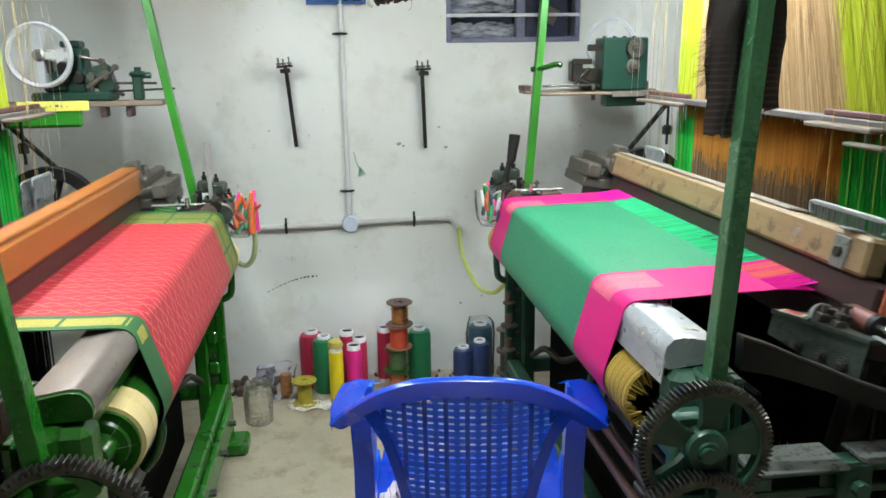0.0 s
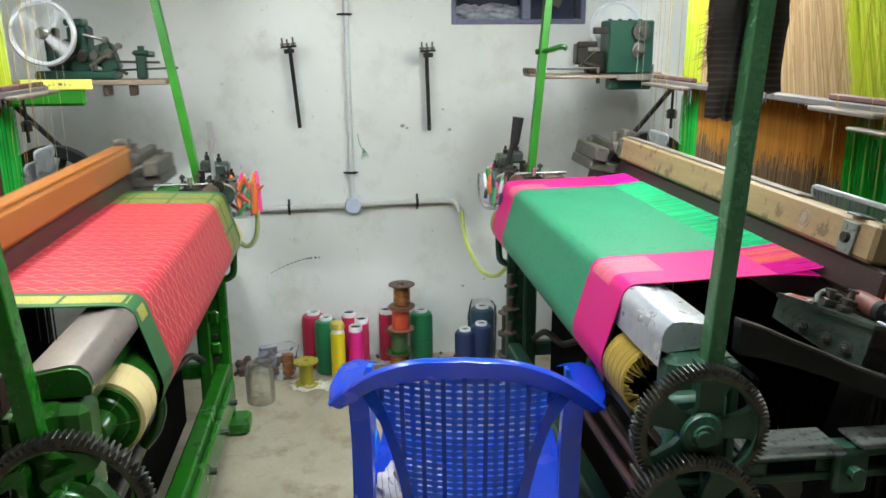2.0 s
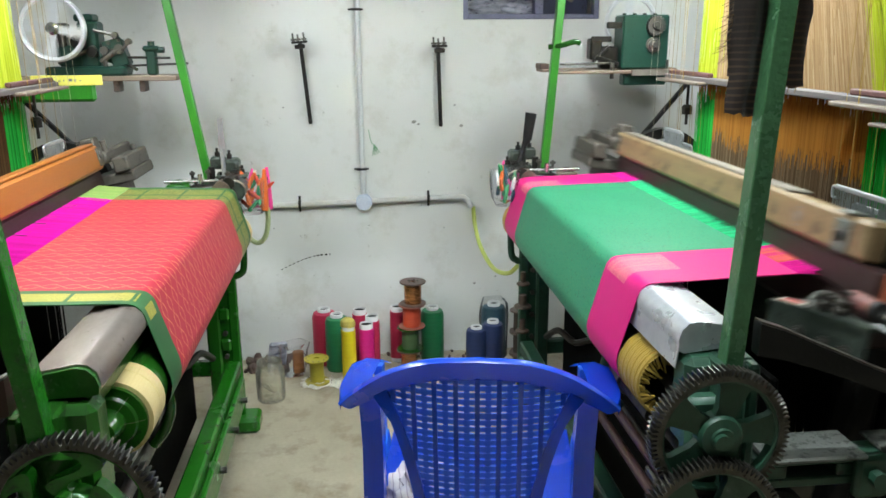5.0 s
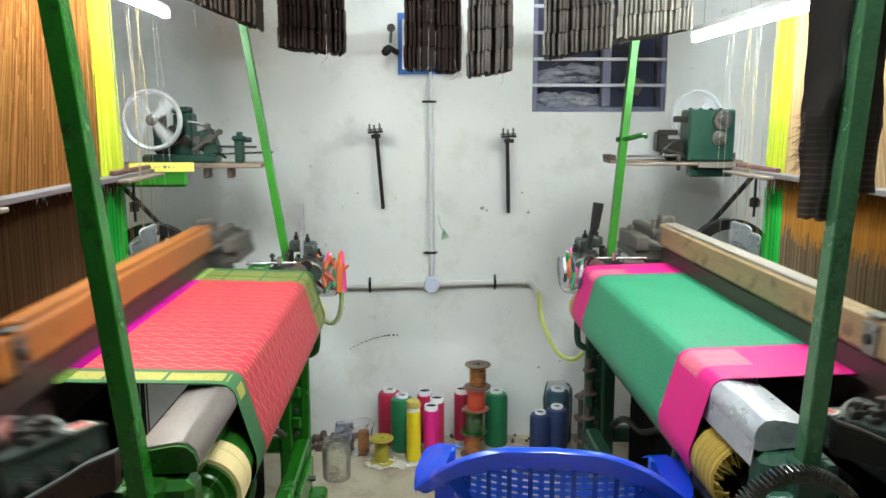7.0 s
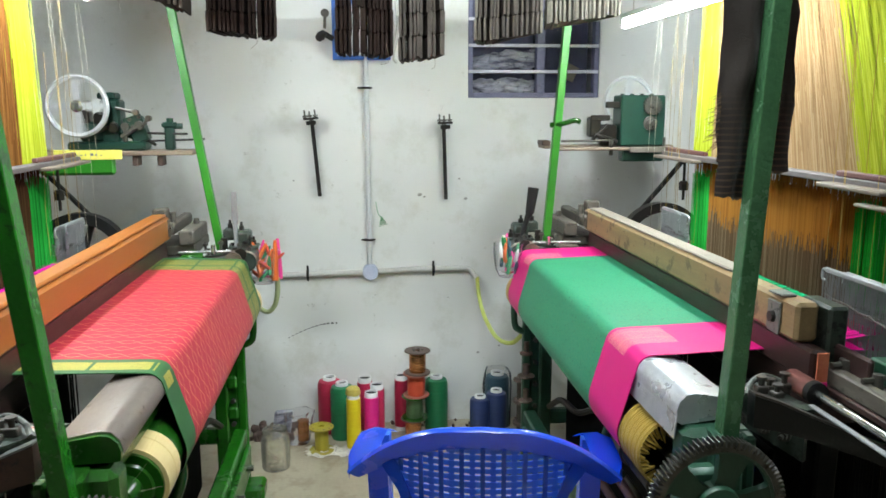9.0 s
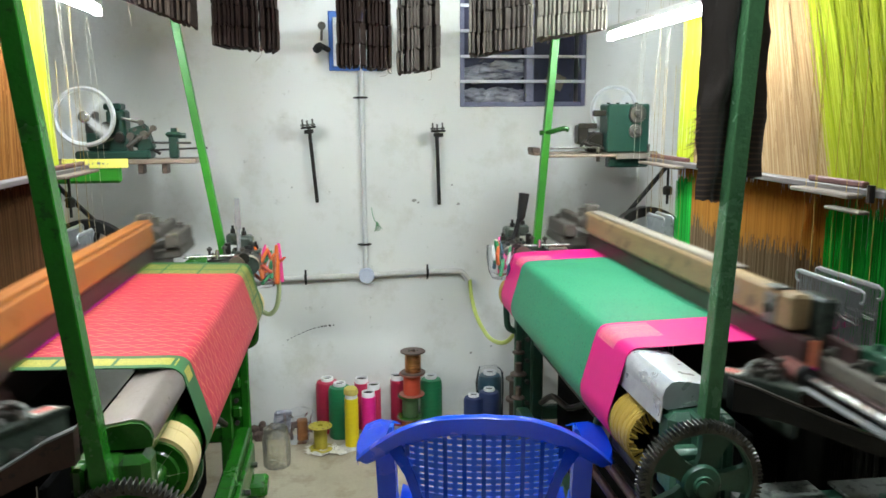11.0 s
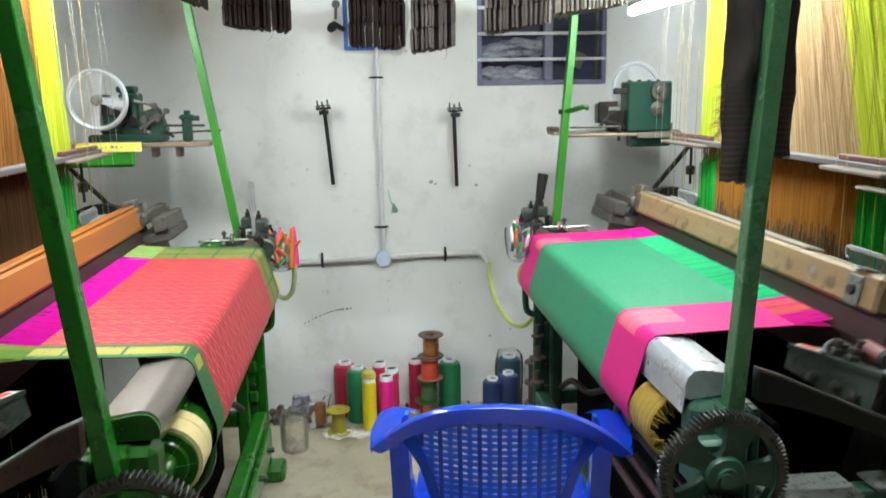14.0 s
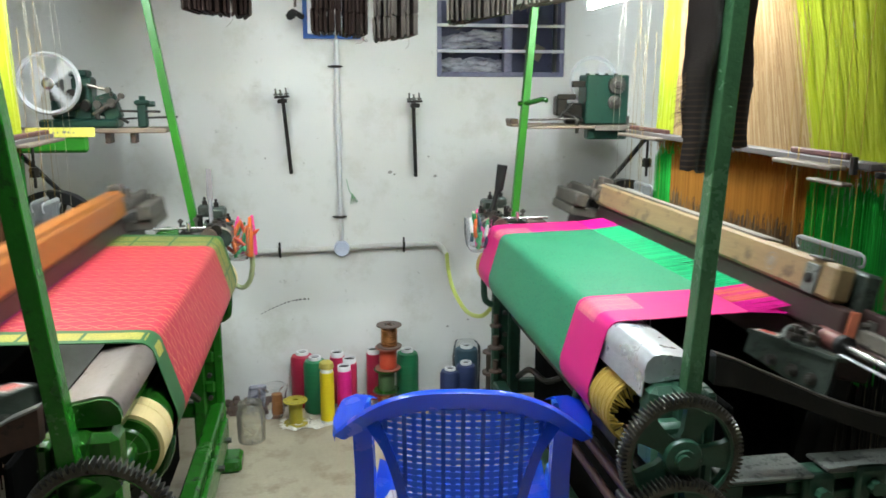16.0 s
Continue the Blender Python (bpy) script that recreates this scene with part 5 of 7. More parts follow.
    rod(bm, q(f - 0.05, 2.85, 1.02), q(f - 0.05, 2.85, 1.045), 0.011)
    part("far_shuttle_box", bm, BOXWOOD, b, "dusty grey-brown shuttle box")
    # near shuttle box: slanting cast front with its bolts, spindle, buffer and back board
    bm = B()
    fr = [(f - 0.150, 1.130, 0.855), (f - 0.085, 1.060, 0.83), (f - 0.030, 0.995, 0.8)]
    lo_a = [bm.verts.new(q(u, y, z)) for u, y, z in fr]
    hi_a = [bm.verts.new(q(u, y, 0.898)) for u, y, z in fr]
    lo_b = [bm.verts.new(q(u + 0.014, y + 0.012, z)) for u, y, z in fr]
    hi_b = [bm.verts.new(q(u + 0.014, y + 0.012, 0.898)) for u, y, z in fr]
    for i in range(len(fr) - 1):
        for w in ((lo_a, hi_a), (hi_a, hi_b), (hi_b, lo_b), (lo_b, lo_a)):
            bm.faces.new((w[0][i], w[0][i + 1], w[1][i + 1], w[1][i]))
    for i in (0, -1):
        bm.faces.new((lo_a[i], hi_a[i], hi_b[i], lo_b[i]))
    box = part("shuttle_box_front", bm, CASTING if right else GRIME, b, "grey-green cast shuttle box front")
    bm = B()
    plate(bm, [(f - 0.156, 1.13), (f - 0.09, 1.055), (f - 0.034, 0.99), (f - 0.004, 0.995), (f - 0.022, 1.05), (f - 0.022, 1.15)], lambda u, y, t: q(u, y, t), 0.8985, 0.907)
    part("box_flange", bm, CASTING if right else GRIME, box)
    for t in (0.32, 0.58, 0.80):
        u, y = f - 0.150 + 0.12 * t, 1.130 - 0.135 * t
        nv = Vector((-0.75 * S.s, -0.66, 0))
        p0 = q(u, y, 0.862 - 0.02 * t)
        bm = B()
        rod(bm, p0, p0 + nv * 0.005, 0.013, seg=16)
        rod(bm, p0 + nv * 0.005, p0 + nv * 0.014, 0.009, seg=6)
        rod(bm, p0 + nv * 0.014, p0 + nv * 0.026, 0.0048, seg=8)
        part("box_bolt", bm, IRON_G, box)
    bm = B()
    plate(bm, [(f - 0.145, 1.122), (f - 0.112, 1.092), (f - 0.085, 1.115), (f - 0.118, 1.142)], lambda u, y, t: q(u, y, t), 0.9075, 0.9085)
    lb = part("paper_label", bm, PAPER, box, "torn paper label")
    bm = B()
    plate(bm, [(f - 0.137, 1.121), (f - 0.112, 1.099), (f - 0.094, 1.114), (f - 0.118, 1.134)], lambda u, y, t: q(u, y, t), 0.9088, 0.9094)
    part("red_patch", bm, P_RED, lb, "red printed patch")
    for u, y, h in ((f - 0.075, 1.085, 0.030), (f - 0.055, 1.06, 0.022), (f - 0.028, 1.085, 0.036), (f - 0.05, 1.10, 0.02)):
        bm = B()
        bx(bm, u - 0.012, u + 0.012, y - 0.01, y + 0.01, 0.907, 0.907 + h * 0.55, 0.002)
        rod(bm, q(u, y, 0.907), q(u, y, 0.907 + h), 0.006, seg=8)
        rod(bm, q(u, y, 0.907 + h), q(u, y, 0.907 + h + 0.005), 0.0105, seg=12)
        part("set_screw", bm, IRON_G, box)
    bm = B()
    path(bm, curve_pts([q(f - 0.11, 1.07, 0.91), q(f - 0.095, 1.09, 0.926), q(f - 0.06, 1.115, 0.932), q(f - 0.03, 1.12, 0.925), q(f - 0.01, 1.10, 0.915)], 6), 0.0055, 8)
    part("swell_lever", bm, DUSTY, box, "bent bare steel lever")
    bm = B()
    bx(bm, f + 0.045, f + 0.072, 0.62, 1.10, 0.93, 0.966, 0.004)
    bx(bm, f + 0.085, f + 0.125, 0.62, 1.04, 0.93, 0.955, 0.004)
    part("box_back", bm, BOXWOOD, b, "dusty pale wooden back of the shuttle box")
    bm = B()
    bx(bm, f + 0.10, f + 0.165, 0.78, 1.02, 0.956, 1.0, 0.004)
    for y in (0.85, 0.98):
        rod(bm, q(f + 0.12, y, 1.0), q(f + 0.12, y, 1.012), 0.009, seg=8)
    part("guard_plate", bm, GREEN_T, b, "dark green sheet guard")
    for u, y, r in ((f + 0.075, 1.05, 0.016), (f + 0.08, 0.96, 0.012), (f + 0.078, 0.88, 0.014)):
        bm = B()
        rod(bm, q(u, y, 0.95), q(u, y, 0.985), r, r * 0.8, 10)
        rod(bm, q(u - 0.03, y, 0.972), q(u + 0.02, y, 0.978), r * 0.45, seg=8)
        part("box_fitting", bm, IRON_G, b)
    bm = B()
    rod(bm, q(f + 0.004, 0.60, 0.926), q(f + 0.004, 1.13, 0.926), 0.0075, seg=12)
    part("picker_spindle", bm, CHROME, b, "bright steel picker spindle")
    bm = B()
    bx(bm, f - 0.026, f - 0.014, 0.64, 1.0, 0.911, 0.915, 0.001)
    part("wear_strip", bm, STEEL_F, b, "polished steel wear strip")
    bm = B()
    lathe(bm, q(f + 0.004, 1.035, 0.926), (0, 1, 0), [(0.012, -0.012), (0.021, -0.012), (0.022, 0.0), (0.0215, 0.01), (0.0215, 0.075), (0.019, 0.082), (0, 0.082)], 24)
    part("buffer", bm, MAROON, b, "maroon rubber buffer")
    bm = B()
    lathe(bm, q(f + 0.004, 1.02, 0.926), (0, 1, 0), [(0.010, 0), (0.0225, 0), (0.023, 0.016), (0.010, 0.016)], 20)
    part("buffer_ring", bm, BLACK, b)
    bm = B()
    bx(bm, f + 0.016, f + 0.040, 1.050, 1.054, 0.935, 0.998, 0.001)
    part("tag", bm, P_TAG, b, "orange and pink cloth tag")
    bm = B()
    bx(bm, f + 0.016, f + 0.040, 1.0485, 1.0525, 0.925, 0.939, 0.001)
    part("tag_hem", bm, Y_PINK, b)
    # swords coloured black to sink into the shade below the race board
    for y in (1.15, 2.55):
        bm = B()
        bx(bm, f + 0.08, f + 0.13, y - 0.03, y + 0.03, 0.10, 0.86, 0.006)
        part("sword", bm, BLACK, b, "cast-iron sley sword")
    MOVERS.append((b, "batten", S.s))
    return b


CLOTH = 0.0022


def cloth_profile():
    """Points (u, z, s) from the fell over the beam and down round the roller; s is the length from the beam's edge."""
    pts = [(0.842, 0.952), (0.80, 0.9505), (0.70, 0.948), (0.60, 0.945), (0.545, 0.944)]
    for k in range(1, 8):
        a = radians(90 + k * 10)
        pts.append((0.528 + 0.034 * math.cos(a), 0.908 + 0.0345 * math.sin(a)))
    rr = ROLL_R + 0.004
    for k in range(0, 12):
        a = radians(168 + k * 14)
        pts.append((ROLL_U + rr * math.cos(a), ROLL_Z + rr * math.sin(a)))
    edge = 6
    s, out = 0.0, []
    for i, p in enumerate(pts):
        if i:
            s += math.hypot(p[0] - pts[i - 1][0], p[1] - pts[i - 1][1])
        out.append([p[0], p[1], s])
    base = out[edge][2]
    return [(a, b, c - base) for a, b, c in out]


def cloth(S, bands, label):
    e = thing("silk_cloth", label, "cloth", "woven silk cloths", at=S.p(0.52, 1.9, 0.945))
    prof = cloth_profile()
    fine = []
    for (a, b) in zip(prof, prof[1:]):
        n = max(1, int((b[2] - a[2]) / 0.02))
        for k in range(n):
            t = k / n
            fine.append(tuple(x + (y - x) * t for x, y in zip(a, b)))
    fine.append(prof[-1])
    for name, y0, y1, mat, lab in bands:
        bm = B()
        uv = bm.loops.layers.uv.new("UVMap")
        ny = max(2, int((y1 - y0) / 0.03) + 1)
        grid, under = [], []
        for (u, z, s) in fine:
            row, low = [], []
            for j in range(ny):
                y = y0 + (y1 - y0) * j / (ny - 1)
                sag = 0.0016 * noise.noise(Vector((s * 7, y * 5, S.s * 3.0)))
                row.append((bm.verts.new(S.p(u - sag * 0.4, y, z + sag)), s, y))
                low.append(bm.verts.new(S.p(u + 0.0012, y, z - CLOTH)))
            grid.append(row)
            under.append(low)
        for i in range(len(fine) - 1):
            for j in range(ny - 1):
                q = (grid[i][j], grid[i][j + 1], grid[i + 1][j + 1], grid[i + 1][j])
                f = bm.faces.new([v[0] for v in q])
                f.smooth = True
                for lp, v in zip(f.loops, q):
                    lp[uv].uv = (v[1], v[2])
        for rim in (0, -1):
            for i in range(len(fine) - 1):
                f = bm.faces.new((grid[i][rim][0], grid[i + 1][rim][0], under[i + 1][rim], under[i][rim]))
                for lp, v in zip(f.loops, (grid[i][rim], grid[i + 1][rim], grid[i + 1][rim], grid[i][rim])):
                    lp[uv].uv = (v[1], v[2])
        part(name, bm, mat, e, lab)
    return e


def strands(bm, tops, bots, r):
    """Many threads: thin three-sided prisms from tops to bottoms."""
    for a, b in zip(tops, bots):
        a, b = Vector(a), Vector(b)
        x, y = frame_of(a, b)
        ring = [[bm.verts.new(p + (x * math.cos(t) + y * math.sin(t)) * r) for t in (0.3, 2.39, 4.49)] for p in (a, b)]
        for i in range(3):
            bm.faces.new((ring[0][i], ring[0][(i + 1) % 3], ring[1][(i + 1) % 3], ring[1][i]))


def warp(S, bands, label, seed):
    """The warp between the cloth and the heddles, and behind them to the back rest."""
    e = thing("warp_sheet", label, "warp yarns", "warps", at=S.p(1.0, 1.9, 0.95))
    rnd = random.Random(seed)
    pitch = 0.021 if S.s > 0 else 0.044
    for y0, y1, mat, name in bands:
        bm = B()
        tops, bots = [], []
        n = int((y1 - y0) / (0.0012 if y1 - y0 < 0.3 else 0.0017))
        for i in range(n):
            y = y0 + (y1 - y0) * (i + rnd.random()) / n
            dz = rnd.choice((-0.012, 0.016))
            if dz > 0 and y1 - y0 > 0.3 and (y / pitch) % 1 < 0.12:
                continue
            yy = y + rnd.uniform(-0.004, 0.004)
            tops.append(S.p(0.838, y, 0.9495))
            bots.append(S.p(1.10, yy, 0.95 + dz * 1.7))
        strands(bm, tops, bots, 0.0013)
        tagged(part(name, bm, mat, e), kind="stuff")
        bm = B()
        tops, bots = [], []
        for i in range(n):
            y = y0 + (y1 - y0) * (i + rnd.random()) / n
            tops.append(S.p(1.12, y, 0.95 + rnd.uniform(-0.02, 0.02)))
            bots.append(S.p(1.72, y, 0.972))
        strands(bm, tops, bots, 0.0014)
        tagged(part(name, bm, mat, e), kind="stuff")
    return e


def harness(S, right, seed):
    """Jacquard cords, comber board and heddles."""
    lab = "jacquard harness of hanging coloured cords over the warp" if right else "jacquard harness of amber cords with a yellow edge"
    e = thing("jacquard_harness", lab, "loom harness", "jacquard harnesses", at=S.p(1.1, 1.85, 1.29))
    rnd = random.Random(seed)
    Z0 = 1.295

    def top_of(u, y):
        return S.p(1.12 + (u - 1.1) * 0.6, 2.135 + (y - 1.85) * 0.37, 2.77)
    upper = ([(2.24, 2.39, T_YELLOW, 3), (1.415, 2.24, T_PEACH, 5), (1.16, 1.43, T_YELLOW, 5)] if right else
             [(2.20, 2.395, T_YELLOW, 5), (1.16, 2.20, T_GOLDB, 7)])
    for y0, y1, mat, rows in upper:
        bm = B()
        tops, bots = [], []
        for k in range(rows):
            n = int((y1 - y0) / 0.0034)
            for i in range(n):
                y = y0 + (y1 - y0) * (i + rnd.random()) / n
                u = 1.085 + 0.02 * k
                spread = rnd.uniform(-1.5, 0.1) * (1.43 - y) / 0.27 if right and y < 1.43 else 0.0
                tops.append(top_of(u, y + rnd.uniform(-0.2, 0.2) + spread))
                bots.append(S.p(u, y, Z0))
        strands(bm, tops, bots, 0.0016)
        tagged(part("harness_cord", bm, mat, e), kind="stuff")
    bm = B()
    S.box(bm, 1.05, 1.19, 1.16, 2.6, Z0 - 0.009, Z0 + 0.009, 0.003)
    part("comber_board", bm, BOARD, e, "grey-pink comber board")
    for y0, y1, u in ((2.24, 2.60, 1.045), (1.235, 1.48, 1.035)):
        bm = B()
        S.box(bm, u - 0.028, u + 0.014, y0, y1, Z0 - 0.015, Z0 - 0.004, 0.003)
        part("board_batten", bm, STRIP, e, "raw wooden strip")
        bm = B()
        S.box(bm, u + 0.016, u + 0.034, y0 + 0.01, y1 - 0.01, Z0 + 0.0095, Z0 + 0.024, 0.003)
        part("edge_strip", bm, BOARD_R, e)
    bm = B()
    S.box(bm, 1.0, 1.03, 1.18, 1.315, Z0 - 0.045, Z0 - 0.037, 0.003)
    part("board_batten", bm, STRIP, e, "short raw wooden strip")
    bm = B()
    S.box(bm, 1.06, 1.3, 1.14, 1.158, Z0 - 0.024, Z0 - 0.010, 0.003)
    S.rod(bm, (1.04, 1.20, Z0 - 0.02), (1.04, 1.20, Z0 + 0.02), 0.009, seg=8)
    part("board_hanger", bm, IRON, e)
    # added neck cords; the left ones' dark brown holds the comber board's shade
    bm = B()
    tops, bots = [], []
    for i in range(560):
        y, u = rnd.uniform(1.165, 2.375), rnd.uniform(1.078, 1.14)
        tops.append(S.p(u, y, Z0 - 0.01))
        bots.append(S.p(u, y, Z0 - 0.05 + rnd.uniform(-0.02, 0.02)))
    strands(bm, tops, bots, 0.0016)
    tagged(part("harness_neck", bm, T_ORANGE if right else T_DARK, e), kind="stuff")
    return e


def heddles(S, e, right, seed):
    """The lower harness: two leaves of cords that rise and fall in turn, each one keyed."""
    rnd = random.Random(seed)
    Z0 = 1.28
    lower = ([(2.24, 2.38, T_GREEN), (1.435, 2.24, T_ORANGE), (1.16, 1.435, T_GREEN)] if right else
             [(2.225, 2.39, T_GREEN), (1.2, 2.225, T_DARK)])
    for leaf in (0, 1):
        lead = None
        for y0, y1, mat in lower:
            bm = B()
            tops, bots, t2, b2 = [], [], [], []
            for k in range(3):
                n = int((y1 - y0) / (0.0062 if mat is T_GREEN else 0.0028))
                for i in range(n):
                    y = y0 + (y1 - y0) * (i + rnd.random()) / n
                    u = 1.085 + 0.018 * k + 0.009 * leaf
                    zm = 1.105 + rnd.uniform(-0.03, 0.03) + 0.012 * math.sin(y * 9)
                    a, b, c = S.p(u, y, Z0 - 0.024 - 0.05 * rnd.random() ** 2), S.p(u, y, zm), S.p(u, y, 0.80)
                    tops.append(a - Vector(e.location))
                    bots.append(b - Vector(e.location))
                    t2.append(b - Vector(e.location))
                    b2.append(c - Vector(e.location))
            strands(bm, tops, bots, 0.0014)
            ob = part("heddle_cord", bm, mat, lead or e)
            ob.matrix_parent_inverse = Matrix()
            tagged(ob, kind="stuff")
            bm = B()
            strands(bm, t2, b2, 0.0012)
            eyes = part("heddle_eye", bm, T_BROWN if mat is T_ORANGE else T_DARK if mat is T_DARK else mat, lead or ob)
            eyes.matrix_parent_inverse = Matrix()
            tagged(eyes, kind="stuff")
            if lead is None:
                lead = ob
        MOVERS.append((lead, "heddle%d" % leaf, S.s))


def heald_frame(S, y, u, z, wide, s, phase):
    """A white wire heald frame hung on cords; it rises and falls."""
    e = thing("heald_frame", "white wire heald frame hung on cords at the harness edge", "heald frame", "heald frames", at=S.p(u, y, z), local=True)
    h = 0.062
    w2 = wide / 2
    bm = B()
    cbox(bm, -0.004, 0.004, -w2 + 0.012, w2 - 0.012, -0.006, 0.007, 0.003)
    for sg in (-1, 1):
        path(bm, curve_pts([(0, sg * (w2 - 0.014), 0.001), (0, sg * (w2 - 0.003), -0.001), (0, sg * w2, -0.012), (0, sg * (w2 - 0.004), -0.024), (0, sg * (w2 - 0.016), -0.026)], 5), 0.0035, 8)
    part("heald_bar", bm, MESH_W, e)
    rnd = random.Random(int(y * 100))
    bm = B()
    n = 150
    strands(bm, [(rnd.uniform(-0.007, 0.007), -w2 * 0.93 + wide * 0.93 * i / n, -0.004) for i in range(n)],
            [(rnd.uniform(-0.007, 0.007), -w2 * 0.93 + wide * 0.93 * (i + rnd.uniform(-1.5, 1.5)) / n, -h - 0.16 - 0.02 * rnd.random()) for i in range(n)], 0.0008)
    tagged(part("heddle_wire", bm, MESH_W, e), kind="stuff")
    for k in range(5):
        bm = B()
        zz = -h - 0.004 * k
        path(bm, curve_pts([(0.004 * math.sin(k + j), -w2 * 0.9 + wide * 0.9 * j / 7, zz + 0.004 * rnd.uniform(-1, 1)) for j in range(8)], 3), 0.0016, 6)
        part("cross_wire", bm, IRON_G, e)
    bm = B()
    for yy in (-wide * 0.3, wide * 0.3):
        rod(bm, (0, yy, 0), (0, yy, 0.55), 0.0008, seg=5)
    part("hanging_cord", bm, CORD_Y, e)
    MOVERS.append((e, phase, S.s))
    return e


# ---- bobbin winders on their shelves ----
def winder_left():
    sh = thing("shelf_board", "raw plank shelf with green tray under the bobbin winder", "shelf", at=(-0.95, 2.8, 1.30))
    bm = B()
    cbox(bm, -1.35, -0.655, 2.72, 2.86, 1.294, 1.312)
    part("plank", bm, WOOD_P, sh)
    bm = B()
    cbox(bm, -1.20, -0.93, 2.69, 2.715, 1.225, 1.293, 0.01)
    part("tray", bm, GREEN_L, sh, "bright green metal tray")
    bm = B()
    cbox(bm, -1.14, -0.90, 2.685, 2.689, 1.283, 1.318, 0.001, Matrix.Translation((0, 0, 0)))
    part("paper_label", bm, LABEL_Y, sh, "yellow paper label with faded writing")
    for i in range(9):
        bm = B()
        x = -1.12 + i * 0.018
        cbox(bm, x, x + 0.012 * (0.6 + 0.4 * math.sin(i * 2.3)), 2.6835, 2.685, 1.297, 1.303 + 0.003 * math.sin(i * 1.3), 0.0005)
        part("writing_bar", bm, INK, sh)
    for x in (-0.87, -0.78):
        bm = B()
        cbox(bm, x - 0.01, x + 0.01, 2.74, 2.80, 1.255, 1.294)
        part("shelf_lug", bm, RUST, sh)
    e = thing("bobbin_winder", "dark green bobbin winder with a spinning pale wheel", "winding machine", "bobbin winders", at=(-0.98, 2.78, 1.312))
    bm = B()
    cbox(bm, -1.11, -0.83, 2.74, 2.84, 1.312, 1.345, 0.008)
    cbox(bm, -1.07, -0.93, 2.76, 2.84, 1.345, 1.42, 0.01)
    cbox(bm, -0.99, -0.92, 2.757, 2.843, 1.340, 1.50, 0.008)
    cbox(bm, -1.0, -0.935, 2.765, 2.845, 1.50, 1.525, 0.006)
    part("base_casting", bm, GREEN_M, e)
    bm = B()
    m = pose(-0.865, 2.79, 1.395, 0, -18, 0)
    cbox(bm, -0.03, 0.03, -0.03, 0.03, -0.055, 0.04, 0.006, m)
    cbox(bm, -0.035, 0.035, -0.034, -0.028, 0.005, 0.045, 0.003, m)
    rod(bm, (-0.93, 2.78, 1.385), (-0.84, 2.78, 1.36), 0.018)
    part("spool_housing", bm, GREEN_M, e)
    for x, z in ((-0.885, 1.425), (-0.85, 1.435), (-0.875, 1.40)):
        bm = B()
        rod(bm, (x, 2.76, z), (x, 2.75, z), 0.007, seg=8)
        part("bolt", bm, IRON_G, e)
    bm = B()
    rod(bm, (-0.83, 2.77, 1.375), (-0.68, 2.77, 1.372), 0.0045)
    part("spindle", bm, IRON, e)
    bm = B()
    rod(bm, (-0.84, 2.78, 1.345), (-0.62, 2.78, 1.352), 0.004)
    rod(bm, (-0.80, 2.78, 1.33), (-0.83, 2.78, 1.35), 0.006)
    part("guide_bar", bm, IRON, e)
    bm = B()
    cbox(bm, -0.765, -0.73, 2.765, 2.80, 1.312, 1.40, 0.006)
    cbox(bm, -0.775, -0.718, 2.76, 2.805, 1.395, 1.415, 0.008)
    rod(bm, (-0.745, 2.78, 1.415), (-0.745, 2.78, 1.43), 0.012)
    rod(bm, (-0.73, 2.78, 1.40), (-0.70, 2.78, 1.40), 0.011)
    part("tailstock", bm, GREEN_M, e)
    for x0, z0, x1, z1, r in ((-0.93, 1.47, -0.86, 1.452, 0.006), (-0.915, 1.36, -0.85, 1.405, 0.009), (-1.06, 1.36, -0.94, 1.405, 0.007), (-0.90, 1.345, -0.90, 1.40, 0.008), (-0.845, 1.39, -0.815, 1.43, 0.006)):
        bm = B()
        rod(bm, (x0, 2.745, z0), (x1, 2.75, z1), r, seg=8)
        rod(bm, (x1, 2.742, z1), (x1, 2.765, z1), r * 1.9, seg=8)
        part("link_arm", bm, IRON_G, e)
    bm = B()
    rod(bm, (-0.985, 2.74, 1.43), (-0.985, 2.755, 1.43), 0.026, seg=18)
    rod(bm, (-0.94, 2.735, 1.395), (-0.94, 2.757, 1.395), 0.018, seg=14)
    part("drive_disc", bm, IRON, e)
    wheel(e, (-1.05, 2.70, 1.475), 0.113, -1)
    bm = B()
    rod(bm, (-1.05, 2.69, 1.475), (-1.05, 2.80, 1.475), 0.011)
    cbox(bm, -1.07, -1.03, 2.76, 2.82, 1.41, 1.495, 0.006)
    part("wheel_axle", bm, IRON_G, e)


def wheel(e, c, r, way):
    """A hand wheel on an axle along y, spinning."""
    bm = B()
    lathe(bm, (0, -0.008, 0), (0, 1, 0), [(r - 0.016, 0), (r - 0.006, -0.003), (r, 0.004), (r, 0.014), (r - 0.006, 0.02), (r - 0.016, 0.017), (r - 0.016, 0)], 48, False)
    w = part("wheel_rim", bm, WHEEL, e, "pale polished wheel rim")
    w.matrix_parent_inverse = Matrix()
    w.location = Vector(c) - Vector(e.location)
    bm = B()
    lathe(bm, (0, -0.012, 0), (0, 1, 0), [(0, 0), (0.012, 0), (0.012, 0.004), (0.022, 0.006), (0.022, 0.024), (0, 0.024)], 20)
    part("hub", bm, CHROME, w)
    for k in range(4):
        a = 2 * math.pi * k / 4
        ca, sa = math.cos(a), math.sin(a)
        bm = B()
        outline = [(0.018, 0.012), (r - 0.015, 0.02), (r - 0.015, -0.02), (0.018, -0.012)]
        plate(bm, outline, lambda p, q, t: (p * ca - q * sa, t, p * sa + q * ca), -0.002, 0.005)
        part("spoke", bm, WHEEL, w)
    MOVERS.append((w, "wheel", way))


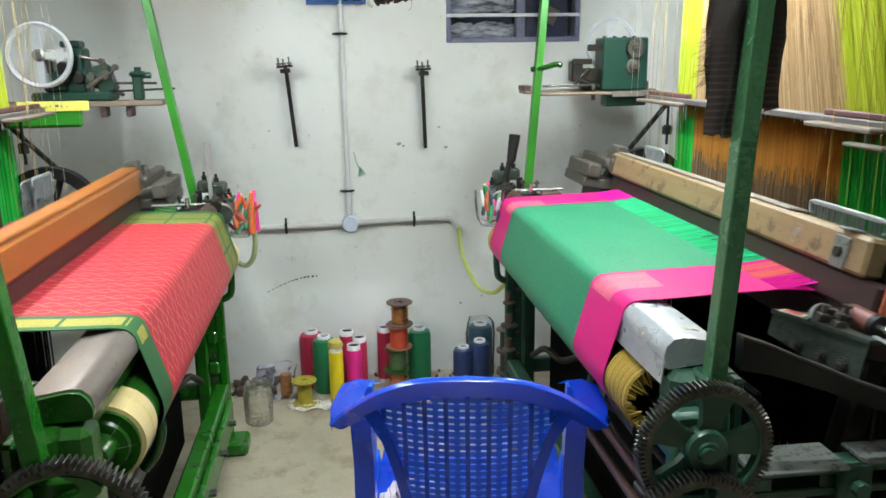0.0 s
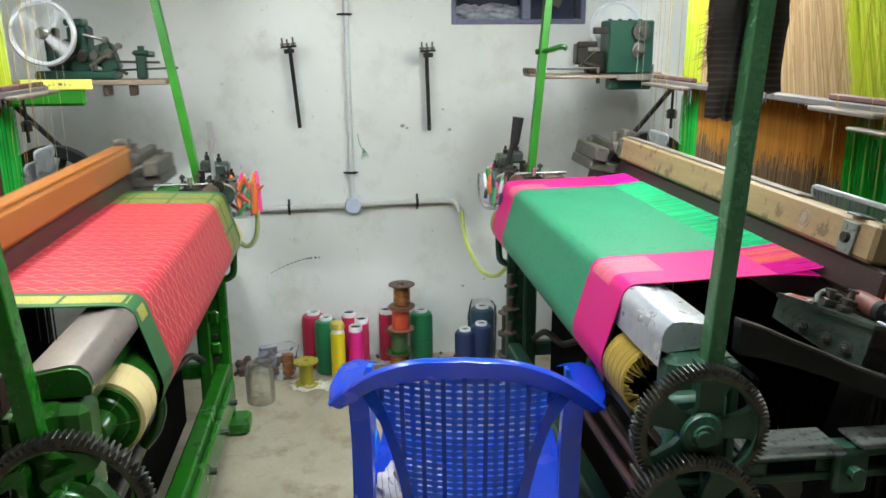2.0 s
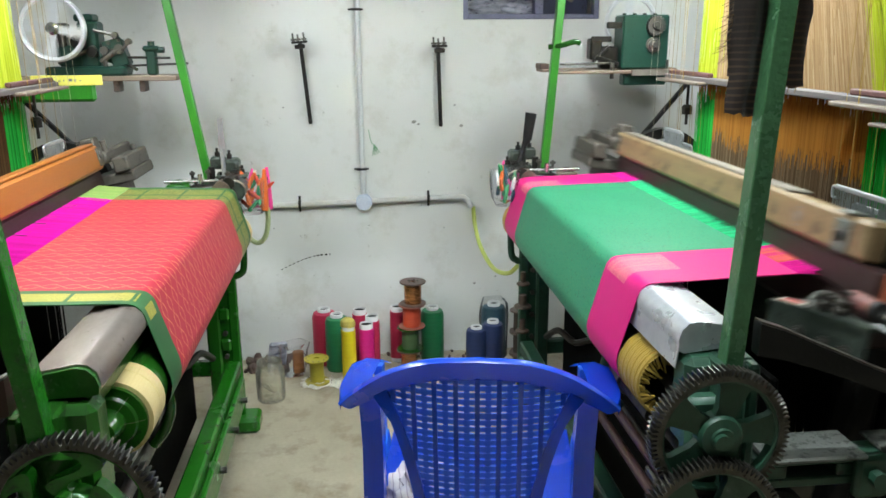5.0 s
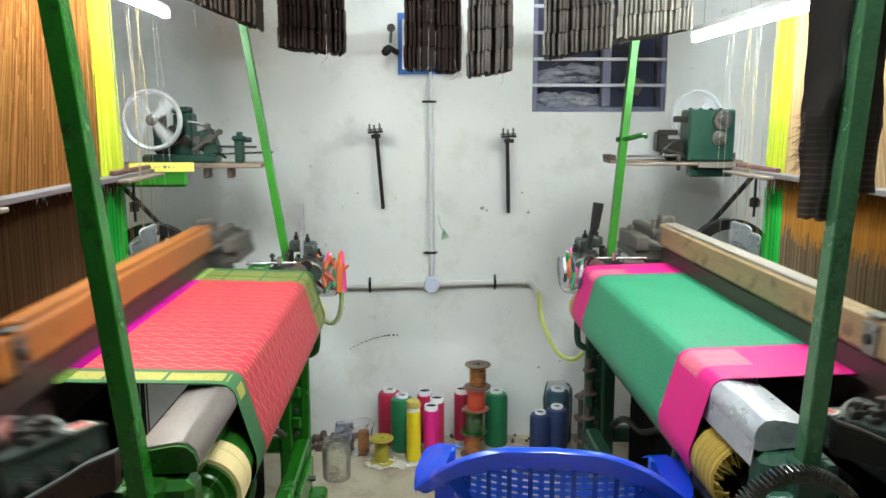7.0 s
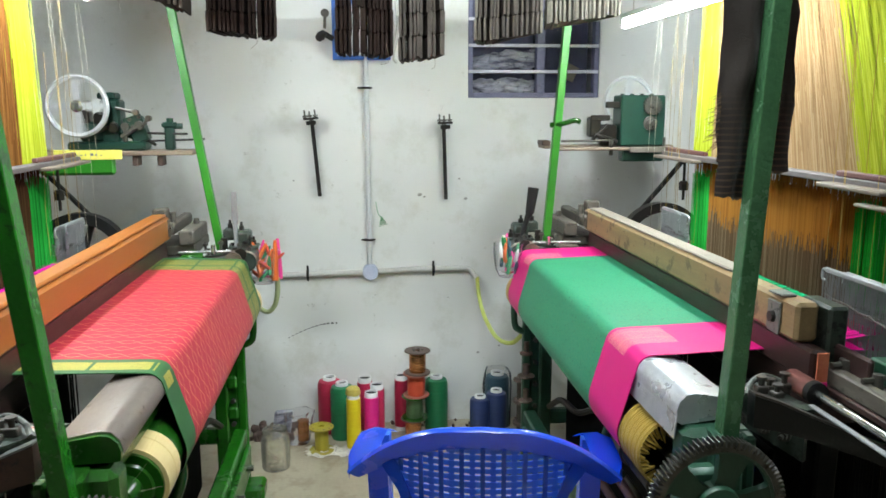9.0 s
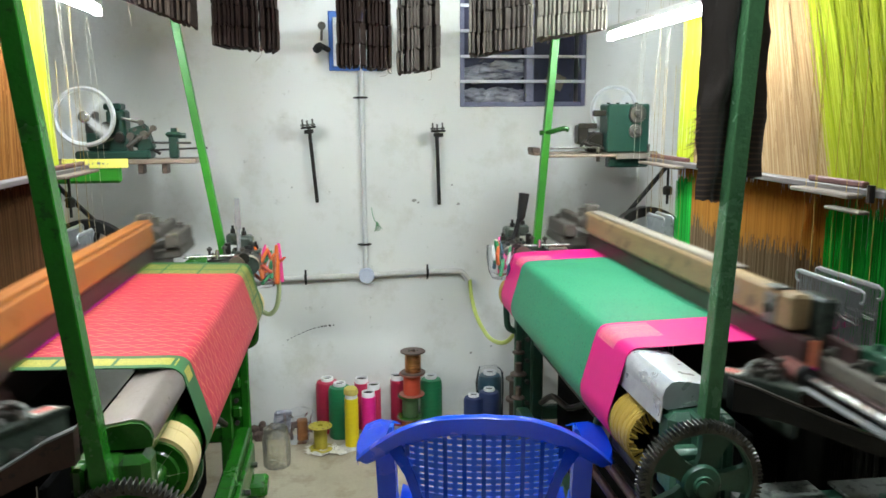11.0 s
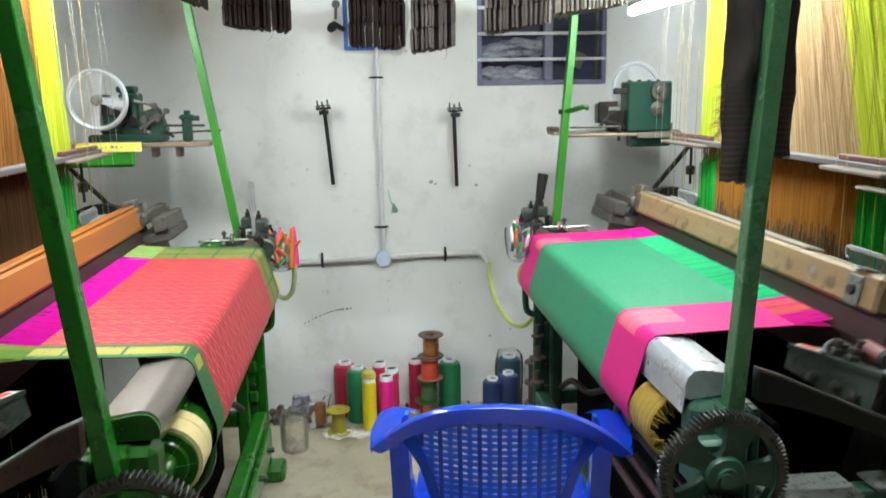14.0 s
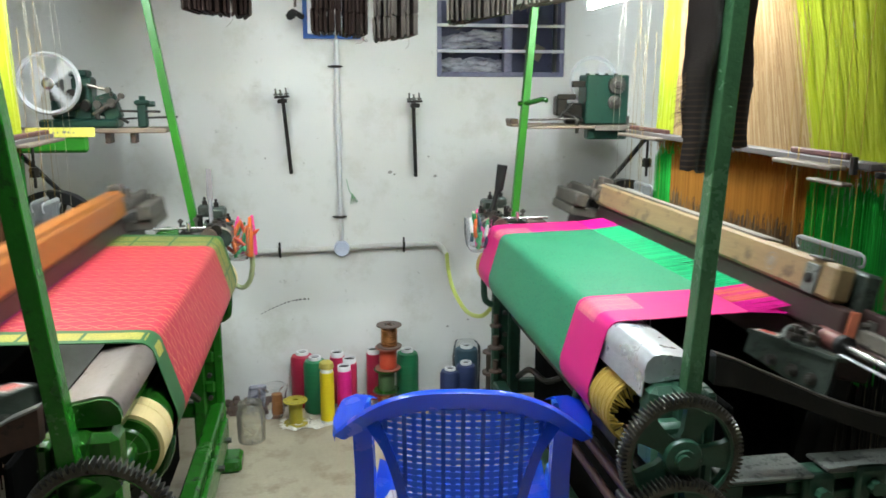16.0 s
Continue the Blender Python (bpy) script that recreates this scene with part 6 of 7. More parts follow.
def winder_right():
    sh = thing("shelf_board", "raw plank shelf with green tray beside the window", "shelf", at=(0.95, 2.86, 1.30))
    bm = B()
    cbox(bm, 0.70, 1.24, 2.82, 2.93, 1.304, 1.316)
    cbox(bm, 0.74, 1.22, 2.72, 2.82, 1.300, 1.311)
    part("plank", bm, WOOD_P, sh)
    bm = B()
    cbox(bm, 0.695, 0.73, 2.83, 2.92, 1.316, 1.336)
    part("shelf_lug", bm, RUST, sh)
    bm = B()
    cbox(bm, 1.0, 1.17, 2.745, 2.80, 1.255, 1.299, 0.006)
    part("tray", bm, GREEN_M, sh, "green metal tray")
    bm = B()
    cbox(bm, 1.02, 1.20, 2.71, 2.719, 1.292, 1.314, 0.001)
    part("paper_label", bm, CARD_W, sh, "white paper strip")
    e = thing("bobbin_winder", "dark green gearbox bobbin winder with a pale wheel behind", "winding machine", "bobbin winders", at=(1.08, 2.82, 1.316))
    bm = B()
    cbox(bm, 0.995, 1.175, 2.76, 2.87, 1.316, 1.515, 0.006)
    part("gearbox", bm, GREEN_M, e)
    for x in (1.01, 1.05, 1.09, 1.13):
        bm = B()
        rod(bm, (x, 2.80, 1.515), (x, 2.80, 1.521), 0.008, seg=8)
        part("bolt", bm, IRON, e)
    bm = B()
    gear_mesh(bm, (1.118, 2.748, 1.475), 0.038, 0.016, 20, tooth=0.006)
    lathe(bm, (1.118, 2.76, 1.475), (0, -1, 0), [(0.03, 0), (0.03, 0.016), (0.016, 0.018), (0.014, 0.03), (0, 0.03)], 18)
    part("top_gear", bm, IRON_G, e)
    bm = B()
    lathe(bm, (1.113, 2.76, 1.405), (0, -1, 0), [(0.028, 0), (0.028, 0.012), (0.02, 0.014), (0.018, 0.02), (0.012, 0.021), (0.010, 0.032), (0, 0.032)], 18)
    part("low_gear", bm, IRON_G, e)
    bm = B()
    cbox(bm, 0.925, 0.995, 2.80, 2.85, 1.316, 1.40, 0.008)
    cbox(bm, 0.88, 0.925, 2.79, 2.85, 1.35, 1.43, 0.006)
    cbox(bm, 0.88, 0.96, 2.785, 2.795, 1.415, 1.437, 0.003)
    cbox(bm, 0.94, 1.0, 2.78, 2.80, 1.465, 1.49, 0.004)
    rod(bm, (0.90, 2.79, 1.36), (0.99, 2.79, 1.33), 0.01)
    rod(bm, (0.89, 2.79, 1.34), (0.95, 2.79, 1.40), 0.007)
    part("spool_housing", bm, IRON, e)
    bm = B()
    rod(bm, (0.76, 2.78, 1.335), (0.96, 2.78, 1.337), 0.0045)
    part("spindle", bm, IRON_G, e)
    for x, y, z0, z1, r in ((0.955, 2.75, 1.28, 1.34, 0.008), (1.165, 2.735, 1.316, 1.35, 0.006)):
        bm = B()
        rod(bm, (x, y, z0), (x, y, z1), r)
        part("stud", bm, IRON_G, e)
    wheel(e, (1.075, 2.915, 1.49), 0.106, 1)
    bm = B()
    rod(bm, (1.075, 2.86, 1.49), (1.075, 2.93, 1.49), 0.011)
    part("wheel_axle", bm, IRON_G, e)
    h = thing("rag", "small green rag on the post hook", "rag", at=(0.74, 2.72, 1.39))
    bm = B()
    path(bm, curve_pts([(0.70, 2.72, 1.40), (0.74, 2.70, 1.405), (0.79, 2.69, 1.418), (0.81, 2.69, 1.412)], 5), 0.010, 8)
    part("cloth_strip", bm, GREEN_D, h)


# ---- spools along the wall ----
def tube_spool(x, y, h, r, mat, label, cap=None, taper=0.0):
    e = tagged(thing("thread_spool", label, "thread spool", "thread spools by the wall", at=(x, y, 0), local=True))
    bm = B()
    lathe(bm, (0, 0, 0), (0, 0, 1), [(0, 0.002), (r * 0.93, 0.002), (r, 0.012), (r * (1 - taper * 0.2), h * 0.5), (r * (1 - taper * 0.5), h * 0.86), (r * (0.88 - taper), h * 0.925), (r * 0.55, h * 0.945), (r * 0.5, h * 0.946)], 28)
    part("thread", bm, mat, e)
    bm = B()
    a, b = r * 0.54, r * 0.40
    lathe(bm, (0, 0, 0), (0, 0, 1), [(a, h * 0.90), (a, h * 0.995), (a * 0.97, h), (b, h), (b, h * 0.90), (b * 0.6, h * 0.89), (0.0, h * 0.88)], 24)
    part("tube_end", bm, WHITE_PL, e, "white plastic tube end")
    # black disc in place of the shade down the tube
    bm = B()
    lathe(bm, (0, 0, h * 0.96), (0, 0, 1), [(0, -0.002), (b * 0.99, -0.002), (b * 0.99, 0.001), (0, 0.001)], 20)
    part("bore_shade", bm, BLACK, e, "black disc for the shade inside the tube")
    bm = B()
    lathe(bm, (0, 0, 0), (0, 0, 1), [(r * 0.55, 0.0), (r * 0.55, 0.003), (0, 0.003)], 20)
    part("tube_foot", bm, WHITE_PL, e)
    if cap:
        bm = B()
        lathe(bm, (0, 0, h), (0, 0, 1), [(0, -0.012), (a * 1.35, -0.012), (a * 1.4, 0.0), (a * 1.25, 0.016), (a * 0.8, 0.024), (0, 0.026)], 20)
        for v in bm.verts:
            v.co += Vector((1, 1, 0.6)) * 0.003 * noise.noise(v.co * 60)
        part("felt_cap", bm, cap, e, "mustard felt pad on top")
    return e


def slim_spool(x, y, h, r, mat, label, cap=None):
    e = thing("thread_spool", label, "thread spool", "thread spools by the wall", at=(x, y, 0), local=True)
    bm = B()
    lathe(bm, (0, 0, 0), (0, 0, 1), [(0, 0.018), (r, 0.018), (r, h * 0.5), (r * 0.99, h * 0.91), (0, h * 0.912)], 28)
    part("thread", bm, mat, e)
    bm = B()
    a, b = r * 0.98, r * 0.78
    lathe(bm, (0, 0, 0), (0, 0, 1), [(a * 0.9, h * 0.905), (a * 0.9, h * 0.995), (a * 0.87, h), (b, h), (b, h * 0.92), (0.0, h * 0.918)], 24)
    part("tube_end", bm, WHITE_PL, e, "white plastic tube end")
    # shade inside the slim tube, set in as a black disc
    bm = B()
    lathe(bm, (0, 0, h * 0.965), (0, 0, 1), [(0, -0.002), (b * 0.99, -0.002), (b * 0.99, 0.001), (0, 0.001)], 20)
    part("bore_shade", bm, BLACK, e, "black disc for the shade inside the tube")
    bm = B()
    lathe(bm, (0, 0, 0), (0, 0, 1), [(0, 0.0), (a, 0.0), (a, 0.018), (0, 0.0185)], 24)
    part("tube_foot", bm, WHITE_PL, e)
    if cap:
        bm = B()
        lathe(bm, (0, 0, h), (0, 0, 1), [(0, -0.006), (a * 1.02, -0.006), (a * 1.06, 0.004), (a * 0.98, 0.02), (a * 0.6, 0.028), (0, 0.029)], 20)
        for v in bm.verts:
            v.co += Vector((1, 1, 0.6)) * 0.004 * noise.noise(v.co * 60)
        part("felt_cap", bm, cap, e, "mustard felt pad on top")
    return e


def flange_reel(x, y, z, h, rf, rb, mat_f, mat_y, label, holes=False, tilt=0.0):
    e = thing("wire_reel", label, "reel", "stacked wire reels" if not holes else "", at=(x, y, z), local=True)
    if tilt:
        e.rotation_euler = (radians(tilt), radians(tilt * 0.6), 0)
    for z0 in (0.0, h - 0.006):
        bm = B()
        lathe(bm, (0, 0, z0), (0, 0, 1), [(rf * 0.24, 0), (rf - 0.001, 0), (rf, 0.001), (rf, 0.005), (rf - 0.001, 0.006), (rf * 0.24, 0.006), (rf * 0.24, 0.0)], 36, False)
        fl = part("flange", bm, mat_f, e)
        # no holes are cut: raised dark discs give their shaded look
        if z0 and holes:
            for k in range(10):
                a = 2 * math.pi * k / 10
                bm = B()
                lathe(bm, (rf * 0.8 * math.cos(a), rf * 0.8 * math.sin(a), h), (0, 0, 1), [(0.0, -0.001), (0.004, -0.001), (0.004, 0.0006), (0, 0.0006)], 8)
                part("hole_shade_disc", bm, BROWN_R, fl)
        elif z0:
            for k in range(5):
                a = 2 * math.pi * k / 5
                bm = B()
                lathe(bm, (rf * 0.36 * math.cos(a), rf * 0.36 * math.sin(a), h), (0, 0, 1), [(0.0, -0.001), (0.0055, -0.001), (0.0055, 0.0006), (0, 0.0006)], 8)
                part("hole_shade_disc", bm, BLACK, fl)
    bm = B()
    lathe(bm, (0, 0, 0), (0, 0, 1), [(rb * 0.96, 0.006), (rb, 0.012), (rb, h - 0.012), (rb * 0.96, h - 0.006)], 30)
    part("winding", bm, mat_y, e)
    return e


def spools():
    tube_spool(-0.195, 3.165, 0.262, 0.054, Y_RED, "large crimson thread spool by the wall")
    tube_spool(-0.137, 3.085, 0.262, 0.052, Y_GREEN, "large dark green thread spool")
    slim_spool(-0.085, 2.94, 0.262, 0.031, Y_YEL, "slim yellow thread spool with a felt cap", SPONGE)
    slim_spool(-0.035, 3.14, 0.262, 0.034, Y_ROSE, "slim rose red thread spool by the wall")
    slim_spool(0.018, 3.045, 0.262, 0.033, Y_ROSE, "slim rose thread spool behind the pink one")
    slim_spool(-0.008, 2.985, 0.248, 0.033, Y_PINK, "slim hot pink thread spool")
    slim_spool(0.135, 3.16, 0.262, 0.034, Y_RED, "slim crimson thread spool by the stacked reels")
    tube_spool(0.292, 3.135, 0.262, 0.052, Y_GREEN, "large green thread spool with white tube end")
    tube_spool(0.478, 3.02, 0.20, 0.046, Y_NAVY, "squat navy thread spool")
    tube_spool(0.553, 3.03, 0.222, 0.048, Y_NAVY, "navy thread spool with white tube end")
    t = tube_spool(0.578, 3.155, 0.262, 0.056, Y_TEAL, "dark teal thread spool wrapped in clear film")
    bm = B()
    lathe(bm, (0, 0, 0), (0, 0, 1), [(0.062, 0.004), (0.064, 0.1), (0.066, 0.2), (0.062, 0.255), (0.05, 0.278), (0.02, 0.284), (0, 0.275)], 32)
    for v in bm.verts:
        v.co += Vector((v.co.x, v.co.y, 0.02)).normalized() * 0.006 * noise.noise(v.co * 45)
    part("film_wrap", bm, FILM, t, "crinkled clear plastic film").visible_shadow = False
    x, y = 0.19, 3.02
    flange_reel(x - 0.012, y, 0.0, 0.107, 0.056, 0.036, BROWN_R, COPPER, "brown reel of copper wire at the stack's foot")
    flange_reel(x - 0.006, y, 0.107, 0.104, 0.057, 0.037, GREEN_D, Y_OLIVE, "green reel in the stack")
    flange_reel(x + 0.002, y, 0.211, 0.104, 0.058, 0.039, RED_R, Y_ORR, "orange red reel in the stack")
    flange_reel(x + 0.008, y, 0.315, 0.104, 0.057, 0.037, BROWN_R, COPPER, "dark brown reel of copper wire on top of the stack")
    flange_reel(-0.225, 2.945, 0.004, 0.11, 0.053, 0.03, YEL_R, YEL_R, "empty mustard plastic reel with holed flange", True)
    for (x, y, n) in ((0.655, 2.93, 3),):
        for k in range(n):
            flange_reel(x, y, 0.0 + 0.10 * k, 0.10, 0.045, 0.028, BROWN_R, CARD_G, "brown wooden bobbin standing by the loom leg")
    # jar, film bag, paper and rubble
    j = thing("glass_jar", "dusty clear glass jar standing on the floor", "jar", at=(-0.405, 2.80, 0), local=True)
    bm = B()
    lathe(bm, (0, 0, 0), (0, 0, 1), [(0, 0.004), (0.054, 0.004), (0.058, 0.012), (0.059, 0.125), (0.055, 0.14), (0.05, 0.146), (0.052, 0.168), (0.05, 0.171), (0.047, 0.168), (0.046, 0.146), (0.051, 0.137), (0.055, 0.122), (0.054, 0.014), (0, 0.01)], 32)
    part("glass_body", bm, GLASS, j).visible_shadow = False
    random.seed(21)
    bm = B()
    for i in range(16):
        a = random.uniform(0, 6.3)
        rod(bm, (0.03 * math.cos(a), 0.03 * math.sin(a), 0.012), (0.035 * math.cos(a + 2), 0.035 * math.sin(a + 2), 0.03 + random.random() * 0.05), 0.002, seg=5)
    part("scraps", bm, CORD, j, "thread scraps inside the jar")
    g = thing("plastic_bag", "crumpled clear bag round a copper spool", "bag", at=(-0.33, 3.06, 0), local=True)
    bm = B()
    lathe(bm, (0, 0, 0), (0, 0, 1), [(0, 0.003), (0.055, 0.003), (0.062, 0.05), (0.058, 0.10), (0.072, 0.135), (0.05, 0.142), (0.04, 0.12)], 28)
    for v in bm.verts:
        v.co += Vector((v.co.x, v.co.y, 0.01)).normalized() * 0.016 * noise.noise(v.co * 26)
    part("film", bm, FILM, g).visible_shadow = False
    bm = B()
    m = pose(-0.075, 0.035, 0.07, 8, 4, 30)
    cbox(bm, -0.045, 0.045, -0.012, 0.012, -0.066, 0.07, 0.01, m)
    for v in bm.verts:
        v.co += Vector((1, 1, 1)) * 0.006 * noise.noise(v.co * 40)
    part("folded_film", bm, JUNK, g, "folded grey plastic")
    bm = B()
    rod(bm, (0.02, -0.012, 0.012), (0.02, -0.01, 0.105), 0.025, seg=20)
    part("copper_spool", bm, COPPER, g)
    p = thing("newspaper_sheet", "crumpled printed newspaper under the reel", "paper", at=(-0.2, 2.93, 0), local=True)
    bm = B()
    n = 16
    g2 = [[bm.verts.new((-0.09 + 0.20 * i / n + 0.012 * math.sin(k * 1.1), -0.05 + 0.10 * k / n + 0.014 * math.sin(i * 0.9), 0.0035 + 0.022 * max(0, noise.noise(Vector((i * 0.5, k * 0.5, 2)))))) for k in range(n + 1)] for i in range(n + 1)]
    for i in range(n):
        for k in range(n):
            bm.faces.new((g2[i][k], g2[i + 1][k], g2[i + 1][k + 1], g2[i][k + 1]))
    part("sheet", bm, PAPER, p)
    random.seed(5)
    r = thing("rubble_pile", "small brick rubble and lint along the wall foot", "rubble", at=(-0.45, 3.2, 0))
    bm = B()
    for i in range(90):
        x = random.choice((random.uniform(-0.55, -0.36), random.uniform(-0.4, 0.75)))
        y = random.uniform(3.13, 3.225) if x > -0.36 else random.uniform(3.08, 3.225)
        q = random.uniform(0.004, 0.012) * (2.0 if x < -0.36 and random.random() < 0.4 else 1)
        m = pose(x, y, q * 0.7, random.uniform(0, 90), random.uniform(0, 90), random.uniform(0, 90))
        cbox(bm, -q, q, -q * 0.8, q * 0.8, -q * 0.6, q * 0.6, q * 0.3, m)
    tagged(part("rubble", bm, RUBBLE, r), kind="stuff")


# ---- chair ----
def chair():
    e = thing("plastic_chair", "blue moulded plastic armchair with a woven-pattern back", "chair", at=(0.198, 1.13, 0), local=True)
    e.rotation_euler = (0, 0, radians(-9.5))

    def w(x, z, t):
        """A place in the back: t is its depth towards the sitter."""
        return Vector((x, 0.02 + 1.25 * x * x - (z - 0.42) * 0.17 + t, z))

    def arch(n, pts):
        """A smooth half outline mirrored to both sides."""
        c = curve_pts([(x, z, 0) for x, z in pts], n)
        half = [(p.x, p.y) for p in c]
        return [(-x, z) for x, z in half[::-1][:-1]] + half

    outer = arch(6, [(0.0, 0.860), (0.09, 0.850), (0.17, 0.814), (0.235, 0.761), (0.285, 0.708)])
    inner = arch(6, [(0.0, 0.818), (0.085, 0.808), (0.16, 0.776), (0.215, 0.737), (0.262, 0.70)])
    # the rail's section: back face, rolled crest leaning back, front face
    bm = B()
    sect = [(1.0, 0.004), (0.75, -0.002), (0.35, -0.006), (0.08, -0.010), (-0.06, -0.012), (-0.16, -0.006), (-0.16, 0.004), (-0.06, 0.014), (0.1, 0.020), (0.4, 0.016), (1.0, 0.014)]
    rows = []
    for (ox, oz), (ix, iz) in zip(outer, inner):
        rows.append([bm.verts.new(w(ox + (ix - ox) * k, oz + (iz - oz) * k, d)) for k, d in sect])
    for ra, rb in zip(rows, rows[1:]):
        for j in range(len(sect)):
            k = (j + 1) % len(sect)
            bm.faces.new((ra[j], ra[k], rb[k], rb[j])).smooth = True
    bm.faces.new(rows[0])
    bm.faces.new(rows[-1][::-1])
    part("top_rail", bm, BLUE, e)

    def half_open(z):
        t = min(max((z - 0.42) / (0.79 - 0.42), 0), 1)
        return 0.102 + 0.085 * t ** 2.0

    def arch_z(x):
        return 0.820 - 1.55 * x * x

    for s in (-1, 1):
        bm = B()
        zs = [0.42 + 0.41 * i / 22 for i in range(23)]
        a = [(s * (half_open(z) - 0.002), z) for z in zs if z < arch_z(half_open(z)) + 0.02]
        b = [(s * (half_open(z) + 0.022 + 0.03 * max(0, (z - 0.70)) / 0.1), z) for z in zs if z < arch_z(half_open(z)) + 0.02]
        ribbon(bm, a, b, w, -0.002, 0.026)
        part("back_stile", bm, BLUE, e)
    # lattice: strips up and across with small gaps between
    pitch = 0.0206
    n = 9
    for i in range(-n, n + 1):
        x = i * pitch
        thick = i % 2 == 0
        wd = 0.0046 if thick else 0.0056
        z1 = arch_z(x)
        z0 = 0.43
        while half_open(z0) < abs(x) + 0.001 and z0 < z1:
            z0 += 0.01
        if z0 >= z1 - 0.01:
            continue
        k = max(2, int((z1 - z0) / 0.05))
        zz = [z0 + (z1 - z0) * j / k for j in range(k + 1)]
        bm = B()
        ribbon(bm, [(x - wd, z) for z in zz], [(x + wd, z) for z in zz], w, -0.003 if thick else 0.006, 0.009)
        part("lattice_rib" if thick else "lattice_strip", bm, BLUE if thick else BLUE_LIT, e)
    bm = B()
    z = 0.44
    row = 0
    while z < 0.82:
        hw = half_open(z)
        hw = min(hw, math.sqrt(max(0.0, (0.820 - z) / 1.55)))
        if hw > 0.02:
            xs = [-hw + 2 * hw * j / 14 for j in range(15)]
            hh = 0.0066 if row % 5 == 4 else 0.0056
            ribbon(bm, [(x, z - hh) for x in xs], [(x, z + hh) for x in xs], w, 0.0052, 0.0085)
        z += 0.0155
        row += 1
    part("lattice_crossbar", bm, BLUE_LIT, e)
    # seat
    bm = B()
    g = []
    for i in range(13):
        x = -0.225 + 0.45 * i / 12
        g.append([bm.verts.new((x, 0.02 + 0.46 * k / 12, 0.415 + 0.035 * (abs(x) / 0.225) ** 3 - 0.012 * math.sin(math.pi * k / 12))) for k in range(13)])
    for i in range(12):
        for k in range(12):
            f = bm.faces.new((g[i][k], g[i + 1][k], g[i + 1][k + 1], g[i][k + 1]))
            f.smooth = True
    bmesh.ops.solidify(bm, geom=bm.faces[:], thickness=0.006)
    part("seat", bm, BLUE, e)
    bm = B()
    cbox(bm, -0.225, 0.225, 0.478, 0.492, 0.36, 0.418, 0.006)
    part("seat_apron", bm, BLUE, e)
    for s in (-1, 1):
        # rear leg running up into the arm's root
        bm = B()
        a = [(s * 0.215, 0.0), (s * 0.205, 0.25), (s * 0.198, 0.45), (s * 0.196, 0.62), (s * 0.200, 0.745)]
        b = [(s * 0.258, 0.0), (s * 0.248, 0.25), (s * 0.241, 0.45), (s * 0.238, 0.62), (s * 0.242, 0.745)]
        ribbon(bm, a, b, lambda x, z, t: Vector((x, 0.06 - (0.42 - z) * 0.10 + t if z < 0.42 else 0.065 - (z - 0.42) * 0.06 + t, z)), 0.0, 0.045)
        part("rear_leg", bm, BLUE, e)
        # arm
        bm = B()
        arm = curve_pts([(s * 0.248, 0.07, 0.722), (s * 0.264, 0.14, 0.716), (s * 0.266, 0.24, 0.708), (s * 0.263, 0.305, 0.702), (s * 0.258, 0.345, 0.685), (s * 0.25, 0.40, 0.655)], 5)
        for off, lo in ((0.0, 0.0),):
            va = [bm.verts.new(p + Vector((-0.032 * s, 0, 0.004))) for p in arm]
            vb = [bm.verts.new(p + Vector((0.004 * s, 0, 0.008))) for p in arm]
            vc = [bm.verts.new(p + Vector((0.034 * s, 0, -0.004))) for p in arm]
            vd = [bm.verts.new(p + Vector((0.036 * s, 0, -0.030))) for p in arm]
            for q0, q1 in ((va, vb), (vb, vc), (vc, vd)):
                for i in range(len(arm) - 1):
                    f = bm.faces.new((q0[i], q0[i + 1], q1[i + 1], q1[i]))
                    f.smooth = True
        bmesh.ops.solidify(bm, geom=bm.faces[:], thickness=0.005)
        part("armrest", bm, BLUE, e)
        # front leg and inner side panel
        bm = B()
        a = [(0.44, 0.0), (0.425, 0.25), (0.40, 0.45), (0.395, 0.56), (0.40, 0.65)]
        b = [(0.49, 0.0), (0.478, 0.25), (0.465, 0.45), (0.45, 0.56), (0.445, 0.645)]
        ribbon(bm, a, b, lambda y, z, t: Vector((s * (0.243 + 0.05 * max(0, 0.42 - z) + t), y, z)), 0.0, 0.02)
        part("front_leg", bm, BLUE_LIT, e)
        bm = B()
        a = [(0.06, 0.50), (0.15, 0.47), (0.28, 0.46), (0.40, 0.48)]
        b = [(0.06, 0.42), (0.15, 0.40), (0.28, 0.40), (0.42, 0.40)]
        ribbon(bm, a, b, lambda y, z, t: Vector((s * (0.222 + 0.1 * (z - 0.4) + t), y, z)), 0.0, 0.006)
        part("side_wing", bm, BLUE_LIT, e)
    # cloth lying on the seat
    c = thing("crumpled_towel", "crumpled pale towel with faint stripes on the chair seat", "towel", at=(0.10, 1.27, 0.42), local=True)
    bm = B()
    r = bmesh.ops.create_icosphere(bm, subdivisions=4, radius=1.0)
    for v in r["verts"]:
        n = 1 + 0.35 * noise.noise(v.co * 2.3) + 0.2 * noise.noise(v.co * 6.1)
        v.co = Vector((v.co.x * 0.075 * n, v.co.y * 0.085 * n, 0.055 + v.co.z * 0.055 * n))
    for f in bm.faces:
        f.smooth = True
    part("towel", bm, TOWEL, c)


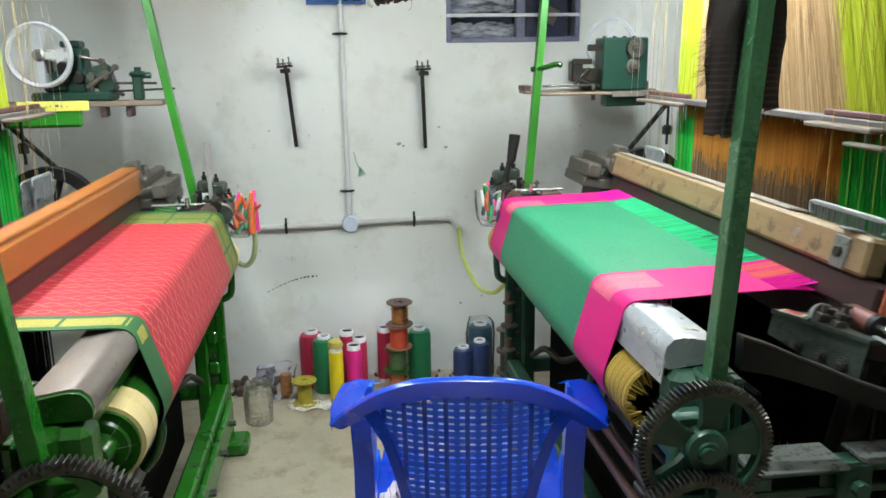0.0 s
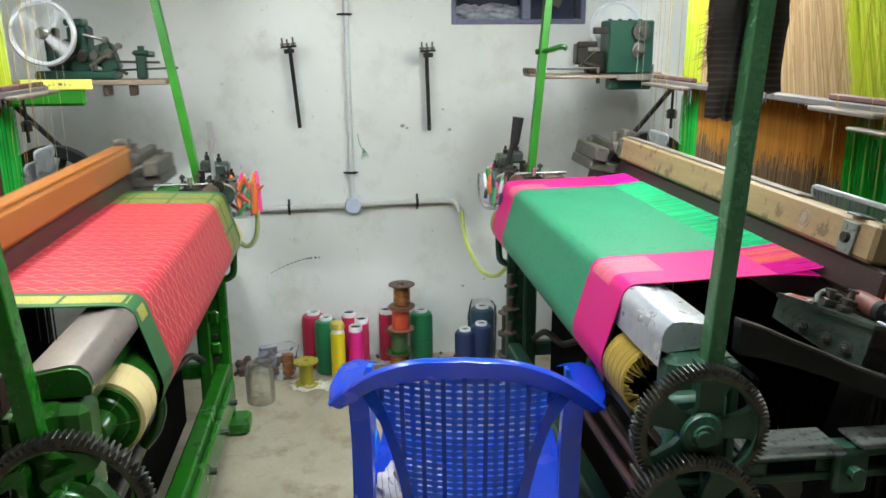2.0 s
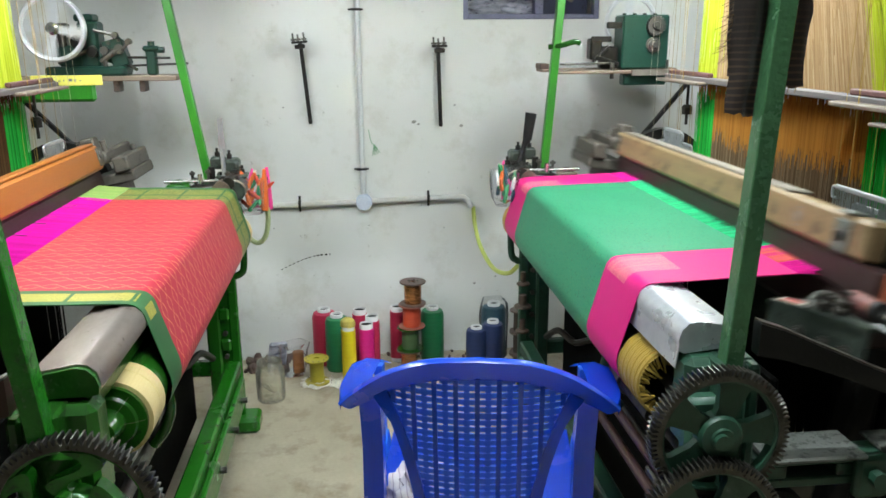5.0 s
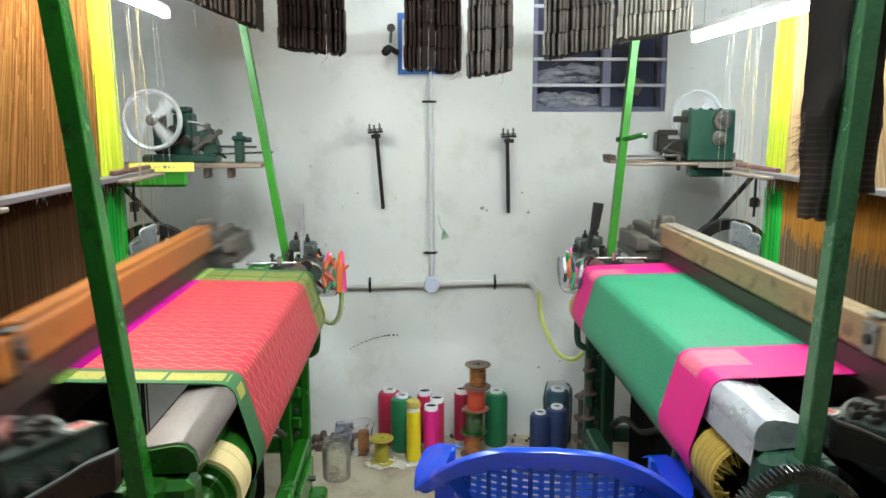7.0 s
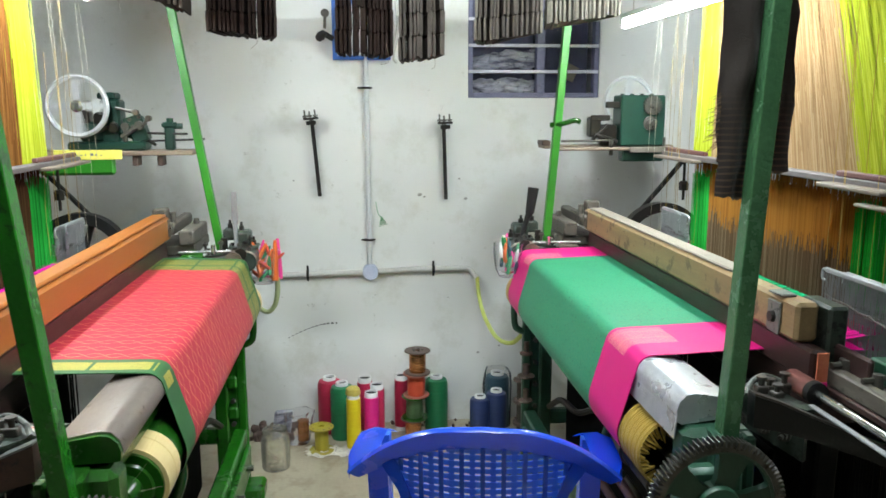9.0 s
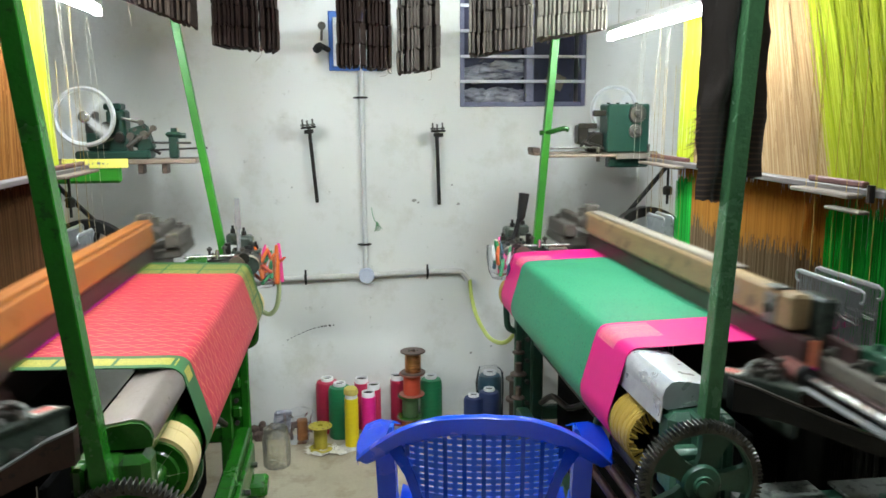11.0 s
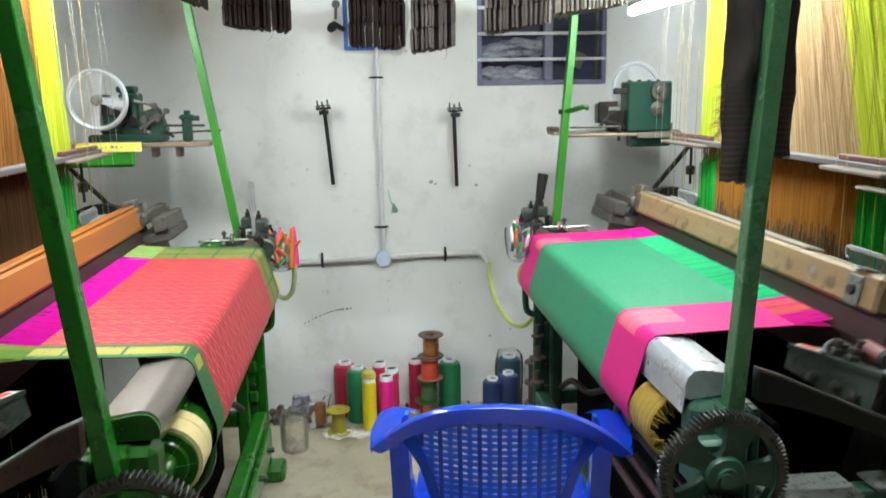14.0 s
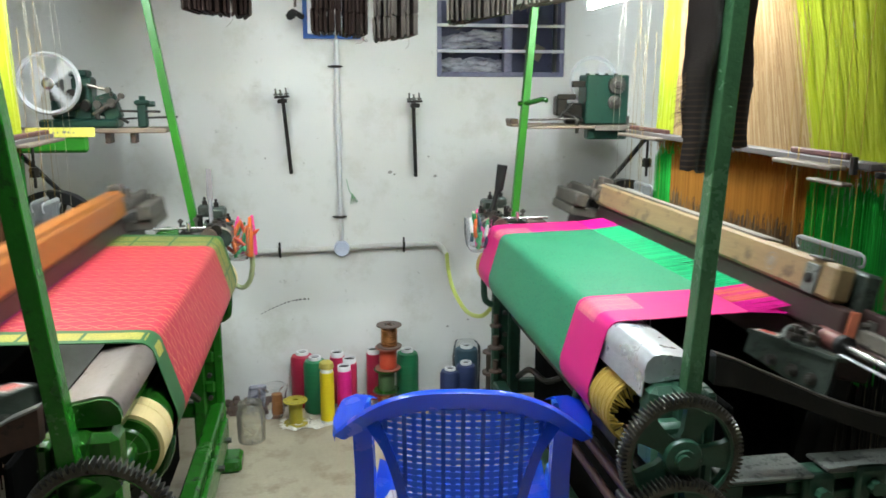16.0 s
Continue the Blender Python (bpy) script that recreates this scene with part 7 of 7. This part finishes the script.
def towel_material():
    m = Mat("pale_striped_cotton")
    sep = m.nt.nodes.new("ShaderNodeSeparateXYZ")
    m.link(m.tc.outputs["Object"], sep.inputs[0])
    s = m.math("SINE", m.math("MULTIPLY_ADD", sep.outputs[0], 420.0, m.math("MULTIPLY", m.noise(20, 3, 0.5), 8.0)))
    col = m.mix(m.ramp(s, [(0.8, (0, 0, 0)), (0.95, (1, 1, 1))]), (0.42, 0.39, 0.41), (0.2, 0.17, 0.21))
    m.bump(m.noise(300, 2, 0.5), 0.3, 0.002)
    return m.done(col, 0.9)


TOWEL = towel_material()


def shawl():
    """A dark striped wrap folded over a rail beside the near post."""
    e = thing("hanging_shawl", "dark brown striped wool shawl hanging on the loom post", "shawl", at=(0.61, 0.93, 1.3))
    # each fold: left edge, right edge, depth, foot, how far its foot slopes, seed
    for xl, xr, y, z0, slope, seed in ((0.583, 0.655, 0.985, 1.312, -0.006, 1), (0.598, 0.668, 1.0, 1.322, 0.01, 3), (0.60, 0.73, 1.018, 1.372, -0.022, 2)):
        bm = B()
        nu, nv = 22, 48
        z1 = 2.3
        g = []
        for i in range(nu + 1):
            f = i / nu
            col = []
            for k in range(nv + 1):
                t = k / nv
                z = z0 + (z1 - z0) * t + (slope * f + 0.007 * noise.noise(Vector((f * 7, seed, 0.5)))) * (1 - t)
                lean = 0.062 * (z - z0) if seed != 2 else -0.02 * (z - z0)
                bulge = 0.012 * noise.noise(Vector((t * 9, seed * 3.1, f * 1.2))) + 0.006 * noise.noise(Vector((t * 30, seed * 1.7, f)))
                fold = 0.008 * math.sin(f * 9.0 + 1.4 * math.sin(t * 6 + seed) + seed) + 0.006 * noise.noise(Vector((f * 4, t * 12, seed)))
                col.append(bm.verts.new((xl + (xr - xl) * f + lean + bulge, y + fold, z)))
            g.append(col)
        for i in range(nu):
            for k in range(nv):
                f = bm.faces.new((g[i][k], g[i + 1][k], g[i + 1][k + 1], g[i][k + 1]))
                f.smooth = True
        bmesh.ops.solidify(bm, geom=bm.faces[:], thickness=0.004)
        part("hanging_fold", bm, SHAWL, e)
    bm = B()
    random.seed(9)
    for i in range(26):
        f = random.random()
        x, y, z = 0.615 + 0.115 * f, 1.018 + random.uniform(-0.008, 0.008), 1.374 - 0.022 * f
        rod(bm, (x, y, z), (x + random.uniform(-0.008, 0.008), y, z - 0.006 - random.random() * 0.01), 0.0012, 0.0006, 4)
    for i in range(34):
        z = random.uniform(1.40, 1.50)
        x = 0.585 + 0.06 * (z - 1.36)
        rod(bm, (x, 1.0, z), (x - random.uniform(0.008, 0.026), 1.0 + random.uniform(-0.008, 0.008), z - random.uniform(0.0, 0.015)), 0.0009, 0.0005, 4)
    tagged(part("fringe", bm, T_BROWN, e, "frayed tan fringe"), kind="stuff")


def bobbin_bag(x, y, z, label, mats, seed, spread):
    """A clear bag of coloured weft bobbins tied to the loom's end."""
    e = thing("bobbin_bag", label, "bag of bobbins", "bobbin bags", at=(x, y, z), local=True)
    rnd = random.Random(seed)
    bm = B()
    lathe(bm, (0, 0, -0.075), (0, 0, 1), [(0, 0), (0.035, 0.002), (0.048, 0.03), (0.055, 0.09), (0.058, 0.13), (0.054, 0.13), (0.044, 0.03), (0, 0.006)], 20)
    for v in bm.verts:
        v.co += Vector((v.co.x, v.co.y, 0)).normalized() * 0.008 * noise.noise(v.co * 30) if v.co.xy.length > 0.01 else Vector()
    part("clear_bag", bm, FILM, e).visible_shadow = False
    bm = B()
    rod(bm, (0, 0.05, 0.045), (0, 0.12, 0.06), 0.006)
    part("tie", bm, CORD, e)
    for i in range(26):
        a = rnd.uniform(0, 6.3)
        q = rnd.uniform(0.005, 0.034)
        p = Vector((q * math.cos(a), q * math.sin(a), -0.06 + 0.02 * (i % 5)))
        d = Vector((rnd.uniform(-1.0, 1.0) * spread, rnd.uniform(-0.5, 0.5), 1)).normalized() * rnd.uniform(0.05, 0.072)
        bm = B()
        lathe(bm, p, d, [(0.003, 0), (0.0065, 0.003), (0.0075, d.length * 0.15), (0.0068, d.length * 0.7), (0.0045, d.length * 0.9), (0.003, d.length), (0, d.length)], 10)
        part("bobbin", bm, mats[i % len(mats)], e)
    return e


def plain(name, c, rough=0.45):
    return worn(name, c, tuple(min(1, v * 1.15) for v in c), tuple(v * 0.8 for v in c), 20, rough, 0, 0.66, 0.1)


P_OR, P_GR, P_LI, P_PK, P_WH = plain("orange_bobbin", (0.62, 0.13, 0.025)), plain("green_bobbin", (0.02, 0.2, 0.07)), plain("lime_bobbin", (0.4, 0.55, 0.05)), plain("pink_bobbin", (0.7, 0.05, 0.25)), plain("white_bobbin", (0.6, 0.6, 0.58))


def pirn(x, y, z, tilt, mat):
    e = thing("weft_bobbin", "pointed weft bobbin leaning on the bobbin bag", "bobbin", "loose bobbins", at=(x, y, z), local=True)
    e.rotation_euler = (radians(tilt), radians(tilt * 0.4), 0)
    bm = B()
    lathe(bm, (0, 0, 0), (0, 0, 1), [(0, 0), (0.012, 0.0), (0.013, 0.008), (0.0115, 0.07), (0.008, 0.13), (0.006, 0.152), (0, 0.154)], 16)
    part("cone", bm, mat, e)


def cords():
    """Strings that hang between the harness boards and the shelves."""
    for s, dy in ((1, 0.0), (-1, -0.065)):
        S = Side(s, dy)
        e = thing("hanging_strings", "loose off-white strings hanging beside the harness", "string", "hanging strings", at=S.p(1.0, 2.5, 1.3))
        random.seed(30 + s)
        for (u, y, z0, z1, du) in ((1.0, 2.55, 0.99, 2.0, 0.02), (1.015, 2.5, 1.0, 2.0, 0.05), (1.05, 2.46, 1.02, 2.1, 0.02), (1.04, 2.42, 1.05, 2.1, 0.03), (0.99, 2.58, 1.3, 1.9, 0.03)):
            bm = B()
            S.path(bm, [(u, y, z0), (u + du * 0.3, y + 0.004, (z0 + z1) / 2), (u + du, y, z1)], 0.0006, 5, 5)
            part("string", bm, CORD, e)
        for (u, y, z0, z1) in ((1.06, 2.36, 1.0, 1.29), (1.065, 2.30, 1.0, 1.29), (1.035, 1.455, 1.1, 2.0), (1.03, 1.40, 1.02, 2.0), (1.03, 1.28, 1.0, 2.0), (1.03, 2.45, 1.29, 1.9)):
            bm = B()
            S.path(bm, [(u, y, z0), (u + 0.004, y, (z0 + z1) / 2), (u, y + 0.01, z1)], 0.0006, 4, 5)
            part("yellow_string", bm, CORD_Y, e)
        b = thing("counterweight", "dark iron bolt weight hanging under the comber board", "weight", "counterweights", at=S.p(1.06, 2.40, 1.16))
        bm = B()
        S.rod(bm, (1.06, 2.40, 1.14), (1.06, 2.40, 1.28), 0.005)
        S.rod(bm, (1.06, 2.40, 1.175), (1.06, 2.40, 1.198), 0.017, seg=6)
        S.rod(bm, (1.06, 2.40, 1.198), (1.06, 2.40, 1.208), 0.02, 0.012)
        part("bolt_weight", bm, IRON, b)


def wall_marks():
    """A dark dashed scrape and lint on the plaster, and a green feather of yarn by the pipe."""
    e = thing("wall_scrape", "dark dashed scrape line on the plaster", "mark", at=(-0.24, WALL_Y, 0.5))
    random.seed(3)
    for i in range(13):
        t = i / 12
        x = -0.375 + 0.215 * t
        z = 0.43 + 0.062 * math.sin(min(1, t * 1.05) * 1.6) 
        bm = B()
        h = random.uniform(0.002, 0.0035) * (1.2 if t > 0.5 else 0.8)
        cbox(bm, -0.007 * random.uniform(0.2, 1.1), 0.007 * random.uniform(0.3, 1), -0.0012, 0.0, -h, h, 0.0008, pose(x, WALL_Y, z, 0, -35 * (1 - t), 0))
        part("scrape", bm, IRON, e)
    y = thing("yarn_tuft", "small green yarn tuft stuck to the wall", "yarn", at=(0.062, WALL_Y, 0.96))
    bm = B()
    path(bm, curve_pts([(0.03, WALL_Y - 0.004, 1.05), (0.04, WALL_Y - 0.008, 1.0), (0.055, WALL_Y - 0.005, 0.975)], 5), 0.0018, 5)
    for k in range(7):
        rod(bm, (0.054, WALL_Y - 0.005, 0.985), (0.054 + 0.006 * k - 0.01, WALL_Y - 0.004, 0.935 + 0.002 * k), 0.002, 0.001, 4)
    part("tuft", bm, plain("faded_green_yarn", (0.18, 0.34, 0.2), 0.8), y)
    for x, z, r in ((0.60, 0.36, 0.006), (0.02, 0.62, 0.004), (0.44, 1.06, 0.01), (0.23, 1.08, 0.012), (-0.33, 1.15, 0.005), (0.5, 0.33, 0.008), (0.41, 1.15, 0.006), (0.25, 1.07, 0.007), (-0.40, 0.62, 0.004), (0.36, 0.60, 0.004)):
        d = thing("lint_spot", "dark lint speck on the plaster", "lint", "lint specks", at=(x, WALL_Y, z))
        bm = B()
        rr = bmesh.ops.create_icosphere(bm, subdivisions=1, radius=r)
        for v in rr["verts"]:
            v.co = Vector((x + v.co.x * (1 + 0.5 * noise.noise(v.co * 300)), WALL_Y - 0.001 + v.co.y * 0.15, z + v.co.z * 0.7))
        part("lint", bm, LINT, d)


# ---- build ----
room()
window()
conduit()
wall_bracket(-0.243, 1.425, -4.5)
wall_bracket(0.336, 1.405, -1.6)
switchboard()
tube_lamp(0.95, 1.50, 2.63, 1.77, "tube lamps over the looms")
tube_lamp(-0.90, 1.25, 2.45, 1.827, "tube lamps over the looms")
fill_lamp(0.22, 0.75)

RIGHT, LEFT = Side(1, 0.0), Side(-1, -0.065)
loom_r = loom(RIGHT, "dark green power loom with aluminium breast cover weaving green silk", True)
loom_l = loom(LEFT, "bright green power loom with bare steel beam weaving red silk", False)
batten(RIGHT, loom_r, True)
batten(LEFT, loom_l, False)
cloth(RIGHT, [("pink_border", 1.245, 1.330, S_PINK, "plain hot pink selvedge"), ("zari_border", 1.330, 1.452, S_ZARI, "pink and gold figured band"), ("inner_stripe", 1.452, 1.467, S_PINK, "pink stripe"),
              ("field", 1.467, 2.36, S_GREEN, "green field with tiny woven dots"),
              ("inner_stripe", 2.36, 2.375, S_PINK, "pink stripe"), ("zari_border", 2.375, 2.46, S_ZARI, "pink and gold figured band"), ("pink_border", 2.46, 2.548, S_PINK, "plain hot pink selvedge")],
      "green silk sari cloth with pink and gold borders on the loom")
cloth(LEFT, [("selvedge", 1.307, 1.327, S_EDGE, "dark green selvedge"), ("gold_border", 1.327, 1.377, S_GOLD_END, "gold figured border"), ("inner_stripe", 1.377, 1.397, S_EDGE, "green stripe"),
             ("field", 1.397, 2.345, S_RED, "red field with a fine gold net"),
             ("gold_border", 2.345, 2.41, S_GOLD, "gold figured border"), ("inner_stripe", 2.41, 2.425, S_EDGE, "green stripe"), ("gold_border", 2.425, 2.515, S_GOLD, "gold figured border"), ("selvedge", 2.515, 2.553, S_EDGE, "dark green selvedge")],
      "red silk sari cloth with gold net and green borders")
warp(RIGHT, [(1.25, 1.33, W_ROSE, "pink_warp"), (1.33, 1.445, W_ORANGE, "orange_warp"), (1.445, 1.465, W_ROSE, "pink_warp"), (1.465, 2.36, W_GREEN, "green_warp"), (2.36, 2.54, W_ROSE, "pink_warp")], "stretched green and magenta warp yarns on the loom", 5)
warp(LEFT, [(1.31, 1.395, W_LIME, "pale_green_warp"), (1.395, 2.345, W_PINK, "magenta_warp"), (2.345, 2.55, W_LIME, "pale_green_warp")], "stretched magenta and pale green warp yarns on the loom", 6)
hr = harness(RIGHT, True, 7)
hl = harness(LEFT, False, 8)
heddles(RIGHT, hr, True, 9)
heddles(LEFT, hl, False, 10)
heald_frame(RIGHT, 1.30, 1.02, 1.085, 0.28, 1, "heald0")
heald_frame(RIGHT, 1.28, 1.055, 1.075, 0.26, 1, "heald1")
heald_frame(RIGHT, 2.43, 1.03, 1.10, 0.17, 1, "heald0")
heald_frame(RIGHT, 2.42, 1.06, 1.085, 0.17, 1, "heald1")
heald_frame(LEFT, 2.43, 1.03, 1.10, 0.17, 1, "heald0")
heald_frame(LEFT, 2.42, 1.06, 1.085, 0.17, 1, "heald1")
heald_frame(LEFT, 1.28, 1.02, 1.10, 0.23, 1, "heald0")
winder_left()
winder_right()
spools()
chair()
shawl()
bobbin_bag(-0.40, 2.60, 0.90, "clear bag of orange weft bobbins on the loom end", [P_OR, Y_ORR, P_OR, P_PK, P_GR, P_OR], 3, 1.3)
bobbin_bag(0.512, 2.55, 0.915, "clear bag of green weft bobbins on the loom end", [P_GR, Y_TEAL, P_OR, P_GR, P_PK, P_WH], 4, 0.3)
pirn(-0.358, 2.60, 0.838, 6, P_OR)
pirn(-0.345, 2.63, 0.835, -4, P_PK)
card_chain(-0.80, -0.545, 2.2, 1.80, CARD_M, "brown punched card chain hanging in folds with a stray cord", 1, -0.10, 10, CARD_M)
card_chain(-0.495, -0.31, 2.4, 1.70, CARD_D, "dark brown punched card chain hanging in folds", 2, -0.015, 20, CARD_M)
card_chain(-0.095, 0.062, 2.2, 1.625, CARD_D, "nearly black punched card chain hanging in folds", 3, -0.01, 6)
card_chain(0.098, 0.22, 2.2, 1.615, CARD_G, "grey punched card chain hanging in folds", 4, 0.02, 8)
card_chain(0.335, 0.50, 2.2, 1.675, CARD_G, "pale grey punched card chain with a written first card", 5, 0.025, 26, CARD_W)
card_chain(0.555, 0.745, 2.2, 1.73, CARD_W, "white punched card chain with a written first card", 6, 0.03, 26, CARD_W)
for x0, x1, y in ((-0.88, -0.47, 2.2), (-0.53, -0.25, 2.4), (-0.15, 0.8, 2.2)):
    bm = B()
    cbox(bm, x0, x1, y - 0.02, y + 0.02, 2.28, 2.33)
    for xx in (x0 + 0.03, x1 - 0.03):
        cbox(bm, xx - 0.012, xx + 0.012, y - 0.012, y + 0.012, 2.33, Z_C, 0.002)
    tagged(part("card_rail", bm, WOOD_P), "wooden rail hung from the ceiling carrying punched cards", "rail", "card rails")
cords()
wall_marks()


# ---- what moves ----
def motions():
    END = 16.0
    beat = {1: (0.20, 0.5184), -1: (-0.034, 0.5312)}
    swing = math.degrees(0.205 / 0.92)
    for ob, kind, s in MOVERS:
        base = Vector(ob.location)
        side = 1 if s > 0 else -1
        t0, per = beat[side]
        rows = []
        if kind == "batten":
            n = int(END / (per / 6)) + 2
            for k in range(n + 1):
                t = min(END, k * per / 6)
                lag = ((1 - math.cos(2 * math.pi * (t - t0) / per)) / 2) ** 0.75
                rows.append((t, Matrix.Translation(base) @ pose(0, 0, 0, 0, side * swing * lag, 0)))
                if t >= END:
                    break
        elif kind.startswith("hed") or kind.startswith("heald"):
            flip = 0.0 if kind.endswith("0") else math.pi
            amp = 0.022 if kind.startswith("heald") else 0.018
            n = int(END / (per / 4)) + 2
            for k in range(n + 1):
                t = min(END, k * per / 4)
                lift = amp * math.cos(math.pi * (t - t0 + 0.25) / per + flip)
                rows.append((t, Matrix.Translation(base + Vector((0, 0, lift)))))
                if t >= END:
                    break
        elif kind == "wheel":
            step = 1 / 15
            n = int(END / step) + 1
            for k in range(n + 1):
                t = min(END, k * step)
                rows.append((t, Matrix.Translation(base) @ pose(0, 0, 0, 0, s * 1150.0 * t, 0)))
                if t >= END:
                    break
        else:
            turn = math.degrees(ob.rotation_euler.y)
            for k in range(17):
                rows.append((float(k), Matrix.Translation(base) @ pose(0, 0, 0, 0, turn + s * GEAR_SPEED * k, 0)))
        clean = []
        for r in rows:
            if not clean or frame(r[0]) > frame(clean[-1][0]):
                clean.append(r)
        walk(ob, clean)


GEAR_SPEED = 0.6
motions()
